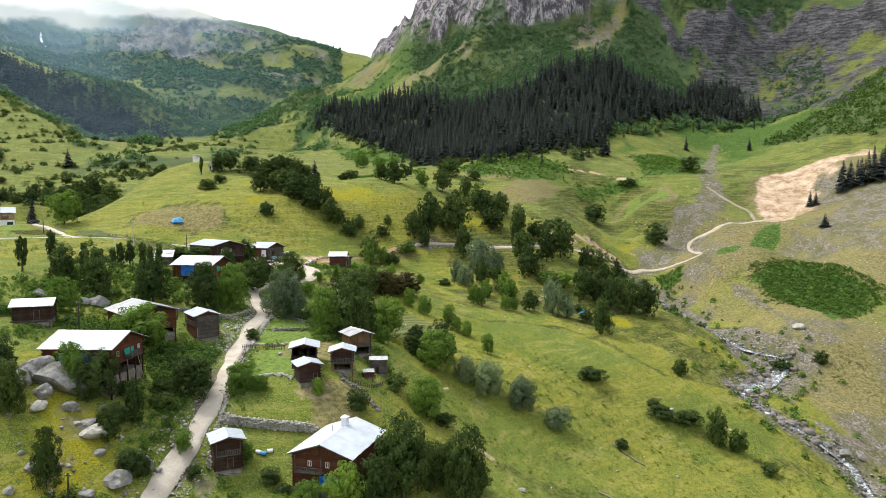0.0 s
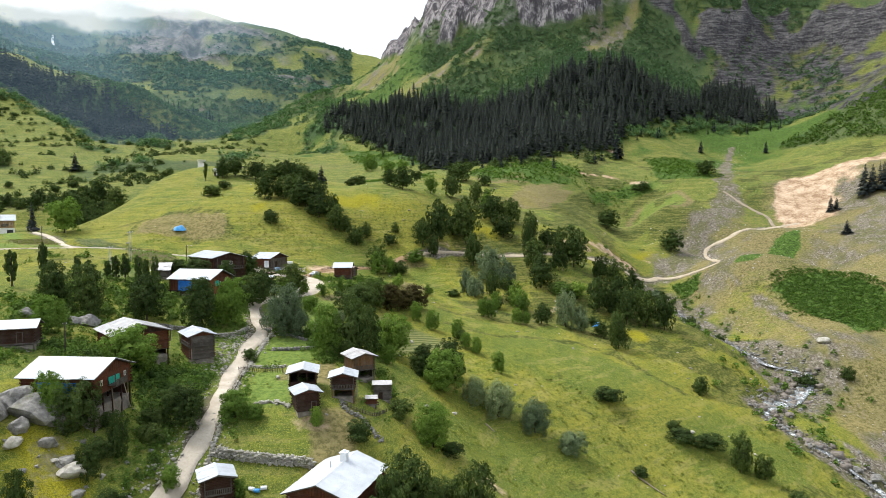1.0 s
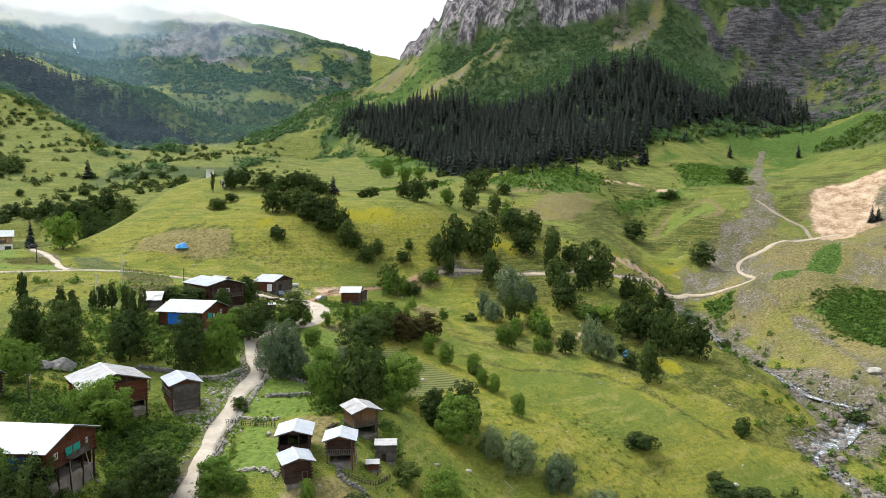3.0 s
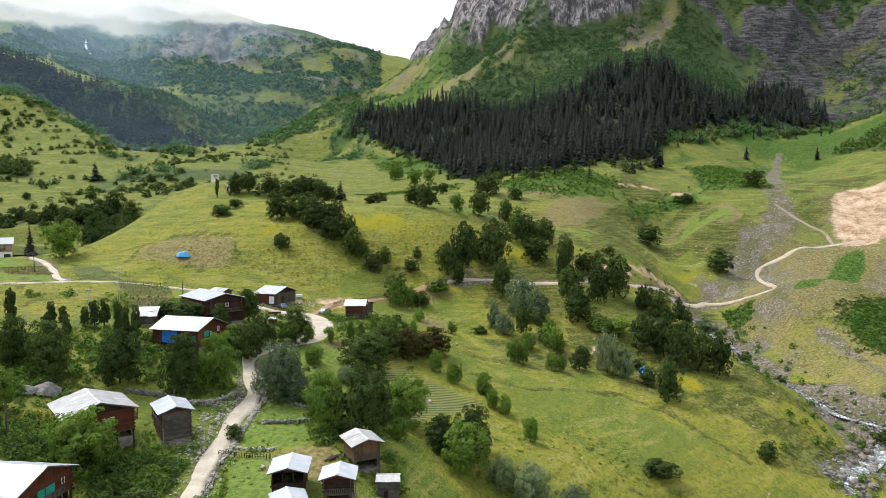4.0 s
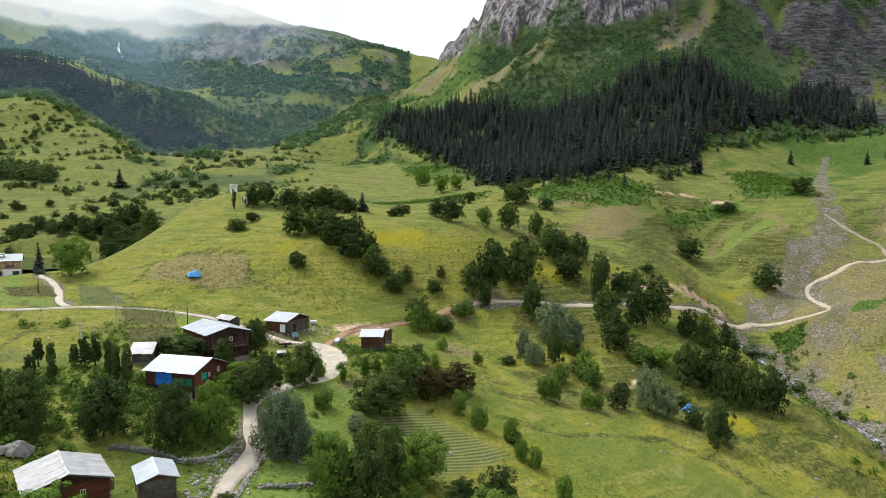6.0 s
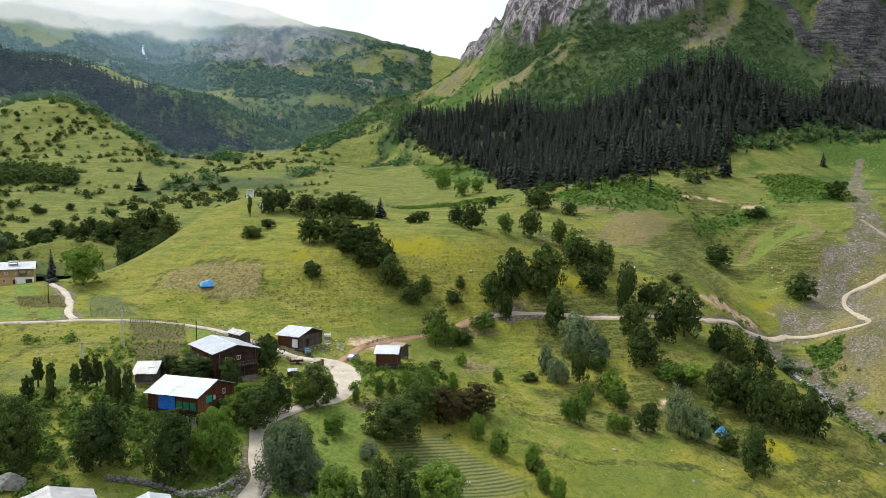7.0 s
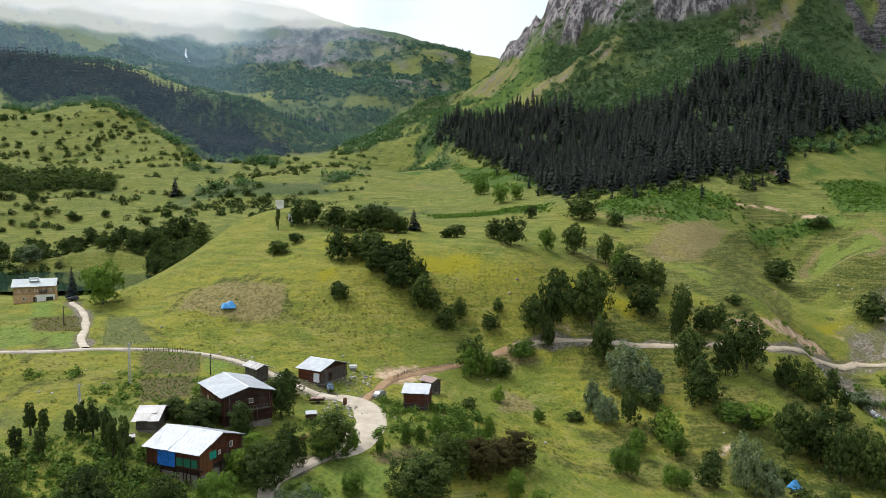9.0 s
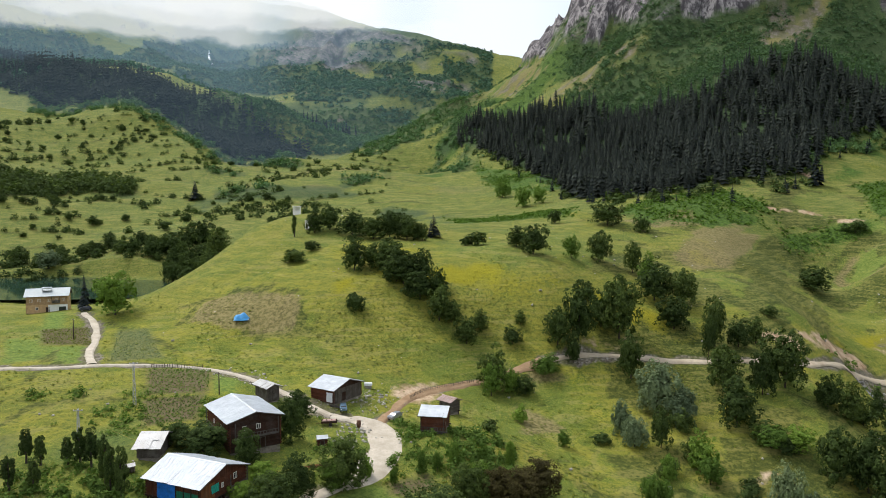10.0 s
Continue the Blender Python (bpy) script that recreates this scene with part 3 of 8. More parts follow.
def zones():
    x, y = GX, GY
    u, r = polar(x, y)
    z = base_height(x, y)
    n1, n2 = fbm(x, y, 40, 81), fbm(x, y, 12, 83)
    stream = line_distance(x, y, STREAM_LINE)
    gully = line_distance(x, y, GULLY)
    east = np.clip((x - np.interp(y, [100, 200, 260, 330, 400, 470], [138, 140, 138, 142, 172, 230]) + 8 * n1) / 10, 0, 1) * np.clip((470 - y + 40 * n1) / 60, 0, 1)
    gravel = np.clip(1.25 - stream / np.where(x > np.interp(y, [60, 143, 193, 242, 306, 350], [100, 134, 131, 133, 134, 118]), 17, 7) + 0.9 * n2, 0, 1)
    gravel = np.maximum(gravel, np.clip(1.3 - gully / np.interp(y, [330, 400, 450, 640], [15, 12, 8, 3]) + 0.9 * n2, 0, 1))
    gravel = np.maximum(gravel, east * np.clip(0.50 + 1.1 * n1 + 0.7 * n2, 0, 1))
    gravel = np.maximum(gravel, strata(x, y) * np.clip(0.3 + 1.2 * n1, 0, 1) * 0.35)
    gravel = np.maximum(gravel, bump(x, y, 255, 840, 26, 60, -20) * np.clip(0.6 + 2 * n2, 0, 1))
    gravel = np.maximum(gravel, bump(x, y, -175, 372, 22, 60, 10) * np.clip(0.2 + 1.5 * n2, 0, 1) * (z < 25))
    gravel = np.maximum(gravel, bump(u, r, -7.5, 1480, 2.0, 70) * np.clip(0.6 + 1.6 * n2, 0, 1))
    gravel = np.maximum(gravel, np.clip((r - 1300) / 200, 0, 1) * np.clip((n1 - 0.27) * 4, 0, 1) * 0.6)
    gravel = np.maximum(gravel, bump(x, y, -52, 70, 24, 26, 0, 0.6) * np.clip(n2 * 2.2 - 0.1, 0, 1) * 0.8)
    gravel = np.maximum(gravel, bump(x, y, -44, 226, 10, 7, 0, 0.5) * np.clip(0.3 + n2 * 2, 0, 1))
    soil = np.clip(plot(x + 16 * n2 + 18 * n1, y + 16 * n2 - 14 * n1, [(238, 396), (247, 414), (264, 434), (288, 447), (312, 455), (356, 462), (345, 440), (300, 414), (270, 397)], 10) + 0.25 * n2, 0, 1)
    for line, wide in ROADS:
        d = line_distance(x, y, line)
        gravel = np.maximum(gravel, 0.8 * np.clip((wide + 1.2 + 3.0 * n2 - d) / 1.2, 0, 1))
    soil = np.maximum(soil, bump(x + 4 * n2, y + 4 * n2, -35, 238, 5, 9, -25, 0.6))
    soil = np.maximum(soil, bump(x, y, 24, 285, 12, 4, 8, 0.5) * np.clip(0.6 + 2 * n2, 0, 1))
    soil = np.maximum(soil, np.clip(1.3 - line_distance(x + 5 * n2, y + 5 * n2, EARTH_BANK) / 4.0, 0, 1) * np.clip(0.65 + 2 * n2, 0, 1))
    soil = np.maximum(soil, np.clip(1.2 - line_distance(x + 3 * n2, y + 3 * n2, SCAR) / 2.2, 0, 1))
    soil = np.maximum(soil, bump(x, y, 180, 560, 8, 26, 5, 0.5) * np.clip(0.4 + 1.6 * n2, 0, 1))
    for cx, cy, s in ((-4, 200, 5), (8, 218, 5), (-12, 192, 4), (-18, 205, 4), (60, 228, 6), (-20, 92, 5), (70, 252, 5), (16, 96, 4), (-18, 196, 4)):
        soil = np.maximum(soil, 0.75 * bump(x + 5 * n2, y - 5 * n2, cx, cy, s * 0.8, s * 0.35, 20, 0.9) * np.clip(0.35 + 3 * n2, 0, 1))
    rock = np.maximum(crag(x, y), strata(x, y) * np.clip(0.72 + 0.9 * n2 + 0.9 * n1, 0, 1))
    lush = np.zeros_like(x)
    for a in LAWNS:
        lush = np.maximum(lush, plot(x, y, a))
    fern = plot(x + 4 * n2, y + 4 * n2, [(174, 280), (190, 288), (219, 280), (219, 254), (203, 237), (184, 230), (177, 250)], 5)
    fern = np.maximum(fern, plot(x, y, [(145, 331), (157, 320), (150, 309), (144, 312)], 3))
    fern = np.maximum(fern, plot(x + 14 * n1, y + 14 * n1, [(208, 552), (295, 600), (233, 466), (185, 490)], 12) * np.clip(0.75 + 1.8 * n1, 0, 1))
    fern = np.maximum(fern, plot(x + 10 * n1, y + 10 * n1, [(40, 462), (129, 490), (125, 471), (45, 430)], 8) * np.clip(0.8 + 1.8 * n1, 0, 1))
    fern = np.maximum(fern, plot(x + 10 * n1, y + 10 * n1, [(-60, 520), (20, 500), (10, 460), (-60, 470)], 12) * np.clip(0.4 + 2 * n1, 0, 1))
    fern = np.maximum(fern, plot(x + 8 * n1, y + 8 * n1, [(222, 505), (262, 520), (246, 470), (222, 465)], 8) * np.clip(0.6 + 2 * n1, 0, 1))
    fern = np.maximum(fern, bump(x, y, 395, 695, 130, 85, 15, 0.4) * np.clip(0.8 + 1.6 * n1, 0, 1))
    fern = np.maximum(fern, plot(x + 4 * n2, y + 4 * n2, [(169, 308), (219, 357), (238, 364), (228, 346), (178, 304)], 4))
    fern = np.maximum(fern, bump(x, y, 265, 575, 95, 75, 25, 0.4) * np.clip(0.42 + 2.0 * n1, 0, 1))
    for a in FERN_UPLAND:
        fern = np.maximum(fern, plot(x + 9 * n1, y + 9 * n1, a, 8) * np.clip(0.95 + 1.2 * n2, 0, 1))
    banks = np.zeros_like(x)
    for line in FIELD_BANKS:
        banks = np.maximum(banks, np.clip((1.5 + 2.2 * n2 - line_distance(x, y, line)) / 0.8, 0, 1))
    fern = np.maximum(fern, 0.8 * bump(u, r, -6, 930, 6, 90, 0, 0.6) * np.clip(0.15 + 2.4 * n1, 0, 1))
    olive = plot(x + 7 * n1, y + 7 * n1, [(94, 395), (121, 449), (158, 472), (145, 440), (117, 410)], 8) * np.clip(0.8 + 1.4 * n2, 0, 1)
    olive = np.maximum(olive, plot(x + 9 * n1, y + 9 * n1, [(160, 420), (198, 424), (196, 380), (150, 362), (146, 395)], 10) * np.clip(0.7 + 1.4 * n2, 0, 1))
    olive = np.maximum(olive, bump(x, y, 30, 350, 40, 26, 20, 0.6) * np.clip(0.2 + 1.6 * n1, 0, 1))
    olive = np.maximum(olive, 0.9 * banks)
    for a in DARK_BANKS:
        olive = np.maximum(olive, 1.3 * plot(x + 4 * n2, y + 4 * n2, a, 4))
    rough = fbm(x, y * 1.5, 36, 101) + 0.6 * fbm(x, y * 1.5, 11, 102)
    olive = np.maximum(olive, np.clip((rough - 0.07) / 0.06, 0, 1) * np.clip((r - 300) / 60, 0, 1) * np.clip((780 - r) / 60, 0, 1) * np.where(x > 20, 0.95, 0.4))
    olive = np.maximum(olive, np.clip((rough - 0.22) / 0.06, 0, 1) * (r < 360) * (x > 0) * 0.6)
    olive = np.maximum(olive, plot(x + 9 * n1, y + 9 * n1, [(0, 196), (22, 262), (60, 276), (128, 290), (128, 215), (70, 190)], 16) * np.clip((rough + 0.09) / 0.08, 0, 1) * 0.75)
    terrace = plot(x, y, [(163, 450), (178, 462), (198, 456), (199, 440), (180, 415), (168, 428)], 4)
    terrace = np.maximum(terrace, plot(x, y, [(151, 488), (196, 482), (199, 470), (160, 474)], 4))
    rim = np.clip(plot(x, y, [(157, 450), (176, 466), (203, 461), (205, 438), (178, 407), (162, 424)], 3) - terrace, 0, 1) * (y < 462)
    # cooler tint by distance alone, haze put into the grass colour
    far_tint = np.clip((r - 440) / 200, 0, 1)
    lush = np.maximum(lush, 0.6 * terrace)
    olive = np.maximum(olive, 0.9 * terrace_lines(x, y))
    olive = np.maximum(olive, strata(x, y) * np.clip(0.85 + 0.8 * n1, 0, 1))
    gravel = gravel * (1 - np.clip(1.3 * fern, 0, 1) * (x > 140) * (x < 240))
    lush = np.maximum(lush, bump(x, y, -62, 105, 22, 30, 0, 0.4) * np.clip(0.55 + 1.5 * n1, 0, 1))
    lush = np.maximum(lush, bump(x, y, -55, 165, 34, 34, 0, 0.4) * np.clip(0.4 + 1.5 * n1, 0, 1))
    yellow = 0.35 * np.clip(3.2 * (fbm(x, y, 26, 91) - 0.26), 0, 1) * np.clip((r - 240) / 60, 0, 1) * (x > -130) * (r < 900)
    for cx, cy, ax, ay, turn in ((41, 171, 9, 2.2, -65), (127, 349, 26, 5, 38), (30, 300, 26, 8, 0), (-45, 310, 40, 10, -20), (-75, 288, 12, 9, 0), (-50, 276, 11, 8, 0), (90, 212, 12, 8, 0), (-40, 300, 26, 8, 0), (-58, 65, 8, 9, 0), (-62, 73, 9, 4, 0)):
        yellow = np.maximum(yellow, bump(x, y, cx, cy, ax, ay, turn, 0.7) * np.clip(0.5 + 1.8 * n2, 0, 1))
    mown = np.zeros_like(x)
    for a in MOWN:
        mown = np.maximum(mown, 0.85 * plot(x + 1.5 * n2, y + 1.5 * n2, a, 2.5))
    mown = np.maximum(mown, plot(x + 8 * n2, y + 8 * n2, [(60, 389), (85, 439), (112, 457), (87, 385), (69, 371)], 6))
    mown = np.maximum(mown, 0.85 * rim)
    mown = np.maximum(mown, east * np.clip(0.95 + 1.0 * n1, 0, 1))
    wash = np.clip((3.4 + 4 * n2 - line_distance(x, y, PATH_EAST)) / 2.5, 0, 1)
    mown = np.maximum(mown, wash)
    gravel = np.maximum(gravel * (1 - 0.6 * wash), 0.7 * wash)
    yellow = np.maximum(yellow, 0.3 * strata(x, y) * np.clip(3 * (n1 - 0.3), 0, 1))
    mown = np.maximum(mown, bump(u, r, -12, 900, 12, 120, 0, 0.5) * np.clip(0.25 + 2 * n1, 0, 1) * 0.6)
    mown = np.maximum(mown, bump(u, r, 0.0, 1130, 4.0, 80, 0, 0.5) * np.clip(0.3 + 2 * n2, 0, 1))
    bare = bare_slope(x, y)
    mown = np.maximum(mown, 0.65 * bare)
    gravel = np.maximum(gravel, bare * np.clip(0.45 + 1.6 * n2, 0, 0.8))
    tilled = np.zeros_like(x)
    for a in TILLED:
        tilled = np.maximum(tilled, plot(x, y, a))
    pale = np.zeros_like(x)
    for a in PALE_CROP + HAY:
        pale = np.maximum(pale, plot(x, y, a, 2.5))
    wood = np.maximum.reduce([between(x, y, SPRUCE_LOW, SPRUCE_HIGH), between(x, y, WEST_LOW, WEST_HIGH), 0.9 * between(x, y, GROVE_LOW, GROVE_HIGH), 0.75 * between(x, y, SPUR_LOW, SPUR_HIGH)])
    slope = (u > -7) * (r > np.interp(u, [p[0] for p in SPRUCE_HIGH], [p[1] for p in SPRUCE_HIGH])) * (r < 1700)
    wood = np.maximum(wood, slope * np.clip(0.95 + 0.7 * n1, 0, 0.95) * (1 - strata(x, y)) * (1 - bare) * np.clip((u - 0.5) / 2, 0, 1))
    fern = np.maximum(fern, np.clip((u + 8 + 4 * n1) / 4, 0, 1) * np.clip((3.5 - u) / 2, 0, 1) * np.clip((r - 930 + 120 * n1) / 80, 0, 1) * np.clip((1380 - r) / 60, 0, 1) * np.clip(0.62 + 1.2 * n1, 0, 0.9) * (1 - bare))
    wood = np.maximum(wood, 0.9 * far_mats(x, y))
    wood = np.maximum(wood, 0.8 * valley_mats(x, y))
    return (gravel, soil, rock), (lush, yellow, mown), (tilled, pale, wood), (fern, olive, far_tint)


def meadow_material():
    m = material("meadow")
    p = place_of(m)
    sep = []
    for name in ("zone_a", "zone_b", "zone_c", "zone_d"):
        a = m.node_tree.nodes.new("ShaderNodeAttribute")
        a.attribute_name = name
        s = m.node_tree.nodes.new("ShaderNodeSeparateColor")
        link(m, a.outputs["Color"], s.inputs["Color"])
        sep.append([s.outputs[k] for k in ("Red", "Green", "Blue")])
    (gravel, soil, rock), (lush, yellow, mown), (tilled, pale, wood), (fern, olive, far_tint) = sep
    big, mid = noise_node(m, 0.022, 5, 0.6, p), noise_node(m, 0.13, 6, 0.68, p)
    fine, tiny = noise_node(m, 0.9, 6, 0.7, p), noise_node(m, 4.0, 5, 0.7, p)
    tuft = node(m, "TexVoronoi", Scale=0.75)
    link(m, p, tuft.inputs["Vector"])
    tuft = tuft.outputs["Distance"]

    def edge(mask, noise, reach=0.9, sharp=0.16):
        """The mask with an edge broken up by noise."""
        v = math_node(m, "ADD", math_node(m, "MULTIPLY", mask, 0.33), math_node(m, "MULTIPLY", noise, 0.33 * reach))
        middle = 0.33 * (0.5 + reach * 0.5)
        n = m.node_tree.nodes.new("ShaderNodeMapRange")
        n.inputs["From Min"].default_value = middle - 0.33 * sharp
        n.inputs["From Max"].default_value = middle + 0.33 * sharp
        link(m, v, n.inputs["Value"])
        return n.outputs["Result"]

    clump = noise_node(m, 0.36, 6, 0.72, p)
    along = node(m, "Mapping")
    along.inputs["Scale"].default_value = (0.07, 0.07, 0.95)
    link(m, p, along.inputs["Vector"])
    steps = noise_node(m, 1.0, 5, 0.65, along.outputs["Vector"])
    wide = noise_node(m, 0.011, 4, 0.6, p)
    grass = ramp(m, mid, [(0.40, (0.096, 0.133, 0.018)), (0.50, (0.158, 0.180, 0.022)), (0.60, (0.246, 0.232, 0.032))])
    grass = mix(m, ramp(m, wide, [(0.46, (0.6, 0.6, 0.6)), (0.51, (0, 0, 0))]), grass, (0.085, 0.135, 0.028))
    grass = mix(m, ramp(m, big, [(0.485, (0, 0, 0)), (0.545, (0.62, 0.62, 0.62))]), grass, (0.248, 0.224, 0.036))
    # far grass mixed towards a cooler green in place of haze
    grass = mix(m, math_node(m, "MULTIPLY", far_tint, 0.72), grass, ramp(m, mid, [(0.42, (0.048, 0.084, 0.027)), (0.58, (0.124, 0.150, 0.050))]))
    grass = mix(m, ramp(m, steps, [(0.43, (0.4, 0.4, 0.4)), (0.50, (0, 0, 0))]), grass, (0.080, 0.116, 0.026))
    grass = mix(m, ramp(m, steps, [(0.53, (0, 0, 0)), (0.60, (0.5, 0.5, 0.5))]), grass, (0.27, 0.24, 0.085))
    grass = mix(m, ramp(m, clump, [(0.38, (0.34, 0.34, 0.34)), (0.50, (0, 0, 0))]), grass, (0.056, 0.096, 0.020))
    grass = mix(m, ramp(m, fine, [(0.42, (0.6, 0.6, 0.6)), (0.50, (0, 0, 0))]), grass, (0.048, 0.080, 0.018))
    grass = mix(m, ramp(m, tiny, [(0.51, (0, 0, 0)), (0.60, (0.85, 0.85, 0.85))]), grass, (0.30, 0.292, 0.050))
    green = ramp(m, fine, [(0.42, (0.094, 0.155, 0.030)), (0.58, (0.170, 0.238, 0.050))])
    c = mix(m, math_node(m, "MULTIPLY", lush, 0.85), grass, green)
    heath = ramp(m, math_node(m, "ADD", math_node(m, "MULTIPLY", steps, 0.45), math_node(m, "MULTIPLY", fine, 0.55)), [(0.45, (0.030, 0.042, 0.012)), (0.50, (0.075, 0.088, 0.022)), (0.56, (0.16, 0.15, 0.045))])
    c = mix(m, math_node(m, "MULTIPLY", edge(olive, clump, 1.6, 0.2), 0.72), c, heath)
    straw = ramp(m, fine, [(0.42, (0.130, 0.108, 0.046)), (0.58, (0.265, 0.214, 0.105))])
    c = mix(m, math_node(m, "MULTIPLY", edge(mown, clump, 1.4, 0.22), 0.8), c, straw)
    ferns = ramp(m, math_node(m, "ADD", math_node(m, "MULTIPLY", clump, 0.35), math_node(m, "MULTIPLY", fine, 0.65)), [(0.43, (0.030, 0.056, 0.012)), (0.50, (0.060, 0.108, 0.018)), (0.57, (0.096, 0.158, 0.030))])
    c = mix(m, edge(fern, clump, 1.6, 0.14), c, ferns)
    c = mix(m, edge(yellow, fine, 1.0, 0.25), c, ramp(m, tiny, [(0.35, (0.10, 0.115, 0.014)), (0.6, (0.34, 0.30, 0.020))]))
    stripes = m.node_tree.nodes.new("ShaderNodeTexWave")
    stripes.inputs["Scale"].default_value = 0.28
    stripes.inputs["Distortion"].default_value = 1.2
    stripes.inputs["Detail Scale"].default_value = 1.4
    turned = node(m, "Mapping")
    turned.inputs["Rotation"].default_value = (0, 0, radians(58))
    link(m, p, turned.inputs["Vector"])
    link(m, turned.outputs["Vector"], stripes.inputs["Vector"])
    crop = ramp(m, stripes.outputs["Fac"], [(0.25, (0.050, 0.080, 0.030)), (0.75, (0.20, 0.205, 0.10))])
    c = mix(m, pale, c, mix(m, 0.3, crop, grass))
    bed = ramp(m, math_node(m, "ADD", math_node(m, "MULTIPLY", clump, 0.5), math_node(m, "MULTIPLY", fine, 0.5)), [(0.42, (0.150, 0.112, 0.070)), (0.60, (0.115, 0.120, 0.035))])
    c = mix(m, tilled, c, bed)
    # darker floor under woods and scrub, with haze blue put into its green
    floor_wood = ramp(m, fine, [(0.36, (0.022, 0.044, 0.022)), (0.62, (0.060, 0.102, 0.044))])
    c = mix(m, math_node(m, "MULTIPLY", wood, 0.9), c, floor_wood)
    pebbles = node(m, "TexVoronoi", Scale=1.6)
    link(m, p, pebbles.inputs["Vector"])
    stones = ramp(m, pebbles.outputs["Color"], [(0.1, (0.085, 0.074, 0.056)), (0.55, (0.175, 0.150, 0.112)), (0.95, (0.30, 0.275, 0.235))])
    stones = mix(m, ramp(m, mid, [(0.45, (0, 0, 0)), (0.56, (0.8, 0.8, 0.8))]), stones, mix(m, ramp(m, fine, [(0.44, (0, 0, 0)), (0.56, (1, 1, 1))]), (0.070, 0.078, 0.028), (0.15, 0.145, 0.06)))
    c = mix(m, edge(gravel, fine), c, stones)
    earth = ramp(m, math_node(m, "ADD", math_node(m, "MULTIPLY", mid, 0.6), math_node(m, "MULTIPLY", fine, 0.4)), [(0.42, (0.27, 0.175, 0.105)), (0.50, (0.43, 0.31, 0.20)), (0.58, (0.58, 0.44, 0.31))])
    c = mix(m, edge(soil, clump, 1.2, 0.2), c, earth)
    sx = node(m, "SeparateXYZ")
    link(m, p, sx.inputs[0])
    tall = node(m, "Mapping")
    tall.inputs["Scale"].default_value = (1, 1, 0.22)
    link(m, p, tall.inputs["Vector"])
    joints = noise_node(m, 0.11, 7, 0.7, tall.outputs["Vector"])
    cracks = noise_node(m, 0.5, 6, 0.7, tall.outputs["Vector"])
    face = ramp(m, joints, [(0.43, (0.055, 0.050, 0.054)), (0.5, (0.150, 0.138, 0.144)), (0.57, (0.30, 0.275, 0.275))])
    face = mix(m, ramp(m, cracks, [(0.40, (0.85, 0.85, 0.85)), (0.48, (0, 0, 0))]), face, (0.048, 0.044, 0.048))
    broad = node(m, "Mapping")
    broad.inputs["Scale"].default_value = (1, 0.5, 0.16)
    link(m, p, broad.inputs["Vector"])
    distant = ramp(m, noise_node(m, 0.045, 6, 0.62, broad.outputs["Vector"]), [(0.40, (0.050, 0.048, 0.046)), (0.50, (0.112, 0.104, 0.100)), (0.60, (0.185, 0.172, 0.164))])
    distant = mix(m, ramp(m, mid, [(0.50, (0, 0, 0)), (0.58, (0.7, 0.7, 0.7))]), distant, (0.062, 0.086, 0.042))
    beyond = m.node_tree.nodes.new("ShaderNodeMapRange")
    beyond.inputs["From Min"].default_value, beyond.inputs["From Max"].default_value = 1480, 1560
    sy = node(m, "SeparateXYZ")
    link(m, p, sy.inputs[0])
    link(m, sy.outputs["Y"], beyond.inputs["Value"])
    face = mix(m, beyond.outputs["Result"], face, distant)
    flat = node(m, "Mapping")
    flat.inputs["Scale"].default_value = (0.3, 0.3, 1.6)
    link(m, p, flat.inputs["Vector"])
    # layered rock of the eastern cliffs, darkened to hold their shade in the colour
    beds = ramp(m, math_node(m, "ADD", math_node(m, "MULTIPLY", noise_node(m, 0.22, 6, 0.7, flat.outputs["Vector"]), 0.6), math_node(m, "MULTIPLY", cracks, 0.4)), [(0.44, (0.026, 0.024, 0.026)), (0.50, (0.058, 0.056, 0.058)), (0.58, (0.118, 0.112, 0.110))])
    where = m.node_tree.nodes.new("ShaderNodeMapRange")
    where.inputs["From Min"].default_value, where.inputs["From Max"].default_value = 270, 330
    link(m, sx.outputs["X"], where.inputs["Value"])
    face = mix(m, where.outputs["Result"], face, beds)
    c = mix(m, edge(rock, mid, 0.7, 0.2), c, face)
    relief = math_node(m, "ADD", math_node(m, "MULTIPLY", fine, 0.7), math_node(m, "MULTIPLY", tiny, 0.3))
    return finish(m, c, 0.95, [(mid, 0.5, 1.6), (relief, 0.75, 0.45), (tuft, 0.35, 0.25)], specular=0.12)


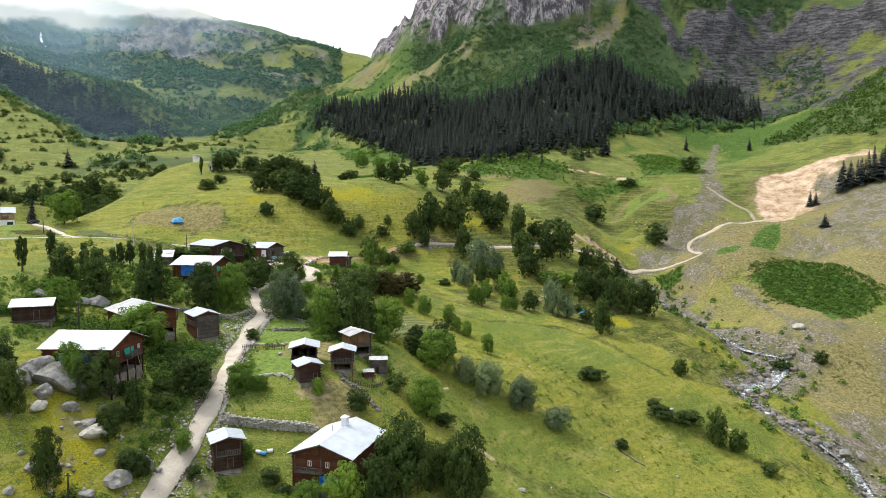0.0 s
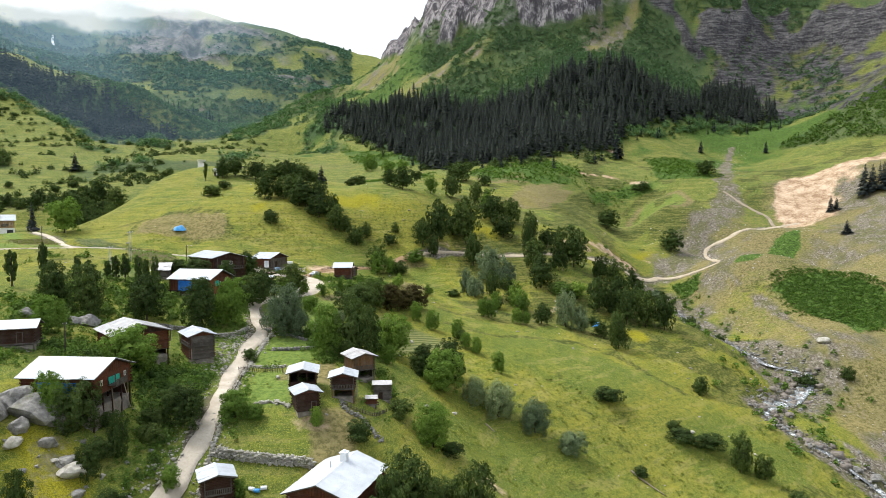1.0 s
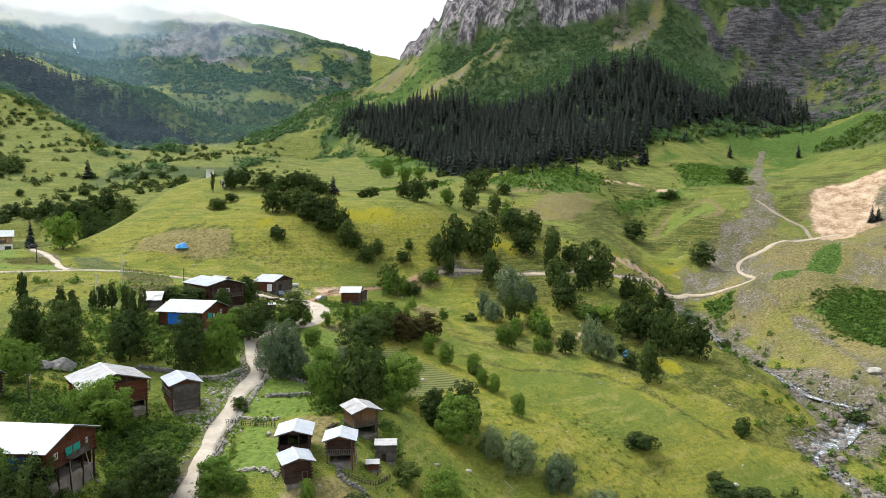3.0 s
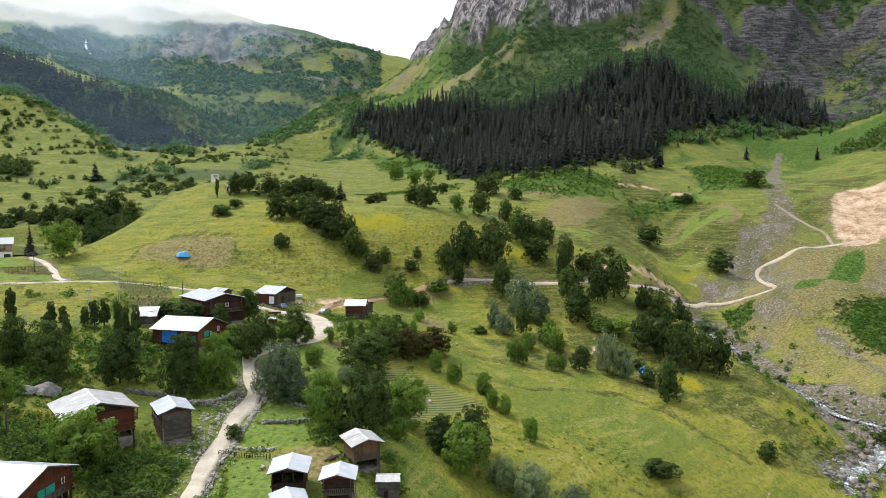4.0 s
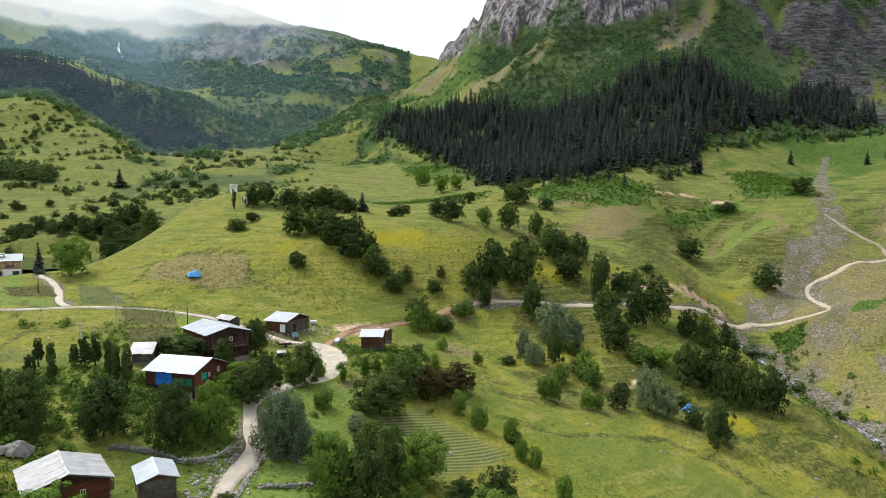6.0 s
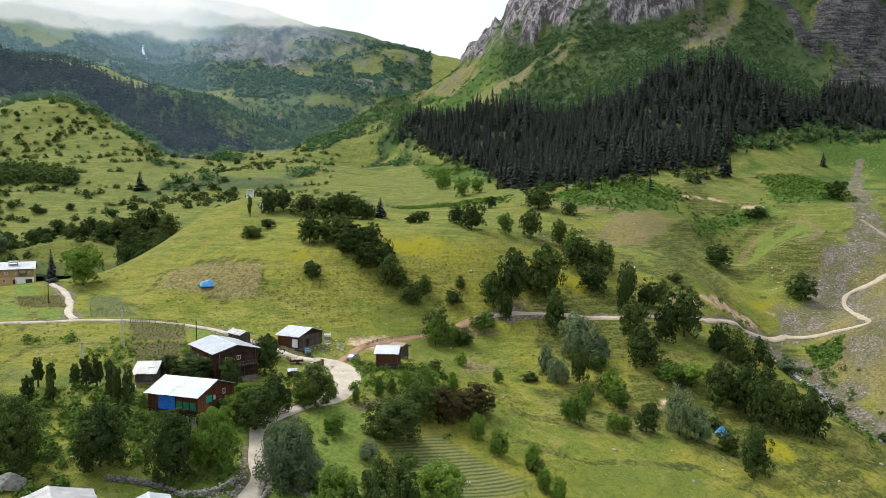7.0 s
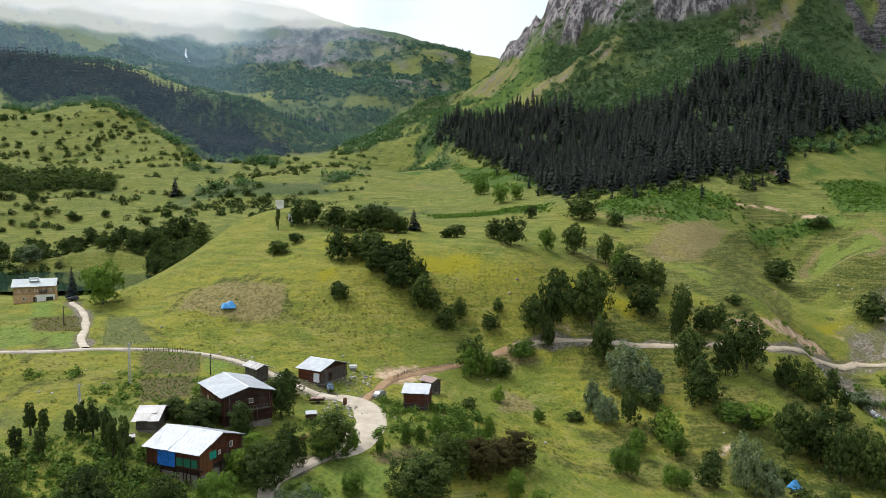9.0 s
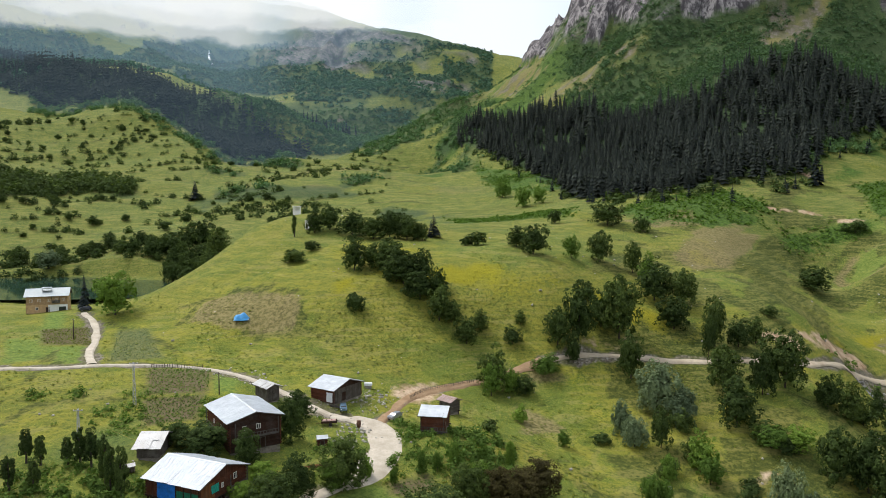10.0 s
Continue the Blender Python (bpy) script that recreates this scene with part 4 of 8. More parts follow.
def build_ground(mat):
    nb, nr = GX.shape
    gz = height(GX, GY)
    for line, wide in ROADS:
        gz = gz - 0.35 * np.clip((wide + 1.0 - line_distance(GX, GY, line)) / 1.2, 0, 1)
    verts = np.stack([GX.ravel(), GY.ravel(), gz.ravel()], 1)
    verts = np.vstack([verts, [[ORIGIN[0], ORIGIN[1], gz[:, 0].mean()]]])
    i, j = np.meshgrid(np.arange(nb), np.arange(nr - 1), indexing="ij")
    k = (i + 1) % nb
    quads = np.stack([i * nr + j, i * nr + j + 1, k * nr + j + 1, k * nr + j], -1).reshape(-1, 4)
    quads = quads[:, ::-1]
    hub = [((a + 1) % nb * nr, a * nr, len(verts) - 1) for a in range(nb)]
    quads, hub = quads[:, ::-1], [h[::-1] for h in hub]
    me = bpy.data.meshes.new("ground")
    me.vertices.add(len(verts))
    me.vertices.foreach_set("co", verts.ravel())
    loops = np.concatenate([quads.ravel(), np.array(hub).ravel()])
    me.loops.add(len(loops))
    me.loops.foreach_set("vertex_index", loops.astype(np.int32))
    starts = np.concatenate([np.arange(len(quads)) * 4, len(quads) * 4 + np.arange(len(hub)) * 3])
    me.polygons.add(len(starts))
    me.polygons.foreach_set("loop_start", starts.astype(np.int32))
    me.update()
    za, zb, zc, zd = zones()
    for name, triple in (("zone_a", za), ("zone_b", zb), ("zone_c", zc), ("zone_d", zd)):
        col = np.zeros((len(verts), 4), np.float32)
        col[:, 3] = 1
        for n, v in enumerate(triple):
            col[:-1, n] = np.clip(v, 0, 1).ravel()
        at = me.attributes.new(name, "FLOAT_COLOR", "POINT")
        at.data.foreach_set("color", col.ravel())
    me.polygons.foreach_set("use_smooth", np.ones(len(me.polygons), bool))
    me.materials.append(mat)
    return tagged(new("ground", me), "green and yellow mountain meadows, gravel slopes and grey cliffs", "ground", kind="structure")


build_ground(meadow_material())


# ---- roads, stream and lake ----
def from_arrays(name, verts, faces, mat, smooth=True):
    me = bpy.data.meshes.new(name)
    me.from_pydata([tuple(v) for v in verts], [], [tuple(f) for f in faces])
    me.update()
    me.materials.append(mat)
    if smooth:
        me.polygons.foreach_set("use_smooth", np.ones(len(me.polygons), bool))
    return me


def ribbon(name, line, half, mat, lift, label, category, across=9, ragged=0.5, seed=5, level=False, sink=0.5, taper=0):
    """A strip laid along a plan line, with ragged edges that dip into the ground."""
    p = smooth_line(line, 1.2)
    t = np.gradient(p, axis=0)
    t /= np.hypot(t[:, 0], t[:, 1])[:, None]
    side = np.stack([-t[:, 1], t[:, 0]], 1)
    w = half * (1 + ragged * fbm(p[:, 0], p[:, 1], 7, seed))
    w2 = half * (1 + ragged * fbm(p[:, 0] + 50, p[:, 1], 7, seed))
    if taper:
        k = np.arange(len(p))
        ends = np.sqrt(np.clip(np.minimum(k + 0.3, len(p) - k - 0.7) / taper, 0, 1))
        w, w2 = w * ends, w2 * ends
    ks = np.linspace(-1, 1, across)
    grid = p[:, None] + side[:, None] * np.where(ks < 0, 1, 1)[None, :, None] * (ks[None, :] * np.where(ks[None, :] < 0, w[:, None], w2[:, None]))[..., None]
    mid = height(p[:, 0], p[:, 1])
    mid = np.convolve(np.pad(mid, 4, mode="edge"), np.ones(9) / 9, "valid")
    g = height(grid[..., 0], grid[..., 1])
    z = mid[:, None] + np.zeros_like(ks) if level else 0.3 * mid[:, None] + 0.7 * g
    z = z + lift - sink * np.abs(ks) ** 8
    z = np.maximum(z, g - 0.25 + lift * 0.5 - sink * np.abs(ks) ** 8) if not level else z
    verts = np.concatenate([grid.reshape(-1, 2), z.reshape(-1, 1)], 1)
    n = len(p)
    faces = [(i * across + j, (i + 1) * across + j, (i + 1) * across + j + 1, i * across + j + 1)[::-1] for i in range(n - 1) for j in range(across - 1)]
    return tagged(new(name, from_arrays(name, verts, faces, mat)), label, category, kind="structure")


def road_material(name, light, dark, weeds):
    m = material(name)
    p = place_of(m)
    n1, n2, n3 = noise_node(m, 0.25, 5, 0.6, p), noise_node(m, 2.2, 6, 0.65, p), noise_node(m, 9.0, 4, 0.6, p)
    c = ramp(m, n1, [(0.32, dark), (0.66, light)])
    c = mix(m, ramp(m, n2, [(0.35, (0.55, 0.55, 0.55)), (0.55, (0, 0, 0))]), c, dark)
    c = mix(m, ramp(m, n3, [(0.62, (0, 0, 0)), (0.75, (weeds, weeds, weeds))]), c, (0.14, 0.14, 0.06))
    return finish(m, c, 0.95, [(n2, 0.4, 0.12), (n3, 0.3, 0.04)], specular=0.15)


GRAVEL_ROAD = road_material("pale_gravel_road", (0.60, 0.535, 0.44), (0.40, 0.345, 0.27), 0.25)
EARTH_TRACK = road_material("earth_track", (0.37, 0.315, 0.235), (0.23, 0.185, 0.13), 0.8)
DUST_TRACK = road_material("dusty_track", (0.54, 0.46, 0.35), (0.36, 0.295, 0.21), 0.4)
RED_TRACK = road_material("brown_earth_track", (0.40, 0.275, 0.165), (0.26, 0.165, 0.095), 0.5)
ribbon("road", ROAD_MAIN[:16], 1.85, GRAVEL_ROAD, 0.10, "pale compacted gravel village road", "road", ragged=0.6)
ribbon("road", ROAD_MAIN[15:], 1.05, GRAVEL_ROAD, 0.10, "narrow pale gravel road above the village fields", "road", ragged=0.4, seed=7)
ribbon("road", [(-40, 178), (-37, 186), (-35, 195), (-37, 204), (-42, 210), (-47, 212)], 4.4, GRAVEL_ROAD, 0.16, "wide pale gravel turning place in the village", "road", ragged=0.3, seed=9, taper=7)
ribbon("road", ROAD_HOUSE, 1.25, GRAVEL_ROAD, 0.10, "narrow gravel lane to a lakeside house", "road", seed=13)
ribbon("track", TRACK[:8], 1.5, RED_TRACK, 0.10, "reddish brown dirt track climbing out of the village", "track", seed=16, ragged=0.9)
ribbon("track", TRACK[7:16], 1.2, DUST_TRACK, 0.10, "narrow dirt track along a wooded bank", "track", seed=17, ragged=1.1)
ribbon("track", TRACK[15:], 1.35, DUST_TRACK, 0.10, "dusty pale track winding over gravel slopes", "track", seed=18, ragged=0.9)
ribbon("track", TRACK_UP, 1.2, EARTH_TRACK, 0.10, "dusty dirt track below an orange landslip", "track", seed=19)


def water_material(name, colour, foam):
    m = material(name)
    p = place_of(m)
    n1, n2 = noise_node(m, 1.3, 6, 0.7, p), noise_node(m, 0.3, 4, 0.6, p)
    c = colour
    if foam:
        c = mix(m, ramp(m, math_node(m, "ADD", math_node(m, "MULTIPLY", n1, 0.6), math_node(m, "MULTIPLY", n2, 0.4)), [(0.50, (0, 0, 0)), (0.58, (1, 1, 1))]), colour, (0.72, 0.75, 0.77))
    return finish(m, c, 0.25 if foam else 0.06, [(n1, 0.5 if foam else 0.05, 0.2 if foam else 0.02)], specular=0.5)


ribbon("stream", STREAM_LINE[:18], 1.25, water_material("white_water", (0.16, 0.17, 0.17), True), 0.55, "white-water mountain stream tumbling between boulders", "stream", across=7, ragged=0.7, seed=29, level=True, sink=0.3)


ribbon("rapids", [(151, 211), (146, 205), (135, 196), (123, 186), (117, 178)], 2.7, water_material("foaming_water", (0.20, 0.22, 0.22), True), 0.8, "broad white rapids sliding over smooth rock", "stream", across=9, ragged=0.5, seed=30, sink=0.5, taper=5)


def plain_snow():
    m = material("old_snow")
    return finish(m, ramp(m, noise_node(m, 0.3, 4, 0.6, place_of(m)), [(0.4, (0.62, 0.64, 0.66)), (0.6, (0.82, 0.84, 0.86))]), 0.7)


def build_lake():
    a = np.linspace(0, 2 * math.pi, 97)[:-1]
    verts = [(-262 + 104 * math.cos(k), 372 + 54 * math.sin(k), LAKE_LEVEL) for k in a]
    me = from_arrays("lake", verts, [tuple(range(len(verts)))], water_material("lake_water", (0.018, 0.045, 0.035), False), False)
    tagged(new("lake", me), "still dark green mountain lake behind a meadow", "lake", kind="structure")


build_lake()
SNOW = plain_snow()
ribbon("snow_streak", [(-915, 1835), (-906, 1815), (-900, 1806), (-888, 1797), (-884, 1790)], 2.6, SNOW, 2.5, "narrow white streak of old snow in a far gully", "snow", across=5, ragged=0.3, seed=31, sink=2.0)

# ---- trees and undergrowth ----
# east, north, height, width of every tree that stands by itself or in a hedge
DARK_1 = [(-82, 134, 12.6, 10.0), (-70, 140, 11.4, 11.0), (-92, 138, 10.6, 8.6), (-57, 141, 13.1, 10.1), (-48, 163, 9.2, 9.6), (-46, 171, 8.9, 7.2), (-39, 179, 9.8, 11.3), (-16, 128, 15.2, 10.3), (-13, 137, 11.6, 7.6), (8, 143, 10.7, 10.3), (1, 138, 7.9, 7), (-19, 172, 10.1, 13.7), (-14, 183, 9.2, 8.4), (-15, 255, 13.2, 9), (-10, 275, 6, 6.9), (-5, 256, 5.8, 6.8)]
DARK_2 = [(12, 280, 19.1, 11.2), (5, 276, 13.1, 9.2), (26, 287, 21.9, 15.3), (20, 289, 11.8, 9.6), (46, 298, 11.6, 11.9), (42, 316, 15, 13.7), (52, 314, 13.6, 12.5), (58, 290, 17.4, 7.7), (66, 291, 10.2, 7.8), (36, 334, 13, 7.2), (73, 296, 9.1, 6.4), (-85, 345, 11, 12), (-74, 340, 11, 13), (-66, 358, 10.9, 12.4), (-71, 299, 12.9, 10.4), (-58, 299, 12.9, 12.9), (-50, 290, 12, 12.5), (-43, 284, 11.1, 11.8), (-35, 277, 12, 9.7), (-31, 278, 7.4, 8.3)]
DARK_3 = [(-25, 272, 9.1, 8.6), (-56, 350, 6.9, 8.7), (-103, 346, 11, 9), (-224, 455, 16.9, 15.8), (-204, 454, 15.8, 17.3), (-229, 443, 13.6, 15.4), (-220, 464, 18.1, 15.4), (158, 364, 12.7, 13.9), (-9, 67, 10.5, 7.5), (-4, 73, 15.3, 11.3), (8, 75, 15, 9), (1, 139, 6.6, 9.4), (-59, 59, 9.4, 4.5), (-60, 80, 8.7, 7.8), (-53, 79, 7.8, 3.9), (-55, 72, 5.6, 4.1), (-46, 92, 8, 8.3), (-69, 68, 8.6, 5.8), (-6, 80, 6.5, 6.5), (2, 78, 8.6, 6.5)]
DARK_4 = [(132, 407, 12.5, 14.2), (23, 336, 13.1, 10), (34, 429, 13.1, 17.7), (-4, 321, 12, 12.2), (-11, 330, 8.2, 8.2)]
LIGHT_1 = [(23, 154, 6.5, 4.2), (-50, 146, 13.2, 8.9), (-54, 147, 7.7, 6.4), (1, 266, 6, 9.3), (-15, 73, 8.3, 6.3), (2, 102, 9.8, 7.9), (-61, 106, 10.9, 11.9), (-37, 95, 6.1, 7.3), (-83, 117, 8.2, 6.9), (-64, 79, 8.4, 5.3), (-155, 276, 16.1, 14.2), (-10, 255, 7.9, 4.7), (0, 183, 6.5, 4), (5, 178, 6.3, 4.8), (13, 175, 6.2, 4.4), (15, 168, 5.2, 3.7), (18, 166, 5.2, 3.6), (11, 327, 9.5, 7), (-35, 622, 16.4, 13.3), (-16, 562, 14.8, 12.1), (-4, 569, 12.7, 10.3), (41, 327, 11.9, 8.1)]
LIGHT_2 = [(-37, 159, 5.4, 4), (-13, 192, 4.8, 4.8), (-32, 168, 4.9, 5.1), (-15, 251, 10.2, 6.1), (-9, 257, 6.1, 4.2), (-8, 134, 5.1, 4.5), (-25, 189, 5.2, 2.5), (-19, 195, 5.2, 2.6), (-13, 199, 5, 2.7), (-7, 204, 6, 2.7), (-30, 184, 3.8, 2.2), (-22, 191, 4.5, 2.2)]
WILLOW_1 = [(-36, 145, 13.7, 11.6), (-33, 147, 7.1, 7.7), (20, 132, 9.2, 9.8), (29, 130, 8.8, 7.9), (14, 134, 7.2, 5.9), (-23, 161, 4.7, 4.9), (-294, 417, 10.8, 13.6), (126, 303, 6.8, 9.1), (38, 127, 5.8, 7.5)]
DARK_5 = [(-69, 178, 6.0, 11.8), (-59, 177, 7.6, 6.0), (-56, 193, 9.6, 6.2), (-59, 206, 6.6, 7.3), (-75, 178, 5.0, 6.2), (-97, 350, 11, 11), (-68, 345, 12, 10), (-60, 345, 11, 11), (-44, 293, 12.4, 9.3), (-53, 291, 12.4, 12.4)]
LIGHT_3 = [(-20, 65, 8.0, 6.0), (-14, 65, 11.0, 7.0), (-25, 67, 4.5, 4.5), (6, 227, 4.5, 3.6), (-6, 237, 4.8, 4.1), (-33, 94, 3.5, 3.5), (-21, 92, 4.1, 2.8), (-10, 143, 4.9, 4.4), (-41, 178, 6.0, 6.0), (-36, 184, 4.4, 3.3), (-54, 173, 4.7, 5.9), (-54, 164, 5.6, 5.6), (-33, 79, 4.2, 3.2), (-44, 78, 4.2, 3.8)]
WILLOW_2 = [(-27, 146, 5.0, 5.0)]
DARK_6 = [(98, 221, 15.2, 9.8), (91, 222, 14.5, 8.5), (84, 224, 15.5, 8.6), (82, 231, 15.2, 9.2), (75, 233, 14.5, 9.0), (91, 228, 13.3, 7.3), (91, 263, 11.7, 7.7), (85, 265, 10.8, 6.9), (104, 277, 10.3, 6.3), (74, 269, 18.0, 14.0), (55, 265, 14.8, 10.4), (55, 250, 13.9, 11.4), (28, 270, 15.3, 8.9), (32, 236, 11.4, 5.8), (72, 197, 13.4, 8.7), (69, 208, 6.0, 6.0), (47, 209, 7.6, 6.7)]
LIGHT_4 = [(-23, 129, 13.1, 9.3), (-7, 147, 12, 12), (6, 134, 11, 12.5), (41, 228, 10.1, 7.4), (31, 218, 7.3, 4.2), (25, 206, 7.5, 4.6), (28, 206, 6.8, 4.0), (42, 223, 7.4, 6.5), (37, 205, 6.0, 3.9), (40, 205, 5.2, 3.9), (62, 242, 6.3, 9.4), (69, 242, 7.1, 8.6)]
WILLOW_3 = [(34, 255, 16.2, 12.5), (40, 249, 11.1, 8.1), (22, 241, 9.9, 5.5), (25, 235, 8.8, 6.9), (57, 213, 14.7, 7.5), (62, 211, 10.0, 6.1)]
COPPER_1 = [(-8, 186, 8.9, 9.7), (0, 196, 7.7, 10.2), (-4, 192, 6.4, 10)]
POLLARD_1 = [(-98, 164, 6.5, 3), (-95, 164, 6.2, 3), (-88, 166, 7, 3.3), (-85, 165, 7.9, 3.3), (-80, 162, 8.9, 3), (-77, 159, 9.6, 2.7), (-74, 158, 10.2, 3.2), (-90, 165, 5.5, 2.8), (-111, 342, 10, 3), (-105, 159, 10.8, 3.6), (-107, 147, 10.1, 3.9), (-94, 155, 6.6, 3), (-90, 156, 6.1, 3)]
SPRUCE_1 = [(181, 543, 24.6, 10.7), (-51, 363, 10.2, 7.2), (304, 401, 20.2, 10.1), (308, 399, 18.2, 10.1), (313, 395, 18.1, 10), (319, 391, 17.9, 10.7), (323, 389, 20.1, 10.6), (281, 401, 10.9, 5.4), (285, 401, 8.5, 4.7), (257, 348, 8.2, 6.2), (-173, 284, 13, 5), (350, 611, 12.6, 6), (290, 622, 12.8, 6.1), (-304, 611, 16.9, 9.9)]
SHRUB_1 = [(-99, 311, 5.7, 7.2), (-63, 272, 6.1, 5), (-28, 338, 6.1, 7.8), (-33, 339, 4.2, 5), (6, 440, 8, 6.5), (179, 476, 7.5, 11), (51, 419, 8.7, 7.6), (229, 477, 12.6, 12.6), (55, 153, 4.5, 8.3), (92, 174, 5.8, 5), (74, 145, 3.8, 8.4), (82, 145, 4.4, 8.4), (87, 138, 11.7, 6.2), (93, 136, 7.3, 5.5), (-13, 92, 4.1, 5.1), (-49, 69, 4, 3.8), (160, 202, 5.5, 4.4), (147, 207, 4.5, 8), (134, 250, 3.3, 5.1), (130, 271, 5.5, 4.9), (-100, 311, 5, 8.2), (-63, 272, 6.1, 5.8), (84, 318, 4.2, 5.1), (14, 174, 3.7, 3.5)]
SHRUB_2 = [(55, 126, 3, 3.9), (98, 129, 3.1, 4.7), (-41, 126, 2.9, 3.4), (-5, 106, 3.9, 5.2), (-50, 90, 3.4, 3.4), (-57, 84, 3.2, 2.8), (-97, 325, 4.8, 5.7), (31, 221, 4.2, 4.2), (16, 235, 3.1, 4.6), (73, 149, 2.6, 4.1)]
SHRUB_3 = [(-13, 222, 3.2, 4.2), (39, 246, 6.5, 6), (62, 245, 5.5, 7.5), (66, 241, 4, 5), (32, 225, 4.6, 5.5), (40, 233, 5, 6), (87, 270, 5.5, 7), (95, 265, 6.5, 7.5), (81, 244, 4.6, 6), (82, 238, 7, 8), (26, 212, 3.6, 5), (52, 224, 3, 5), (98, 256, 6, 6), (70, 222, 3.2, 5),
           (-50, 86, 3, 4.4), (-51.5, 90.5, 2.6, 4), (-47.5, 97, 5, 6), (-50.5, 69, 3.6, 4), (-55, 76.5, 4, 4.5), (-28, 75, 2.8, 4), (-24.5, 71, 3.2, 4.5), (-20, 68, 4.2, 5), (-8, 83, 4, 5), (1.4, 105, 3, 5.5), (6, 103, 3, 5), (-41.2, 73.5, 2.2, 2.6), (-1, 81, 7, 7.5), (4.5, 83, 7.5, 7), (-7.5, 75, 6.5, 6.5), (11, 82, 5.5, 5), (-73, 72, 6, 6), (-76, 78, 6, 7)]


def leaf_cards(rng, centres, sizes, outward, flat=0.5):
    """Small leaf sprays, one three-cornered blade each: verts (n, 3, 3)."""
    n = len(centres)
    normal = outward + rng.normal(0, flat, (n, 3))
    normal /= np.linalg.norm(normal, axis=1)[:, None] + 1e-9
    a = np.cross(normal, rng.normal(0, 1, (n, 3)))
    a /= np.linalg.norm(a, axis=1)[:, None] + 1e-9
    b = np.cross(normal, a)
    s = sizes[:, None]
    k = rng.uniform(0.5, 0.95, (n, 1))
    bend = normal * s * rng.uniform(-0.3, 0.3, (n, 1))
    return np.stack([centres - a * s, centres + a * s * 0.8 - b * s * k + bend, centres + a * s + b * s * k - bend], 1)


def cards_mesh(name, quads, mat):
    n, k = quads.shape[:2]
    me = bpy.data.meshes.new(name)
    me.vertices.add(k * n)
    me.vertices.foreach_set("co", np.ascontiguousarray(quads, np.float32).ravel())
    me.loops.add(k * n)
    me.loops.foreach_set("vertex_index", np.arange(k * n, dtype=np.int32))
    me.polygons.add(n)
    me.polygons.foreach_set("loop_start", np.arange(0, k * n, k, dtype=np.int32))
    me.update()
    me.validate()
    me.materials.append(mat)
    return me


def tube(verts, faces, path, radii, sides=7):
    """Adds a tapering tube along the points of path."""
    base = len(verts)
    for n, (p, r) in enumerate(zip(path, radii)):
        q = path[min(n + 1, len(path) - 1)] - path[max(n - 1, 0)]
        q = q / (np.linalg.norm(q) + 1e-9)
        a = np.cross(q, (0.3, 1, 0.2))
        a /= np.linalg.norm(a)
        b = np.cross(q, a)
        for k in range(sides):
            t = 2 * math.pi * k / sides
            verts.append(tuple(p + r * (math.cos(t) * a + math.sin(t) * b)))
    for n in range(len(path) - 1):
        for k in range(sides):
            c, d = base + n * sides + k, base + n * sides + (k + 1) % sides
            faces.append((c, d, d + sides, c + sides))
    faces.append(tuple(base + (len(path) - 1) * sides + k for k in range(sides)))


def trunk_mesh(rng, top, radius, limbs, reach):
    verts, faces = [], []
    lean = rng.normal(0, 0.25, 2)
    zs = np.linspace(-0.6, top, 7)
    path = [np.array([lean[0] * (z / top) ** 2 + 0.12 * math.sin(z), lean[1] * (z / top) ** 2, z]) for z in zs]
    tube(verts, faces, path, [radius * (1.35 if n == 0 else 1 - 0.11 * n) for n in range(7)])
    for n in range(limbs):
        k = rng.integers(2, 6)
        turn = 2 * math.pi * (n / limbs) + rng.uniform(-0.4, 0.4)
        out = np.array([math.cos(turn), math.sin(turn), rng.uniform(0.5, 1.1)])
        way = [path[k] + out * reach * s + np.array([0, 0, 0.35 * reach * s * s]) for s in (0, 0.3, 0.65, 1.0)]
        tube(verts, faces, way, [radius * 0.5, radius * 0.36, radius * 0.22, radius * 0.07], 4)
    return from_arrays("trunk", verts, faces, BARK)


def clump_centres(rng, count, shape, hollow=0.45):
    """Places for leaf clumps in an uneven crown, fuller below than above; shape: the middle and the half sizes."""
    c, s = np.array(shape[0]), np.array(shape[1])
    d = rng.normal(0, 1, (count, 3))
    d /= np.linalg.norm(d, axis=1)[:, None]
    d[:, 2] = np.where(d[:, 2] < -0.9, -d[:, 2], d[:, 2])
    flare = np.sqrt(np.clip(1 - np.abs(d[:, 2]) ** np.where(d[:, 2] < 0, 4.0, 3.2), 0, 1) / np.clip(1 - d[:, 2] ** 2, 0.05, 1))
    turn = np.arctan2(d[:, 1], d[:, 0])
    lumps = 1 + 0.13 * np.sin(3 * turn + rng.uniform(0, 6)) + 0.05 * np.sin(5 * d[:, 2] + rng.uniform(0, 6)) + 0.08 * np.sin(7 * turn + rng.uniform(0, 6))
    r = rng.uniform(hollow, 1, count) ** 0.6 * lumps
    way = d.copy()
    d[:, :2] *= np.minimum(flare, 1.5)[:, None]
    return c + d * r[:, None] * s, way


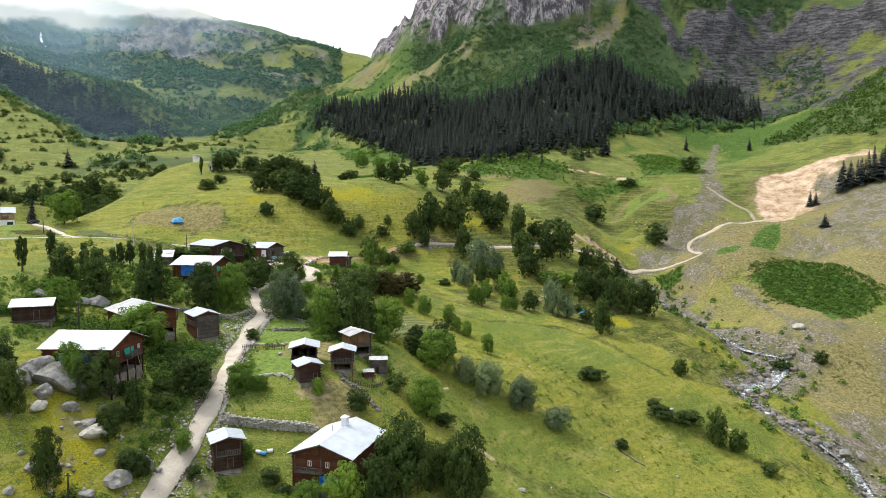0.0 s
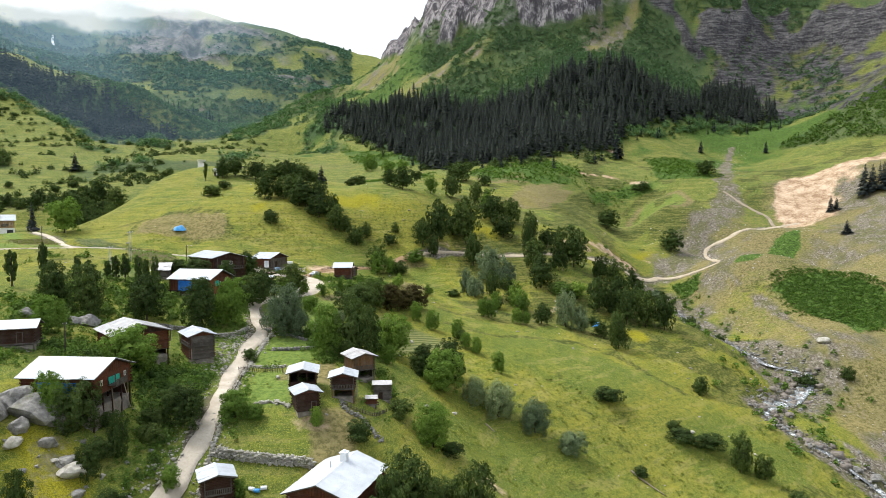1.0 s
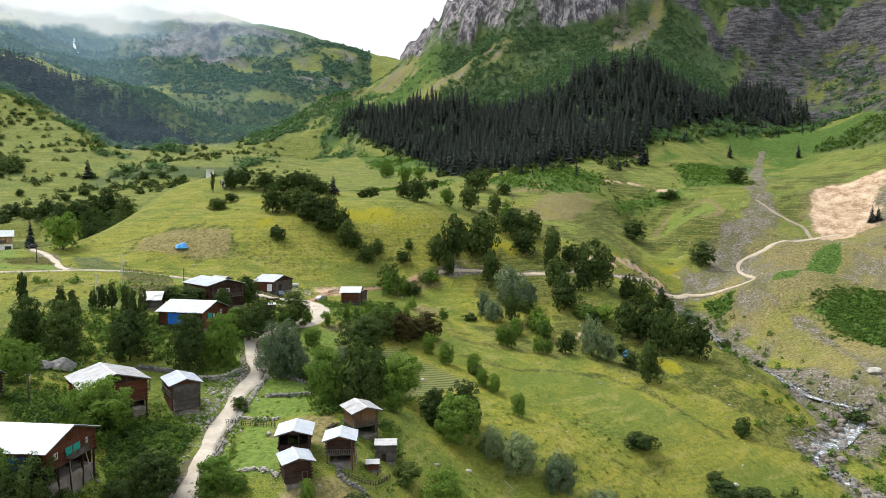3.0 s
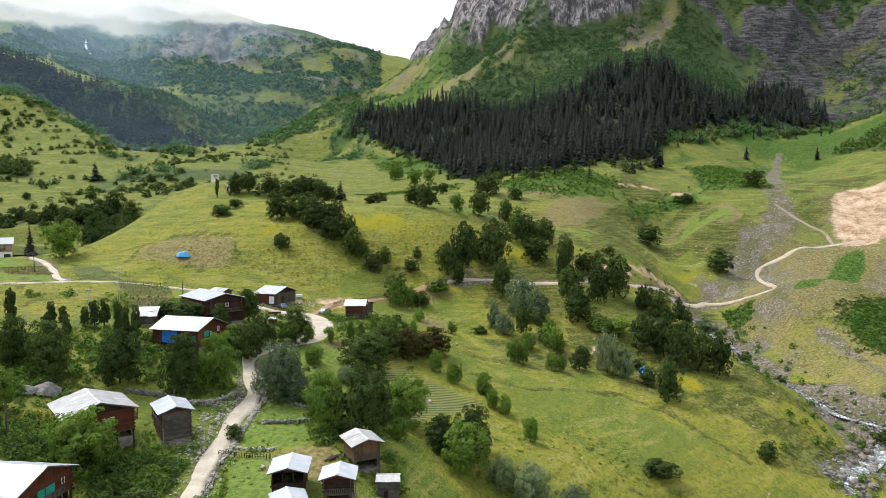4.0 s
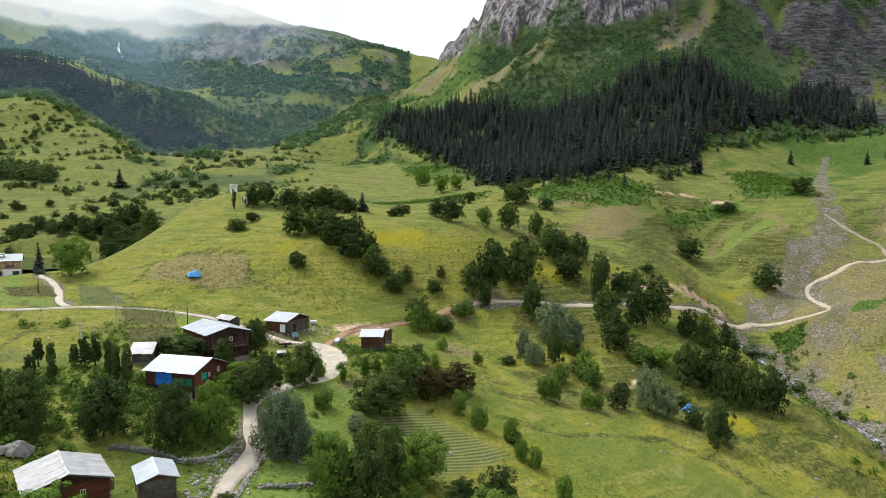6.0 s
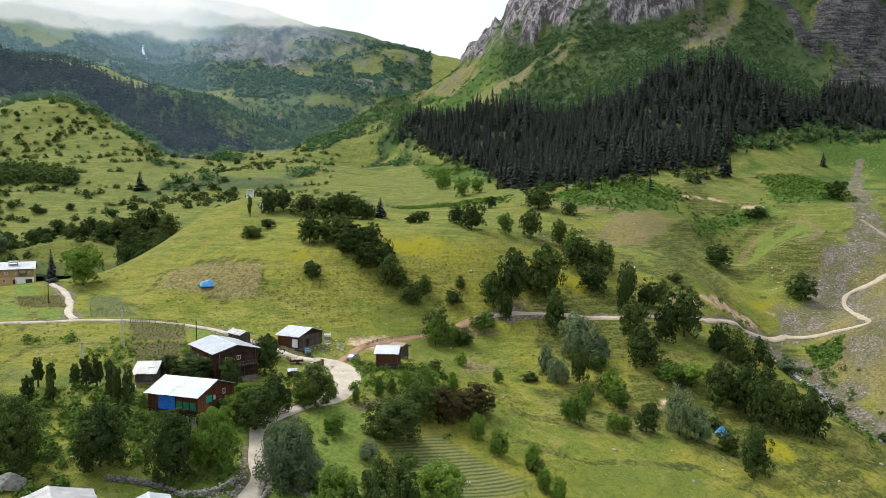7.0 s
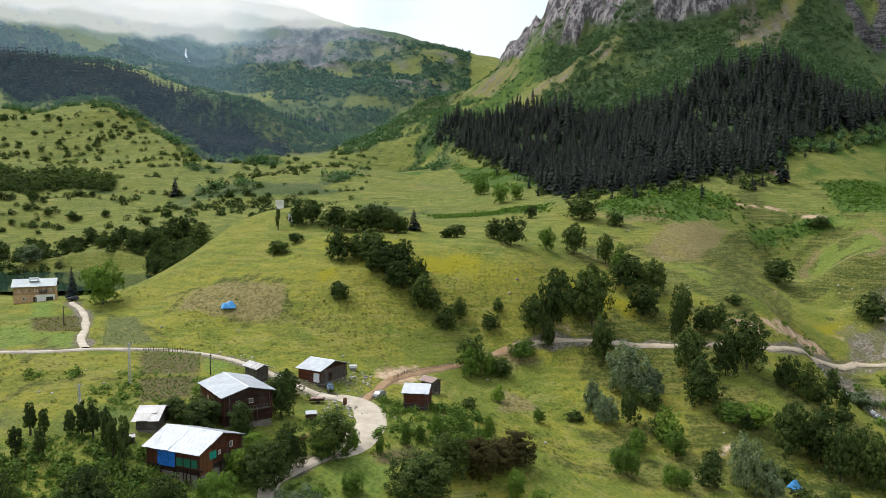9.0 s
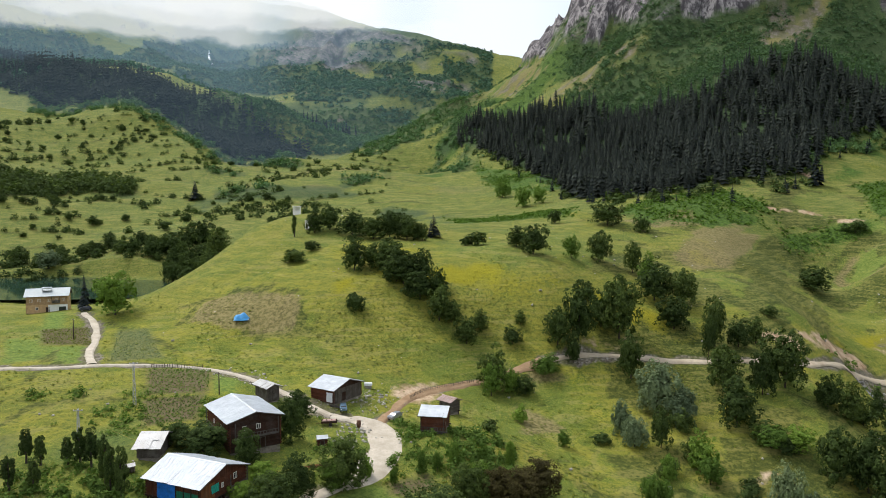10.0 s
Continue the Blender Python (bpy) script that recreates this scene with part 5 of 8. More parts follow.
def crown_mesh(rng, mat, clumps, leaves, shape, clump_size, leaf_size, droop=0.0, hollow=0.62):
    """Leaf sprays on the outside of many rounded clumps, round a dense middle."""
    centres, ways = clump_centres(rng, clumps, shape, hollow)
    sizes = rng.uniform(0.6, 1.3, clumps) * clump_size
    which = np.repeat(np.arange(clumps), leaves)
    d = rng.normal(0, 1, (len(which), 3)) + 0.5 * ways[which] + (0, 0, 0.25)
    d /= np.linalg.norm(d, axis=1)[:, None]
    r = rng.uniform(0.5, 1.05, len(which)) ** 0.5
    p = centres[which] + d * (r * sizes[which])[:, None] * (1, 1, 0.8)
    p[:, 2] -= droop * rng.uniform(0, 1, len(p)) * clump_size
    out = d * 0.9 + ways[which] * 0.35 + (0, 0, 0.15)
    blades = leaf_cards(rng, p, leaf_size * rng.uniform(0.6, 1.3, len(p)), out, 0.35)
    return cards_mesh("crown", np.concatenate([blades, inner_mass(rng, shape, 60 if hollow < 0.4 else 420, 0.16 * shape[1][0])]), mat)


def inner_mass(rng, shape, count, size):
    """The dense leaf sprays inside a crown."""
    d = rng.normal(0, 1, (count, 3))
    d /= np.linalg.norm(d, axis=1)[:, None]
    p = np.array(shape[0]) + d * rng.uniform(0.35, 0.74, (count, 1)) * np.array(shape[1])
    return leaf_cards(rng, p, size * rng.uniform(0.7, 1.2, count), d, 0.5)


def spruce_mesh(rng, mat, tiers=22, per=9):
    """Tiers of drooping branches, each of a few needle sprays."""
    quads = []
    for n in range(tiers):
        f = n / (tiers - 1)
        z, reach = 0.9 + 9.0 * f, 3.6 * (1 - f) ** 0.85 + 0.25
        for k in range(per if f < 0.75 else 6):
            turn = rng.uniform(0, 2 * math.pi)
            c, s = math.cos(turn), math.sin(turn)
            length = reach * rng.uniform(0.65, 1.15)
            out, side = np.array([c, s, 0]), np.array([-s, c, 0])
            for part_of in (0.35, 0.75):
                root = np.array([0, 0, z]) + out * length * (part_of - 0.35)
                tip = np.array([0, 0, z - 0.32 * length * part_of - rng.uniform(0, 0.2)]) + out * length * (part_of + 0.25)
                wide = length * 0.20 + 0.12
                mid = (root + tip) / 2
                quads.append([root, mid + side * wide - (0, 0, 0.15), tip, mid - side * wide - (0, 0, 0.15)])
    top = np.array([0, 0, 10.0])
    for k in range(5):
        t = 1.257 * k
        o = np.array([math.cos(t), math.sin(t), 0]) * 0.22
        quads.append([top, top + o * 0.6 - (0, 0, 0.5), top + o - (0, 0, 1.1), top - (0, 0, 0.6)])
    return cards_mesh("crown", np.array(quads), mat)


def part(name, data, parent, label=""):
    ob = new(name, data)
    ob.parent = parent
    if label:
        tagged(ob, label)
    return ob


NEAR_CROWN, FAR_CROWN = (130, 62), (84, 29)


def make_tree(kind, seed, near):
    """A tree 10 m high and 10 m wide (pollards and spruces narrower), standing at the origin."""
    rng = np.random.default_rng(seed)
    tree = new(TREE_KINDS[kind][0])
    if kind == "spruce":
        part("trunk", trunk_mesh(rng, 8.5, 0.28, 0, 1), tree)
        part("crown", spruce_mesh(rng, LEAF_SPRUCE), tree)
    elif kind == "pollard":
        part("trunk", trunk_mesh(rng, 8.0, 0.55, 7, 1.6), tree)
        part("crown", crown_mesh(rng, LEAF_DARK, 44, 90, ((0, 0, 5.6), (2.2, 2.2, 4.3)), 0.95, 0.26, hollow=0.3), tree)
    elif kind == "willow":
        part("trunk", trunk_mesh(rng, 5.5, 0.32, 6, 3.0), tree)
        part("crown", crown_mesh(rng, LEAF_WILLOW, 80 if near else 52, 110 if near else 52, ((0, 0, 4.6), (4.0, 4.0, 4.6)), 1.15, 0.165 if near else 0.29, droop=0.9), tree)
    elif kind == "shrub":
        part("stems", trunk_mesh(rng, 4.0, 0.3, 6, 3.0), tree)
        part("crown", crown_mesh(rng, LEAF_DARK, 48 if near else 30, 70 if near else 26, ((0, 0, 4.2), (4.3, 4.3, 4.4)), 1.5 if near else 1.7, 0.27 if near else 0.50), tree)
    else:
        mat = {"dark": LEAF_DARK, "light": LEAF_LIGHT, "copper": LEAF_BROWN}[kind]
        part("trunk", trunk_mesh(rng, 5.2, 0.22, 6, 2.2), tree)
        part("crown", crown_mesh(rng, mat, *(NEAR_CROWN if near else FAR_CROWN), ((0, 0, 4.75), (3.85, 3.85, 4.8)), 0.88, 0.165 if near else 0.26), tree)
    return tagged(tree, TREE_KINDS[kind][1], TREE_KINDS[kind][2], TREE_KINDS[kind][3])


TREE_KINDS = {
    "dark": ("broadleaf_tree", "dark green leafy tree with a dense rounded crown", "tree", "broadleaf trees of the valley"),
    "light": ("young_tree", "fresh green leafy tree with an open crown in the meadow", "tree", "fresh green trees of the valley"),
    "copper": ("copper_tree", "brownish dark leafy tree with a low rounded crown", "tree", "brownish trees below the turning place"),
    "willow": ("willow_tree", "grey-green willow with soft rounded foliage on the grass", "tree", "willows of the valley"),
    "pollard": ("pollarded_tree", "narrow upright pollarded tree with tufts of dark leaves", "tree", "pollarded trees beside the village"),
    "spruce": ("spruce_tree", "dark pointed spruce tree with drooping branches on the slope", "tree", "single spruces on the slopes"),
    "shrub": ("shrub", "low dense dark green shrub growing in the meadow", "shrub", "shrubs in the meadows"),
}
PROTOTYPES = {}


def stand_tree(kind, x, y, tall, wide, rng):
    near = y < 205
    variant = (kind, near, int(rng.integers(0, 4 if kind in ("dark", "shrub") else 3)))
    w = wide / (10 if kind not in ("spruce", "pollard") else 7.2)
    m = pose(x, y, ground(x, y) - 0.15, 0, 0, rng.uniform(0, 360)) @ Matrix.Diagonal((w * rng.uniform(0.92, 1.1), w * rng.uniform(0.92, 1.1), tall / 10, 1))
    if variant not in PROTOTYPES:
        PROTOTYPES[variant] = make_tree(kind, 100 + 10 * len(PROTOTYPES), near)
        PROTOTYPES[variant].matrix_basis = m
        return
    ob = PROTOTYPES[variant]
    held = ob.matrix_basis.copy()
    ob.matrix_basis = Matrix.Identity(4)
    copy_thing(ob, m)
    ob.matrix_basis = held


def plant():
    rng = np.random.default_rng(7)
    groups = (("dark", DARK_1 + DARK_2 + DARK_3 + DARK_4 + DARK_5 + DARK_6), ("light", LIGHT_1 + LIGHT_2 + LIGHT_3 + LIGHT_4), ("willow", WILLOW_1 + WILLOW_2 + WILLOW_3), ("copper", COPPER_1),
              ("pollard", POLLARD_1), ("spruce", SPRUCE_1), ("shrub", SHRUB_1 + SHRUB_2 + SHRUB_3))
    for kind, rows in groups:
        for x, y, tall, wide in rows:
            stand_tree(kind, x, y, tall * 1.04, max(wide * (1.14 if y > 200 else 1.05), 0.2 * tall), rng)
            if kind == "dark" and y > 250 and rng.uniform() < 0.35:
                a = rng.uniform(0, 2 * math.pi)
                stand_tree(kind, x + 0.6 * wide * math.cos(a), y + 1.1 * wide * math.sin(a), tall * rng.uniform(0.6, 0.9), wide * rng.uniform(0.6, 0.85), rng)
    # bushes dotted over the western hillside, and along the lake's far shore
    made = 0
    while made < 95:
        u, r = radians(rng.uniform(-36, -15)), rng.uniform(600, 1160)
        x, y = ORIGIN[0] + r * math.sin(u), ORIGIN[1] + r * math.cos(u)
        if max(between(x, y, WEST_LOW, WEST_HIGH)[()], between(x, y, GROVE_LOW, GROVE_HIGH)[()]) > 0.2 or fbm(x, y, 110, 43) < -0.12:
            continue
        s = rng.uniform(4.0, 9.5)
        stand_tree("shrub", x, y, s * rng.uniform(0.6, 1.0), s, rng)
        made += 1
    for n in range(26):
        x = rng.uniform(-345, -205)
        stand_tree("dark" if n % 3 else "shrub", x, 432 + rng.uniform(-6, 16) - 0.06 * (x + 205), rng.uniform(7, 12), rng.uniform(9, 14), rng)
    for n in range(16):
        stand_tree("dark", rng.uniform(-215, -180), rng.uniform(390, 430), rng.uniform(9, 15), rng.uniform(9, 14), rng)


plant()


def scatter(rng, count, test, box):
    """Plan points in a box of bearings and distances where test(x, y) beats a random number."""
    out = []
    while len(out) < count:
        u, r = np.radians(rng.uniform(box[0], box[1], 4000)), np.sqrt(rng.uniform(box[2] ** 2, box[3] ** 2, 4000))
        x, y = ORIGIN[0] + r * np.sin(u), ORIGIN[1] + r * np.cos(u)
        keep = test(x, y) > rng.uniform(0.05, 1, 4000)
        out += list(zip(x[keep], y[keep]))
    return np.array(out[:count])


def spruce_wood(name, rng, spots, tall, mat, label, tiers=8, per=5):
    """A whole wood of spruces: each with nine ragged skirts of branches."""
    n = len(spots)
    z = height(spots[:, 0], spots[:, 1])
    h = rng.uniform(*tall, n) * rng.uniform(0.75, 1.15, n) * (0.75 + 0.6 * value_noise(spots[:, 0], spots[:, 1], 40, 21))
    quads = []
    for tier in range(tiers):
        f = tier / (tiers - 1.0)
        for k in range(per):
            turn = 2 * math.pi * k / per + rng.uniform(0, 1.0, n) + tier
            c, s = np.cos(turn), np.sin(turn)
            reach = h * (0.205 * (1 - f) ** 0.9 + 0.012) * rng.uniform(0.75, 1.25, n)
            zt = z + h * (0.10 + 0.84 * f + 0.07)
            zb = zt - h * (0.10 + 0.06 * rng.uniform(0, 1, n))
            wide = reach * 0.42
            a = np.stack([spots[:, 0], spots[:, 1], zt], 1)
            tip = np.stack([spots[:, 0] + c * reach, spots[:, 1] + s * reach, zb], 1)
            mid = (a + tip) / 2
            side = np.stack([-s * wide, c * wide, -0.02 * h], 1)
            quads.append(np.stack([a, mid + side, tip, mid - side * (1, 1, -1)], 1))
    return tagged(new(name, cards_mesh(name, np.concatenate(quads), mat)), label, "wood", kind="stuff")


def scrub(name, rng, spots, size, leaves, mat, label, category="scrub", leaf=0.2, upward=0.4):
    """Undergrowth: at each spot a low tuft of leaf sprays."""
    n = len(spots)
    z = height(spots[:, 0], spots[:, 1])
    s = rng.uniform(*size, n)
    which = np.repeat(np.arange(n), leaves)
    d = rng.normal(0, 1, (len(which), 3))
    d /= np.linalg.norm(d, axis=1)[:, None]
    d[:, 2] = np.abs(d[:, 2]) * 0.95 + 0.02
    p = np.stack([spots[:, 0], spots[:, 1], z], 1)[which] + d * (s[which] * rng.uniform(0.45, 1, len(which)))[:, None] * (0.5, 0.5, 0.75)
    quads = leaf_cards(rng, p, s[which] * leaf * rng.uniform(0.6, 1.3, len(which)), d + (0, 0, upward))
    return tagged(new(name, cards_mesh(name, quads, mat)), label, category, kind="stuff")


def slope_scrub(x, y):
    u, r = polar(x, y)
    top = np.interp(u, [p[0] for p in SPRUCE_HIGH], [p[1] for p in SPRUCE_HIGH], left=960)
    return (r > top - 25) * (1 - crag(x, y)) * (1 - 0.72 * strata(x, y)) * (1 - bare_slope(x, y)) * np.clip(1.2 + 1.8 * fbm(x, y, 75, 81), 0, 1) * np.clip((u - 0.5) / 2, 0.16, 1)


def far_scrub(x, y):
    u, r = polar(x, y)
    return np.clip(far_mats(x, y), 0.03, 1)


FERN_BEDS = [[(178, 290), (224, 290), (226, 250), (190, 230), (170, 258)], [(145, 331), (157, 320), (150, 309), (144, 312)]]
CROPS = [([TILLED[0], TILLED[3]], 40, 0.9, (0.3, 0.6), LEAF_FERN, "dark potato rows on brown soil"), ([TILLED[1]], 40, 1.1, (0.3, 0.7), LEAF_LIGHT, "green vegetable rows in a roadside field"),
         ([TILLED[2]], 55, 1.4, (0.35, 0.7), GRASS_BLADES, "yellow-green vegetable rows below a lakeside house"), (PALE_CROP, 55, 1.2, (0.25, 0.55), LEAF_WILLOW, "pale green crop rows beside a lane")]


def crop_rows(rng, beds, way, gap):
    """Plants along straight rows inside the beds."""
    c, s = math.cos(radians(way)), math.sin(radians(way))
    out = []
    for bed in beds:
        p = np.array(bed, float)
        a, b = np.meshgrid(np.arange(-40, 40, gap), np.arange(-40, 40, 0.55))
        a, b = a + rng.normal(0, 0.06, a.shape), b + rng.normal(0, 0.15, b.shape)
        x, y = p[:, 0].mean() + c * b - s * a, p[:, 1].mean() + s * b + c * a
        keep = (plot(x, y, bed, 0.5) > 0.9) & (rng.uniform(0, 1, x.shape) < 0.85)
        out.append(np.stack([x[keep], y[keep]], 1))
    return np.vstack(out)


def cover():
    rng = np.random.default_rng(11)
    spruce_wood("spruce_forest", rng, scatter(rng, 2500, lambda x, y: between(x, y, SPRUCE_LOW, SPRUCE_HIGH, 45) * np.clip(1.3 + 2 * fbm(x, y, 45, 77), 0.5, 1), (-6.5, 26.5, 640, 1150)), (12, 23), LEAF_SPRUCE, "dense dark spruce forest on the mountain slope", 9, 6)
    spruce_wood("spruce_forest", rng, scatter(rng, 3500, lambda x, y: between(x, y, WEST_LOW, WEST_HIGH), (-38.5, -16, 980, 1850)), (13, 23), LEAF_SPRUCE, "dark spruce forest on the western spur", 5, 5)
    scrub("forest_edge", rng, scatter(rng, 170, lambda x, y: between(x, y, [(a, b - 25) for a, b in SPRUCE_LOW], [(a, b + 30) for a, b in SPRUCE_LOW], 45), (-6, 26, 640, 1000)), (4, 10), 40, LEAF_DARK, "small leafy trees along the foot of a spruce forest", "wood", 0.15)
    spruce_wood("spruce_grove", rng, scatter(rng, 45, lambda x, y: between(x, y, [(a, b - 45) for a, b in SPRUCE_LOW], SPRUCE_LOW, 45), (-4, 26, 620, 960)), (6, 13), LEAF_SPRUCE, "young spruces scattered below the forest")
    spruce_wood("spruce_grove", rng, scatter(rng, 70, lambda x, y: bump(*polar(x, y), -17.5, 1500, 4, 45, 0, 0.3), (-23, -12, 1400, 1600)), (16, 26), LEAF_SPRUCE, "small spruce groves at the valley head")
    spruce_wood("spruce_grove", rng, scatter(rng, 26, lambda x, y: bump(x, y, 338, 402, 22, 12, 10, 0.2), (28, 36, 600, 720)), (12, 19), LEAF_SPRUCE, "dark spruces beside an orange landslip")
    scrub("hillside_scrub", rng, scatter(rng, 17500, slope_scrub, (-8, 30, 850, 1450)), (3.5, 8.5), 19, LEAF_SLOPE_HAZY, "bright green scrub and young trees covering a steep mountainside", leaf=0.135)
    scrub("hillside_scrub", rng, scatter(rng, 1300, lambda x, y: between(x, y, SPUR_LOW, SPUR_HIGH), (25, 44, 680, 900)), (4, 9), 34, LEAF_SCRUB, "green bushes covering a steep spur", leaf=0.125)
    scrub("broadleaf_grove", rng, scatter(rng, 420, lambda x, y: between(x, y, GROVE_LOW, GROVE_HIGH), (-36, -25, 790, 950)), (8, 14), 80, LEAF_DARK, "dense dark broadleaf grove on a hillside", "grove", 0.10)
    scrub("forest_edge", rng, scatter(rng, 300, lambda x, y: between(x, y, [(a, b - 60) for a, b in WEST_LOW], [(a, b + 15) for a, b in WEST_LOW]), (-34, -17, 980, 1400)), (6, 12), 80, LEAF_VALLEY_HAZY, "broadleaf trees along the lower edge of a spruce forest", "wood", 0.095)
    scrub("forest_edge", rng, scatter(rng, 130, lambda x, y: between(x, y, [(14, 740), (18.3, 820), (24, 905), (27, 930)], [(14, 780), (18.3, 860), (24, 940), (27, 950)]), (14, 27, 730, 960)), (5, 11), 80, LEAF_VALLEY_HAZY, "green broadleaf trees below a spruce forest", "wood", 0.095)
    scrub("valley_scrub", rng, scatter(rng, 4600, valley_mats, (-23, -4, 830, 1620)), (5, 11), 22, LEAF_VALLEY_HAZY, "green scrub along the upper valley", "scrub", 0.14)
    scrub("hillside_bushes", rng, scatter(rng, 480, lambda x, y: np.clip(0.2 + 2.4 * fbm(x, y, 80, 43), 0.05, 1), (-36, -14, 620, 1160)), (4, 9), 90, LEAF_DARK, "dark bushes dotted in clusters over a grassy hillside", "bushes", 0.10)
    scrub("hedge_bushes", rng, scatter(rng, 620, terrace_lines, (-36, -10, 570, 1160)), (3, 8), 60, LEAF_DARK, "dark bushes in lines along old terrace banks", "bushes", 0.11)
    scrub("valley_scrub", rng, scatter(rng, 900, lambda x, y: 1 - between(x, y, WEST_LOW, WEST_HIGH), (-21, -13, 1170, 1330)), (5, 11), 34, LEAF_VALLEY_HAZY, "green scrub on the shoulder beside a spruce forest", "scrub", 0.125)
    scrub("far_scrub", rng, scatter(rng, 8500, far_scrub, (-40, -3, 1380, 2200)), (7, 15), 11, LEAF_HAZY, "green scrub on the far mountain, haze blue put into its colour", "scrub", 0.21)
    weeds = lambda x, y: np.clip(0.35 + 1.8 * fbm(x, y, 22, 49), 0, 1) * (np.minimum.reduce([line_distance(x, y, l) - w for l, w in ROADS]) > 1.2)
    scrub("meadow_grass", rng, scatter(rng, 10500, weeds, (-36, 32, 195, 470)), (0.35, 1.0), 6, GRASS_BLADES, "tall uneven meadow grass in tufts", "grass", 0.30, 4.0)
    open_ground = lambda x, y: 1 - np.maximum.reduce([plot(x, y, a) for a in LAWNS + MOWN + TILLED])
    village = lambda x, y: weeds(x, y) * open_ground(x, y) * (x < -6) * (y > 55) * (y < 215) * (x > -120)
    scrub("tall_weeds", rng, scatter(rng, 3800, village, (-36, 0, 200, 365)), (0.7, 2.0), 22, LEAF_LIGHT, "lush nettles and tall weeds round the houses", "weeds", 0.15)
    scrub("low_bushes", rng, scatter(rng, 430, lambda x, y: village(x, y) * (fbm(x, y, 30, 57) > 0.05), (-36, 0, 200, 365)), (1.8, 4.0), 80, LEAF_SCRUB, "leafy green bushes between the houses", "bushes", 0.105)
    bank = lambda x, y: weeds(x, y) * (x < -46) * (y > 48) * (y < 116) * (x > -92)
    scrub("tall_weeds", rng, scatter(rng, 1500, bank, (-30, -8, 195, 280)), (0.8, 2.4), 34, LEAF_LIGHT, "rank weeds and nettles on a steep bank", "weeds", 0.115)
    scrub("low_bushes", rng, scatter(rng, 170, bank, (-30, -8, 195, 280)), (1.5, 3.8), 130, LEAF_SCRUB, "dark bushes growing thickly on a steep bank", "bushes", 0.08)
    ferny = lambda x, y: np.maximum.reduce([plot(x, y, a, 4) for a in FERN_BEDS])
    scrub("bracken", rng, scatter(rng, 2600, ferny, (10, 36, 420, 620)), (0.9, 2.0), 14, LEAF_FERN, "dense green bracken on a gravel slope", "ferns", 0.2, 0.8)
    upland = lambda x, y: np.maximum.reduce([plot(x + 14 * fbm(x, y, 40, 81), y + 14 * fbm(x, y, 40, 81), a, 14) for a in FERN_UPLAND]) * np.clip(0.7 + 1.8 * fbm(x, y, 25, 141), 0, 1)
    scrub("bracken", rng, scatter(rng, 3200, upland, (-8, 24, 580, 960)), (1.2, 2.6), 10, LEAF_FERN, "bright green bracken over the upper meadows", "ferns", 0.26, 0.8)
    for beds, way, gap, size, mat, label in CROPS:
        spots = crop_rows(rng, beds, way, gap)
        scrub("crop_rows", rng, spots, size, 7, mat, label, "crop", 0.3, 0.8)
    streamside = lambda x, y: np.clip(1.4 - line_distance(x, y, STREAM_LINE) / 16, 0, 1) * (y > 130) * (line_distance(x, y, STREAM_LINE) > 3.5)
    scrub("streamside_bushes", rng, scatter(rng, 160, streamside, (10, 32, 270, 560)), (1.5, 4.0), 34, LEAF_LIGHT, "green bushes among the streamside rocks", "bushes", 0.15)


cover()

# ---- glowing cloud and painted haze before the far mountains ----
def cloud_haze_material(name, low, high, haze, seed):
    """A far backdrop of glowing cloud over a thin blue haze glow; it thickens with height and thins out at its ends."""
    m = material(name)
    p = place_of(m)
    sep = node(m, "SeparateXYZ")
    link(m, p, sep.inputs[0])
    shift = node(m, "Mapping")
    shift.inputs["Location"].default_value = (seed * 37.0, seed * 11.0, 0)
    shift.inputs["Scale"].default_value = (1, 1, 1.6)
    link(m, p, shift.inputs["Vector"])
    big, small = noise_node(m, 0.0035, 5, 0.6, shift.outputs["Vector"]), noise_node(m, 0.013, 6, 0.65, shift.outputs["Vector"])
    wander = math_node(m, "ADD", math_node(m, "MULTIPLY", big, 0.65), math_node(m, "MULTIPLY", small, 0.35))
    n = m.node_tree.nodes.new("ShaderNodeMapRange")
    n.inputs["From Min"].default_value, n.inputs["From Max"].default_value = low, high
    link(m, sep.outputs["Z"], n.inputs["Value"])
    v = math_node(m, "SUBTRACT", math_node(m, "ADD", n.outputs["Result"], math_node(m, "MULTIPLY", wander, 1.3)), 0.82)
    thick = ramp(m, v, [(0.0, (haze, haze, haze)), (0.42, (0.97, 0.97, 0.97))])
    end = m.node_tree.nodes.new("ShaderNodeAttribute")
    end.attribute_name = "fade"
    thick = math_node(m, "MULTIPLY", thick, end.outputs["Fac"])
    # the sheet gives off its own brightness: blue where thin, as haze, white where thick
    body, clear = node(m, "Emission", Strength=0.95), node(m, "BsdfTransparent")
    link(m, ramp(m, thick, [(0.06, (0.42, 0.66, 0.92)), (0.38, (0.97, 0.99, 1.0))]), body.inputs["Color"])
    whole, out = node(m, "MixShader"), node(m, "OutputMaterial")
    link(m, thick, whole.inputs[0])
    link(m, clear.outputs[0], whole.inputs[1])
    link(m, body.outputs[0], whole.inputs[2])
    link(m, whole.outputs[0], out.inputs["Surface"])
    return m


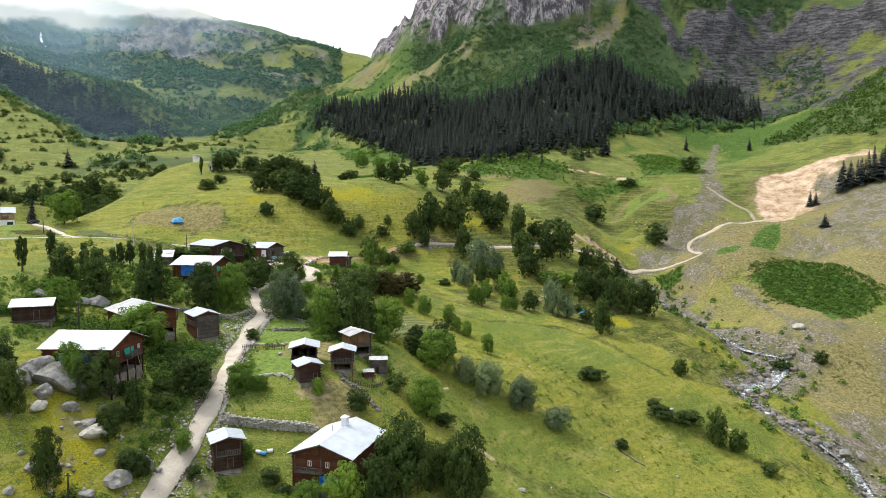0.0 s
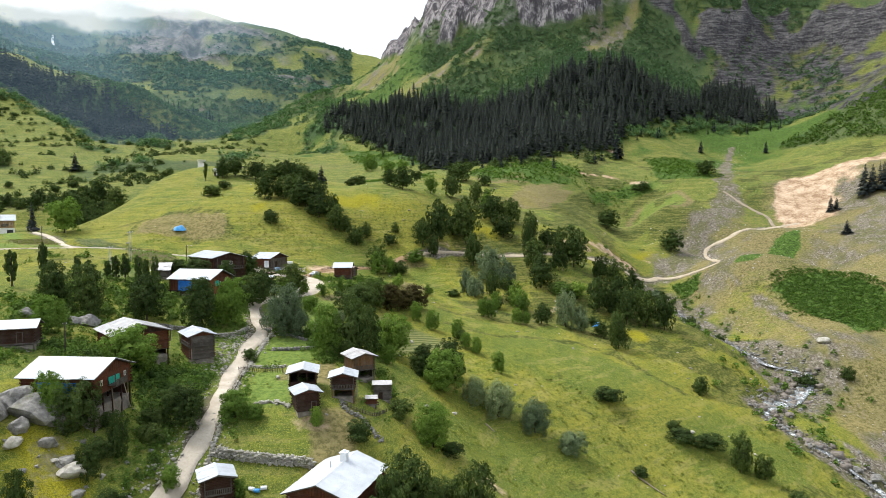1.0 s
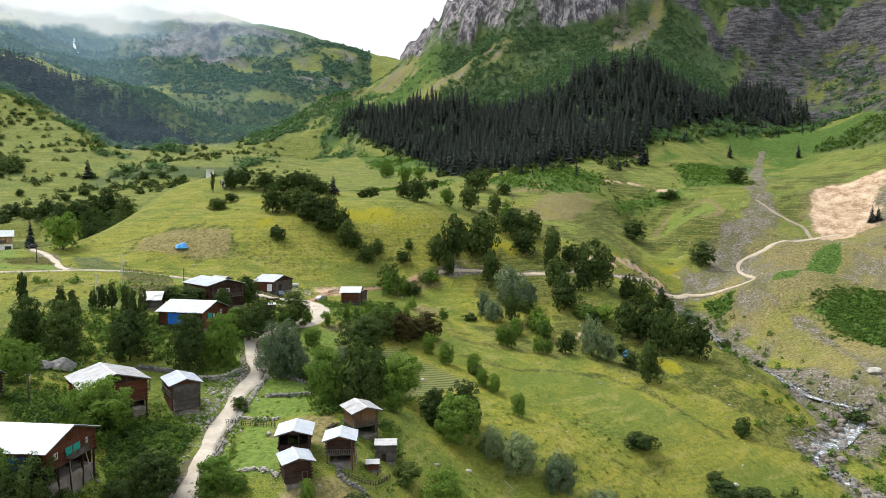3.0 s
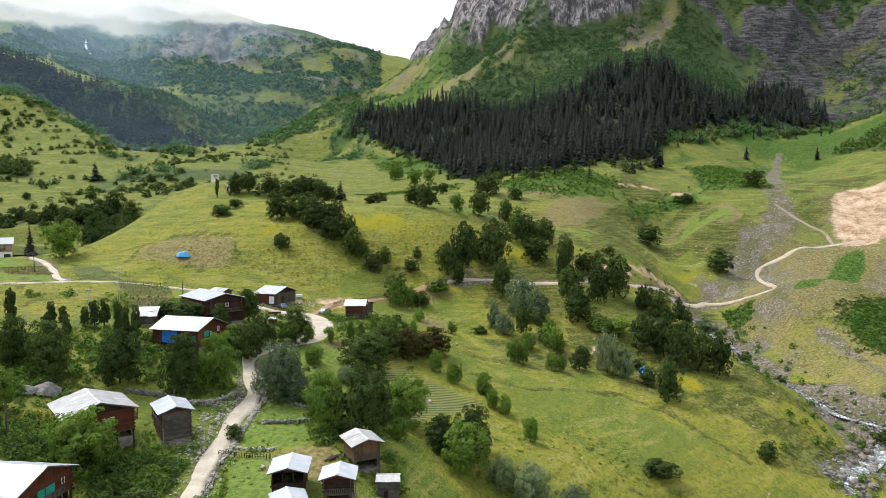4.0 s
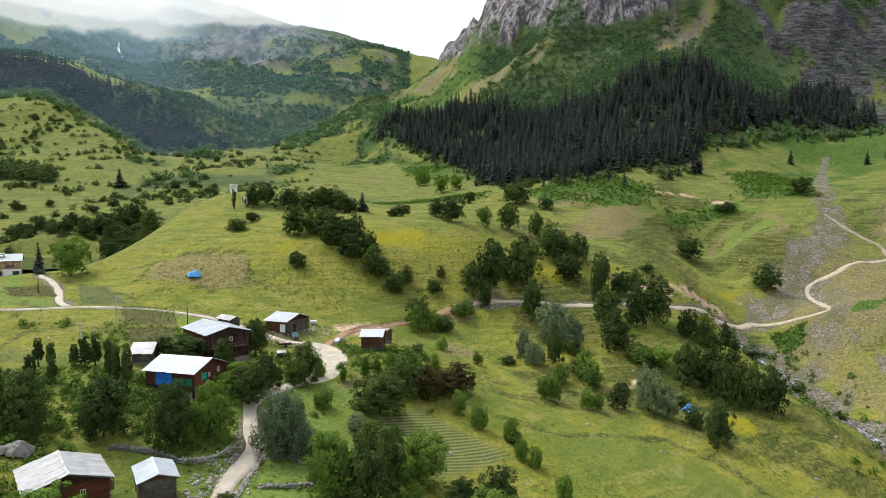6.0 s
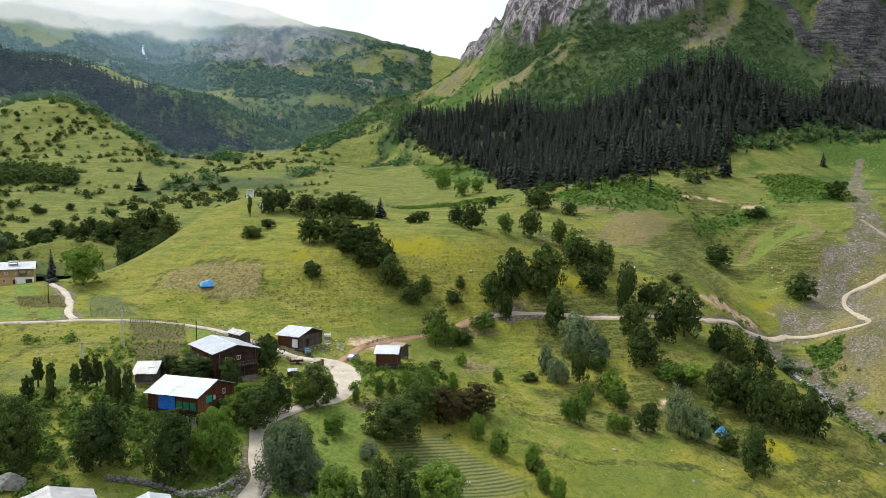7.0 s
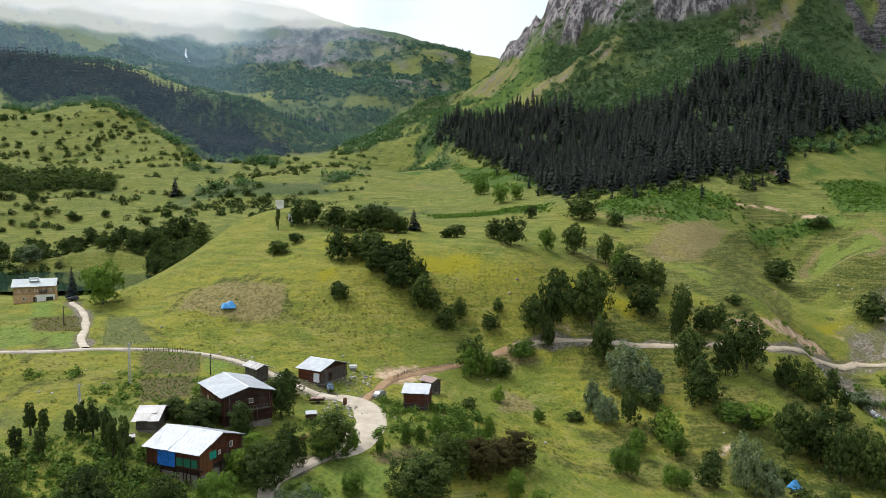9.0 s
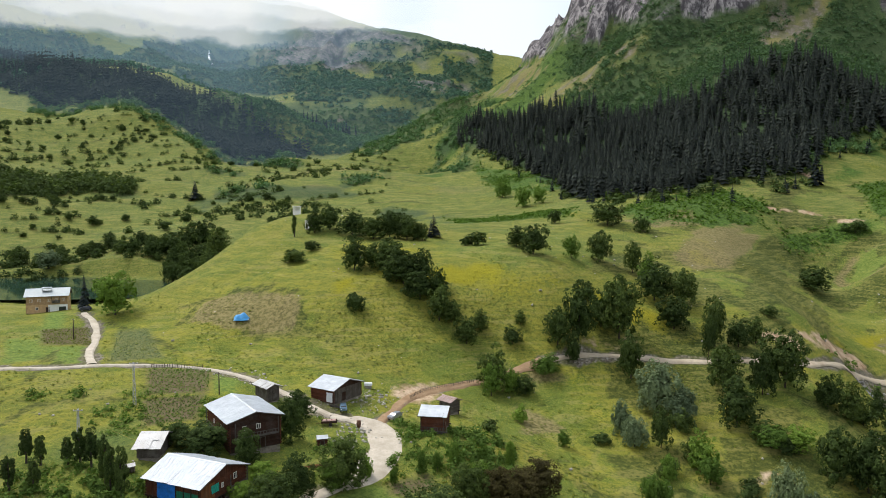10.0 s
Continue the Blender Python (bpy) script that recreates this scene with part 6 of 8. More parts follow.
def cloud_bank(r, a0, a1, low, high, haze, seed, z0=60, z1=1500, top=0):
    """An upright glowing sheet of cloud and haze round the origin; r: its distance, or bearings with distances."""
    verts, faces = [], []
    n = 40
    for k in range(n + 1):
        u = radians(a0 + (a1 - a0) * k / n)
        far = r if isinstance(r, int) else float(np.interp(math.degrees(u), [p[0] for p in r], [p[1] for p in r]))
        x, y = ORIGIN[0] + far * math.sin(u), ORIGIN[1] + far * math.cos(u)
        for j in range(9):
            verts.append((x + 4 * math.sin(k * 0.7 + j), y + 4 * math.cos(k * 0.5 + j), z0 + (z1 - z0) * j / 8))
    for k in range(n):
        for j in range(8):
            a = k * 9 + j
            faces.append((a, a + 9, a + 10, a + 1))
    me = from_arrays("cloud_bank", verts, faces, cloud_haze_material("cloud", low, high, haze, seed))
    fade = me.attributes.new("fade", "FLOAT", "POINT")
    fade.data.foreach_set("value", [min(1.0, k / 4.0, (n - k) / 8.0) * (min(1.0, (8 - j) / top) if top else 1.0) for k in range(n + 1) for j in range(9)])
    tagged(new("cloud_bank", me), "glowing sheet of white cloud and painted blue haze before the far mountains", "cloud", kind="structure").visible_shadow = False


# no cloud in this first sheet, only a faint blue glow added as haze
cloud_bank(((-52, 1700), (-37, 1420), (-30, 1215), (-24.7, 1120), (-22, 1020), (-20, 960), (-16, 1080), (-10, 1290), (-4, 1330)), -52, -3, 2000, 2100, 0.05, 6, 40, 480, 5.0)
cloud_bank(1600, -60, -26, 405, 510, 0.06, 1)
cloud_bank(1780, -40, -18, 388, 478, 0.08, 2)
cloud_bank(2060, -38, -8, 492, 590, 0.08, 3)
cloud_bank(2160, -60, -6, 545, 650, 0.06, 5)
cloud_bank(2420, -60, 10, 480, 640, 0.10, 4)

# ---- buildings ----
def box_mesh(name, lo, hi, mat, jog=0.0, rng=None, bevel=0.0):
    """A box from corner lo to corner hi, with its edges taken off where bevel is given."""
    bm = bmesh.new()
    bmesh.ops.create_cube(bm, size=1.0)
    lo, hi = Vector(lo), Vector(hi)
    for v in bm.verts:
        v.co = Vector([lo[k] + (v.co[k] + 0.5) * (hi[k] - lo[k]) for k in range(3)])
        if jog and rng is not None:
            v.co += Vector(rng.uniform(-jog, jog, 3))
    if bevel:
        bmesh.ops.bevel(bm, geom=bm.edges[:], offset=bevel, segments=1, affect="EDGES")
    bmesh.ops.recalc_face_normals(bm, faces=bm.faces[:])
    me = bpy.data.meshes.new(name)
    bm.to_mesh(me)
    bm.free()
    me.materials.append(mat)
    return me


def joined_boxes(name, boxes, mat, rng=None, jog=0.0):
    """Many boxes in one mesh: one part made of small pieces."""
    verts, faces = [], []
    for lo, hi in boxes:
        b = len(verts)
        for i in range(8):
            c = [hi[k] if i >> k & 1 else lo[k] for k in range(3)]
            if jog:
                c = [v + rng.uniform(-jog, jog) for v in c]
            verts.append(c)
        faces += [tuple(b + k for k in f) for f in ((0, 2, 3, 1), (4, 5, 7, 6), (0, 1, 5, 4), (2, 6, 7, 3), (0, 4, 6, 2), (1, 3, 7, 5))]
    return from_arrays(name, verts, faces, mat, False)


class Frame:
    """One side of a building: u runs along the wall, out away from it, z up."""

    def __init__(self, side, half_long, half_wide):
        self.o, self.u, self.n, self.half = {
            "F": ((half_long, 0), (0, 1), (1, 0), half_wide), "B": ((-half_long, 0), (0, -1), (-1, 0), half_wide),
            "L": ((0, -half_wide), (1, 0), (0, -1), half_long), "R": ((0, half_wide), (-1, 0), (0, 1), half_long)}[side]

    def at(self, u, out, z):
        return (self.o[0] + self.u[0] * u + self.n[0] * out, self.o[1] + self.u[1] * u + self.n[1] * out, z)

    def box(self, u0, u1, out0, out1, z0, z1):
        a, b = self.at(u0, out0, z0), self.at(u1, out1, z1)
        return tuple(min(p, q) for p, q in zip(a, b)), tuple(max(p, q) for p, q in zip(a, b))


def wall_mesh(rng, fr, z0, z1, mat, kind, thick=0.16):
    """A wall of stacked logs, of upright boards, or plain plaster."""
    h = fr.half
    if kind == "plaster":
        return box_mesh("wall", *fr.box(-h, h, -0.25, 0, z0, z1), mat)
    boxes = []
    if kind == "logs":
        n = max(3, int((z1 - z0) / 0.27))
        s = (z1 - z0) / n
        for k in range(n):
            j = rng.uniform(-0.03, 0.03)
            e = 0.22 * (k % 2) + rng.uniform(0, 0.08)
            boxes.append(fr.box(-h - e, h + e, -thick, j, z0 + k * s, z0 + (k + 1) * s - 0.035))
        boxes.append(fr.box(-h, h, -thick, -0.05, z0, z1))
    else:
        n = max(4, int(2 * h / 0.24))
        s = 2 * h / n
        for k in range(n):
            j = rng.uniform(-0.03, 0.02)
            drop = rng.uniform(-0.12, 0.05) if kind == "ragged" else 0
            boxes.append(fr.box(-h + k * s, -h + (k + 1) * s - 0.03, -thick * 0.5, j, z0 + drop, z1))
        boxes.append(fr.box(-h, h, -thick, -0.06, z0, z1))
    return joined_boxes("wall", boxes, mat)


def gable_mesh(rng, fr, z, rise, mat, upright=True):
    """The triangle under a roof's end, boarded."""
    h = fr.half
    verts, faces = [], []
    n = max(6, int(2 * h / 0.26))
    for k in range(n):
        u0, u1 = -h + 2 * h * k / n, -h + 2 * h * (k + 1) / n - 0.03
        j = rng.uniform(-0.02, 0.02)
        t0, t1 = z + rise * (1 - abs(u0) / h), z + rise * (1 - abs(u1) / h)
        b = len(verts)
        verts += [fr.at(u0, j, z), fr.at(u1, j, z), fr.at(u1, j, t1 + 0.02), fr.at(u0, j, t0 + 0.02)]
        verts += [fr.at(u0, -0.1, z), fr.at(u1, -0.1, z), fr.at(u1, -0.1, t1 + 0.02), fr.at(u0, -0.1, t0 + 0.02)]
        faces += [tuple(b + i for i in f) for f in ((0, 1, 2, 3), (5, 4, 7, 6), (1, 5, 6, 2), (4, 0, 3, 7), (3, 2, 6, 7))]
    return from_arrays("gable", verts, faces, mat, False)


def sheet_mesh(wide, long, mat):
    """One roofing sheet with four pressed ribs; x across, y down the slope from 0."""
    xs, zs = [], []
    for k in range(4):
        x = wide * (k + 0.5) / 4 - wide / 2
        xs += [x - wide * 0.07, x - wide * 0.03, x + wide * 0.03, x + wide * 0.07]
        zs += [0, 0.045, 0.045, 0]
    xs, zs = [-wide / 2] + xs + [wide / 2], [0] + zs + [0]
    verts = [(x, 0, z) for x, z in zip(xs, zs)] + [(x, -long, z) for x, z in zip(xs, zs)]
    n = len(xs)
    faces = [(k, k + n, k + n + 1, k + 1) for k in range(n - 1)]
    b = len(verts)
    verts += [(-wide / 2, -long, -0.04), (wide / 2, -long, -0.04), (-wide / 2, 0, -0.04), (wide / 2, 0, -0.04)]
    faces += [(n, b, b + 1, 2 * n - 1), (0, b + 2, b, n), (n - 1, 2 * n - 1, b + 1, b + 3)]
    return from_arrays("roof_sheet", verts, faces, mat, False)


def add_window(parent, fr, u, z, wide=0.8, tall=0.9, frame_mat=None):
    frame_mat = frame_mat or FRAME_WHITE
    boxes = [fr.box(u - wide / 2, u + wide / 2, 0, 0.09, z, z + 0.1), fr.box(u - wide / 2, u + wide / 2, 0, 0.09, z + tall - 0.1, z + tall)]
    boxes += [fr.box(u + k * wide / 2 - 0.05, u + k * wide / 2 + 0.05, 0, 0.085, z + 0.1, z + tall - 0.1) for k in (-0.9, 0, 0.9)]
    w = part("window", joined_boxes("window", boxes, frame_mat), parent, "small painted wooden window frame")
    part("pane", box_mesh("pane", *fr.box(u - wide * 0.45, u + wide * 0.45, 0.01, 0.04, z + 0.08, z + tall - 0.08), PANE), w)


def add_door(parent, fr, u, z, wide=1.0, tall=1.9, mat=None):
    d = part("door", joined_boxes("door", [fr.box(u - wide / 2 + wide * k / 5, u - wide / 2 + wide * (k + 1) / 5 - 0.02, -0.02, 0.06, z, z + tall) for k in range(5)], mat or WOOD_DARK), parent)
    part("door_frame", joined_boxes("door_frame", [fr.box(u - wide / 2 - 0.12, u - wide / 2, 0, 0.1, z, z + tall + 0.12), fr.box(u + wide / 2, u + wide / 2 + 0.12, 0, 0.1, z, z + tall + 0.12), fr.box(u - wide / 2, u + wide / 2, 0, 0.1, z + tall, z + tall + 0.12)], WOOD_GREY), d)


def cloth_mesh(rng, fr, u0, u1, z0, z1, mat, out=0.12, sag=0.12, name="tarpaulin"):
    """A hung sheet with folds, thick enough to have an edge."""
    nu, nz = 14, 7
    verts, faces = [], []
    ph = rng.uniform(0, 6)
    for side in (0.0, -0.05):
        for i in range(nu + 1):
            for j in range(nz + 1):
                a, b = i / nu, j / nz
                o = out + side + sag * (0.5 + 0.5 * math.sin(ph + 9 * a + 2.5 * b)) * (1 - 0.6 * b) + 0.05 * math.sin(23 * a + 7 * b)
                verts.append(fr.at(u0 + a * (u1 - u0), o, z0 + b * (z1 - z0) - 0.25 * (1 - b) * math.sin(math.pi * a) * sag * 3))
    m = (nu + 1) * (nz + 1)
    for i in range(nu):
        for j in range(nz):
            a = i * (nz + 1) + j
            f = (a, a + nz + 1, a + nz + 2, a + 1)
            faces += [f, tuple(m + k for k in f[::-1])]
    return from_arrays(name, verts, faces, mat)


def farm_building(name, label, x, y, turn, L, W, h, rise, walls, gables, roof, kind="logs", stilts=0.0, under=None, over=0.7, windows=(), doors=(),
                  balconies=(), hung=(), braces=(), sheet=1.05, seed=1, category="barn", stone=None, raise_floor=0.0, open_front=False, snagged=0.0):
    """A gabled mountain building whose ridge runs along its own x: each wall, gable, roof sheet, post and opening is a part."""
    rng = np.random.default_rng(seed)
    base = ground(x, y)
    c, s = math.cos(radians(turn)), math.sin(radians(turn))
    hl, hw = L / 2 - over, W / 2 - over
    lows = [ground(x + c * a - s * b, y + s * a + c * b) - base for a in (-hl, hl) for b in (-hw, hw)]
    low = min(min(lows), 0) - 0.4
    ob = tagged(new(name), label, category)
    ob.matrix_basis = pose(x, y, base, 0, 0, turn)
    floor_z = stilts + raise_floor
    plinth_top = floor_z if stone else min(floor_z, 0.25)
    part("footing", plinth_mesh(rng, hl - 0.15, hw - 0.15, low, plinth_top), ob, "rough dry-stone footing")
    sides = {k: Frame(k, hl, hw) for k in "FBLR"}
    for k, fr in sides.items():
        mat = walls.get(k, walls["all"]) if isinstance(walls, dict) else walls
        how = kind.get(k, kind["all"]) if isinstance(kind, dict) else kind
        if open_front and k == "F":
            tagged(part("wall", wall_mesh(rng, fr, floor_z, floor_z + 0.9, mat, how), ob), kind="stuff")
            for u in (-fr.half + 0.1, -fr.half / 3, fr.half / 3, fr.half - 0.1):
                part("post", box_mesh("post", *fr.box(u - 0.09, u + 0.09, -0.12, 0.06, floor_z + 0.9, h), mat), ob)
            continue
        tagged(part("wall", wall_mesh(rng, fr, floor_z, h, mat, how), ob), kind="stuff")
    for k in "FB":
        tagged(part("gable", gable_mesh(rng, sides[k], h, rise * (1 - over / (W / 2)), gables), ob), kind="stuff")
    part("floor", box_mesh("floor", (-hl + 0.05, -hw + 0.05, floor_z - 0.15), (hl - 0.05, hw - 0.05, floor_z + 0.02), WOOD_GREY), ob)
    if stilts:
        for a in np.linspace(-hl + 0.15, hl - 0.15, max(2, int(2 * hl / 2.6) + 1)):
            for b in np.linspace(-hw + 0.15, hw - 0.15, max(2, int(2 * hw / 2.6) + 1)):
                g = ground(x + c * a - s * b, y + s * a + c * b) - base
                part("post", box_mesh("post", (a - 0.13, b - 0.13, g - 0.4), (a + 0.13, b + 0.13, floor_z), under or WOOD_GREY), ob)
        for sg in (-1, 1):
            part("beam", box_mesh("beam", (-hl - 0.5, sg * (hw - 0.15) - 0.14, floor_z - 0.3), (hl + 0.5, sg * (hw - 0.15) + 0.14, floor_z - 0.02), under or WOOD_GREY), ob)
        if under:
            tagged(part("lower_wall", wall_mesh(rng, Frame("B", hl - 0.4, hw - 0.4), low, floor_z, under, "boards"), ob), kind="stuff")
            tagged(part("lower_wall", wall_mesh(rng, Frame("L", hl - 0.4, hw - 0.4), low, floor_z, under, "boards"), ob), kind="stuff")
            tagged(part("lower_wall", wall_mesh(rng, Frame("R", hl - 0.4, hw - 0.4), low, floor_z, under, "boards"), ob), kind="stuff")
    # roof: boarded underside, sheets on top, a cap along the ridge
    slope = math.hypot(W / 2, rise)
    pitch = math.atan2(rise, W / 2)
    verts, faces = [], []
    for z in (0.0, -0.1):
        verts += [(-L / 2, -W / 2, h + z), (L / 2, -W / 2, h + z), (L / 2, 0, h + rise + z), (-L / 2, 0, h + rise + z), (-L / 2, W / 2, h + z), (L / 2, W / 2, h + z)]
    faces = [(0, 1, 2, 3), (3, 2, 5, 4), (7, 6, 9, 8), (8, 9, 10, 11), (0, 6, 7, 1), (4, 5, 11, 10), (1, 7, 8, 2), (2, 8, 11, 5), (6, 0, 3, 9), (9, 3, 4, 10)]
    top = part("roof", from_arrays("roof", verts, faces, WOOD_GREY, False), ob, "boarded roof covered with metal sheets")
    n = max(3, round(L / sheet))
    wide = L / n
    rows = 1 if slope < 4.6 else 2
    long = slope / rows
    me = sheet_mesh(wide * 1.03, long * (1.0 if rows == 1 else 1.04), roof)
    for sg in (-1, 1):
        for r in range(rows):
            for k in range(n):
                lift = 0.05 + 0.02 * (rows - 1 - r) + rng.uniform(0, 0.02) + (rng.uniform(0, 0.12) if rng.uniform() < snagged else 0)
                u = -L / 2 + (k + 0.5) * wide + rng.uniform(-0.015, 0.015)
                sh = part("roof_sheet", me, top)
                down = long * r - (0.05 if r else 0) + rng.uniform(-0.04, 0.06)
                m = Matrix.Translation((u, 0, h + rise)) @ Matrix.Rotation(0 if sg < 0 else math.pi, 4, "Z") @ Matrix.Rotation(pitch + rng.uniform(-0.006, 0.006), 4, "X") @ Matrix.Translation((0, -down, lift)) @ Matrix.Rotation(rng.uniform(-0.012, 0.012) * (1 + 3 * snagged), 4, "Z")
                sh.matrix_basis = m
    part("ridge_cap", from_arrays("ridge_cap", [(-L / 2, -0.25, h + rise - 0.25 * rise / (W / 2) + 0.13), (L / 2, -0.25, h + rise - 0.25 * rise / (W / 2) + 0.13), (L / 2, 0, h + rise + 0.16), (-L / 2, 0, h + rise + 0.16),
         (-L / 2, 0.25, h + rise - 0.25 * rise / (W / 2) + 0.13), (L / 2, 0.25, h + rise - 0.25 * rise / (W / 2) + 0.13)], [(0, 1, 2, 3), (3, 2, 5, 4)], roof, False), top)
    for e in (-1, 1):
        for sg in (-1, 1):
            vb = [(e * (L / 2 + 0.02) + d, sg * w_, z_ + q) for d in (0, -0.06 * e) for w_, z_ in ((W / 2, h), (0, h + rise)) for q in (-0.16, 0.05)]
            part("bargeboard", from_arrays("bargeboard", vb, [(0, 1, 3, 2), (4, 6, 7, 5), (0, 4, 5, 1), (2, 3, 7, 6), (0, 2, 6, 4), (1, 5, 7, 3)], WOOD_GREY, False), top)
    for k, u, z, *size in windows:
        add_window(ob, sides[k], u, z, *size)
    for k, u, z, *size in doors:
        add_door(ob, sides[k], u, z, *size)
    for k, u0, u1, z, deep in balconies:
        fr = sides[k]
        bal = part("balcony", joined_boxes("balcony", [fr.box(u0, u1, 0.0, deep, z - 0.14, z)] + [fr.box(u0 + (u1 - u0) * i / 14, u0 + (u1 - u0) * i / 14 + 0.14, deep - 0.06, deep, z, z + 0.85) for i in range(15)], WOOD_GREY, rng, 0.012), ob, "weathered plank balcony")
        part("rail", box_mesh("rail", *fr.box(u0 - 0.05, u1 + 0.18, deep - 0.1, deep + 0.03, z + 0.85, z + 0.95), WOOD_GREY), bal)
        for u in (u0, u1):
            part("post", box_mesh("post", *fr.box(u - 0.07, u + 0.07, deep - 0.12, deep + 0.02, z - 0.1, h), WOOD_GREY), bal)
    for k, u0, u1, z0, z1, mat, word in hung:
        part("sheet", cloth_mesh(rng, sides[k], u0, u1, z0, z1, mat), ob, word)
    for k, u, z0, z1, lean in braces:
        fr = sides[k]
        p0, p1 = np.array(fr.at(u, 0.1 + lean, z0)), np.array(fr.at(u, 0.15, z1))
        vb, fb = [], []
        tube(vb, fb, [p0, (p0 + p1) / 2, p1], [0.09, 0.085, 0.08], 6)
        part("brace", from_arrays("brace", vb, fb, WOOD_PALE), ob, "pale slanting timber prop")
    return ob


def plinth_mesh(rng, hl, hw, low, top):
    """A rough stone base, its faces pushed in and out as rubble is."""
    bm = bmesh.new()
    bmesh.ops.create_cube(bm, size=1.0)
    bmesh.ops.subdivide_edges(bm, edges=bm.edges[:], cuts=5, use_grid_fill=True)
    for v in bm.verts:
        v.co = Vector((v.co.x * 2 * hl, v.co.y * 2 * hw, low + (v.co.z + 0.5) * (top - low))) + Vector(rng.uniform(-0.13, 0.13, 3))
    me = bpy.data.meshes.new("footing")
    bm.to_mesh(me)
    bm.free()
    me.materials.append(STONE_BROWN)
    return me


near_house = farm_building("farmhouse", "red-brown timber farmhouse with a bright metal roof and chimney", -15.6, 77.1, -110, 16.5, 12.4, 6.0, 2.1, WOOD_RED, WOOD_RED, ROOF_WHITE, seed=3,
              windows=[("F", 1.2, 3.9, 0.7, 1.0), ("F", -2.2, 3.9, 0.7, 1.0)], doors=[("F", 3.4, 0.2)], balconies=[("F", -4.5, 0.5, 3.1, 1.2)], category="house", hung=[("F", -0.4, 3.0, 0.8, 2.4, TARP_BLUE, "crumpled dark blue tarpaulin")])
chimney = part("chimney", joined_boxes("chimney", [((-3.6, -0.7, 7.2), (-2.5, 0.4, 9.6)), ((-3.75, -0.85, 9.6), (-2.35, 0.55, 9.75)), ((-3.5, -0.5, 9.75), (-3.0, 0.0, 10.0))], PLASTIC_WHITE), near_house, "white sheet-metal chimney")
part("flue_pipe", from_arrays("flue_pipe", *(lambda v, f: (tube(v, f, [np.array((-0.6, -1.6, 7.2)), np.array((-0.6, -1.6, 8.8))], [0.1, 0.1], 8), (v, f))[1])([], []), IRON), near_house)
farm_building("hut", "dark log hut with a crooked bright metal roof", -36.3, 77.9, -69, 6.3, 6.3, 5.3, 0.8, WOOD_DARK, WOOD_DARK, ROOF_WHITE, seed=5, doors=[("F", 0.4, 0.3, 0.9, 1.7, WOOD_DARK)], balconies=[("F", -2.1, 2.1, 2.7, 0.35)], snagged=0.3, category="hut")
farm_building("barn", "large red-brown timber barn on posts with bright metal roof", -63.5, 88.2, -8, 14.6, 13.4, 5.8, 2.3, WOOD_RED, WOOD_RED, ROOF_WHITE, seed=7, stilts=2.6, under=WOOD_DARK,
              windows=[("F", -3.6, 3.9, 0.8, 1.0), ("F", 4.0, 4.0, 0.7, 0.9)], balconies=[("F", -1.6, 2.2, 3.5, 1.5)],
              hung=[("F", -1.5, 2.1, 3.7, 4.9, CLOTH_TEAL, "turquoise sheet hung over a balcony rail"), ("L", -3.5, 3.5, 2.6, 5.0, TARP_BLUE, "blue tarpaulin nailed over boards")],
              braces=[("F", 3.2, -1.8, 3.2, 1.3), ("F", -0.6, -2.0, 2.8, 0.5)], category="barn")
farm_building("hut", "low dark timber hut with a bright metal roof", -83.2, 105.3, 15, 8.5, 7.0, 3.8, 1.3, WOOD_DARK, WOOD_DARK, ROOF_WHITE, seed=9, stilts=0.8, doors=[("L", 1.0, 1.0)], category="hut")
farm_building("granary", "open-fronted dark timber granary with a bright metal roof", -25.2, 104.4, -85, 7.3, 6.7, 4.0, 0.9, WOOD_DARK, WOOD_DARK, ROOF_WHITE, seed=11, stilts=1.2, under=WOOD_DARK, open_front=True,
              hung=[("L", -2.0, 2.6, 0.2, 3.0, PLASTIC_WHITE, "white plastic sheet over the side wall")], category="granary")
farm_building("granary", "small dark brown timber granary with a bright metal roof", -23.6, 96.0, -69, 6.0, 5.7, 3.5, 0.8, WOOD_DARK, WOOD_RED, ROOF_WHITE, seed=13, doors=[("F", 1.1, 0.1, 0.8, 1.6, WOOD_DARK)], category="granary")
farm_building("granary", "tan boarded granary on posts with a bright metal roof", -14.3, 116.7, -64, 7.3, 6.5, 5.0, 1.0, WOOD_TAN, WOOD_TAN, ROOF_OLD, kind="ragged", seed=15, stilts=2.2, under=WOOD_GREY, snagged=0.2, balconies=[("F", -2.2, 2.2, 2.3, 0.5)], category="granary")
farm_building("granary", "brown two-storey granary with a plank balcony", -16.7, 102.8, -88, 6.1, 6.1, 4.3, 0.9, {"all": WOOD_RED, "F": WOOD_DARK}, WOOD_RED, ROOF_WHITE, seed=17, stilts=1.8, under=WOOD_TAN, balconies=[("F", -2.2, 2.2, 1.95, 0.7)],
              braces=[("R", -1.5, -0.3, 3.4, 0.5), ("R", 1.0, -0.3, 3.4, 0.4)], category="granary")
farm_building("log_shed", "grey log shed with a stained white roof", -8.9, 110.0, 2, 4.3, 3.9, 3.2, 0.4, WOOD_GREY, WOOD_GREY, ROOF_OLD, seed=19, doors=[("L", -0.3, 0.1, 0.8, 1.4, WOOD_DARK)], over=0.35, snagged=0.4, category="shed")
farm_building("coop", "tiny brown plank coop with a pale roof", -11.0, 103.5, 2, 2.6, 2.3, 1.5, 0.4, WOOD_RED, WOOD_RED, ROOF_OLD, seed=21, over=0.2, stilts=0.35, category="coop")
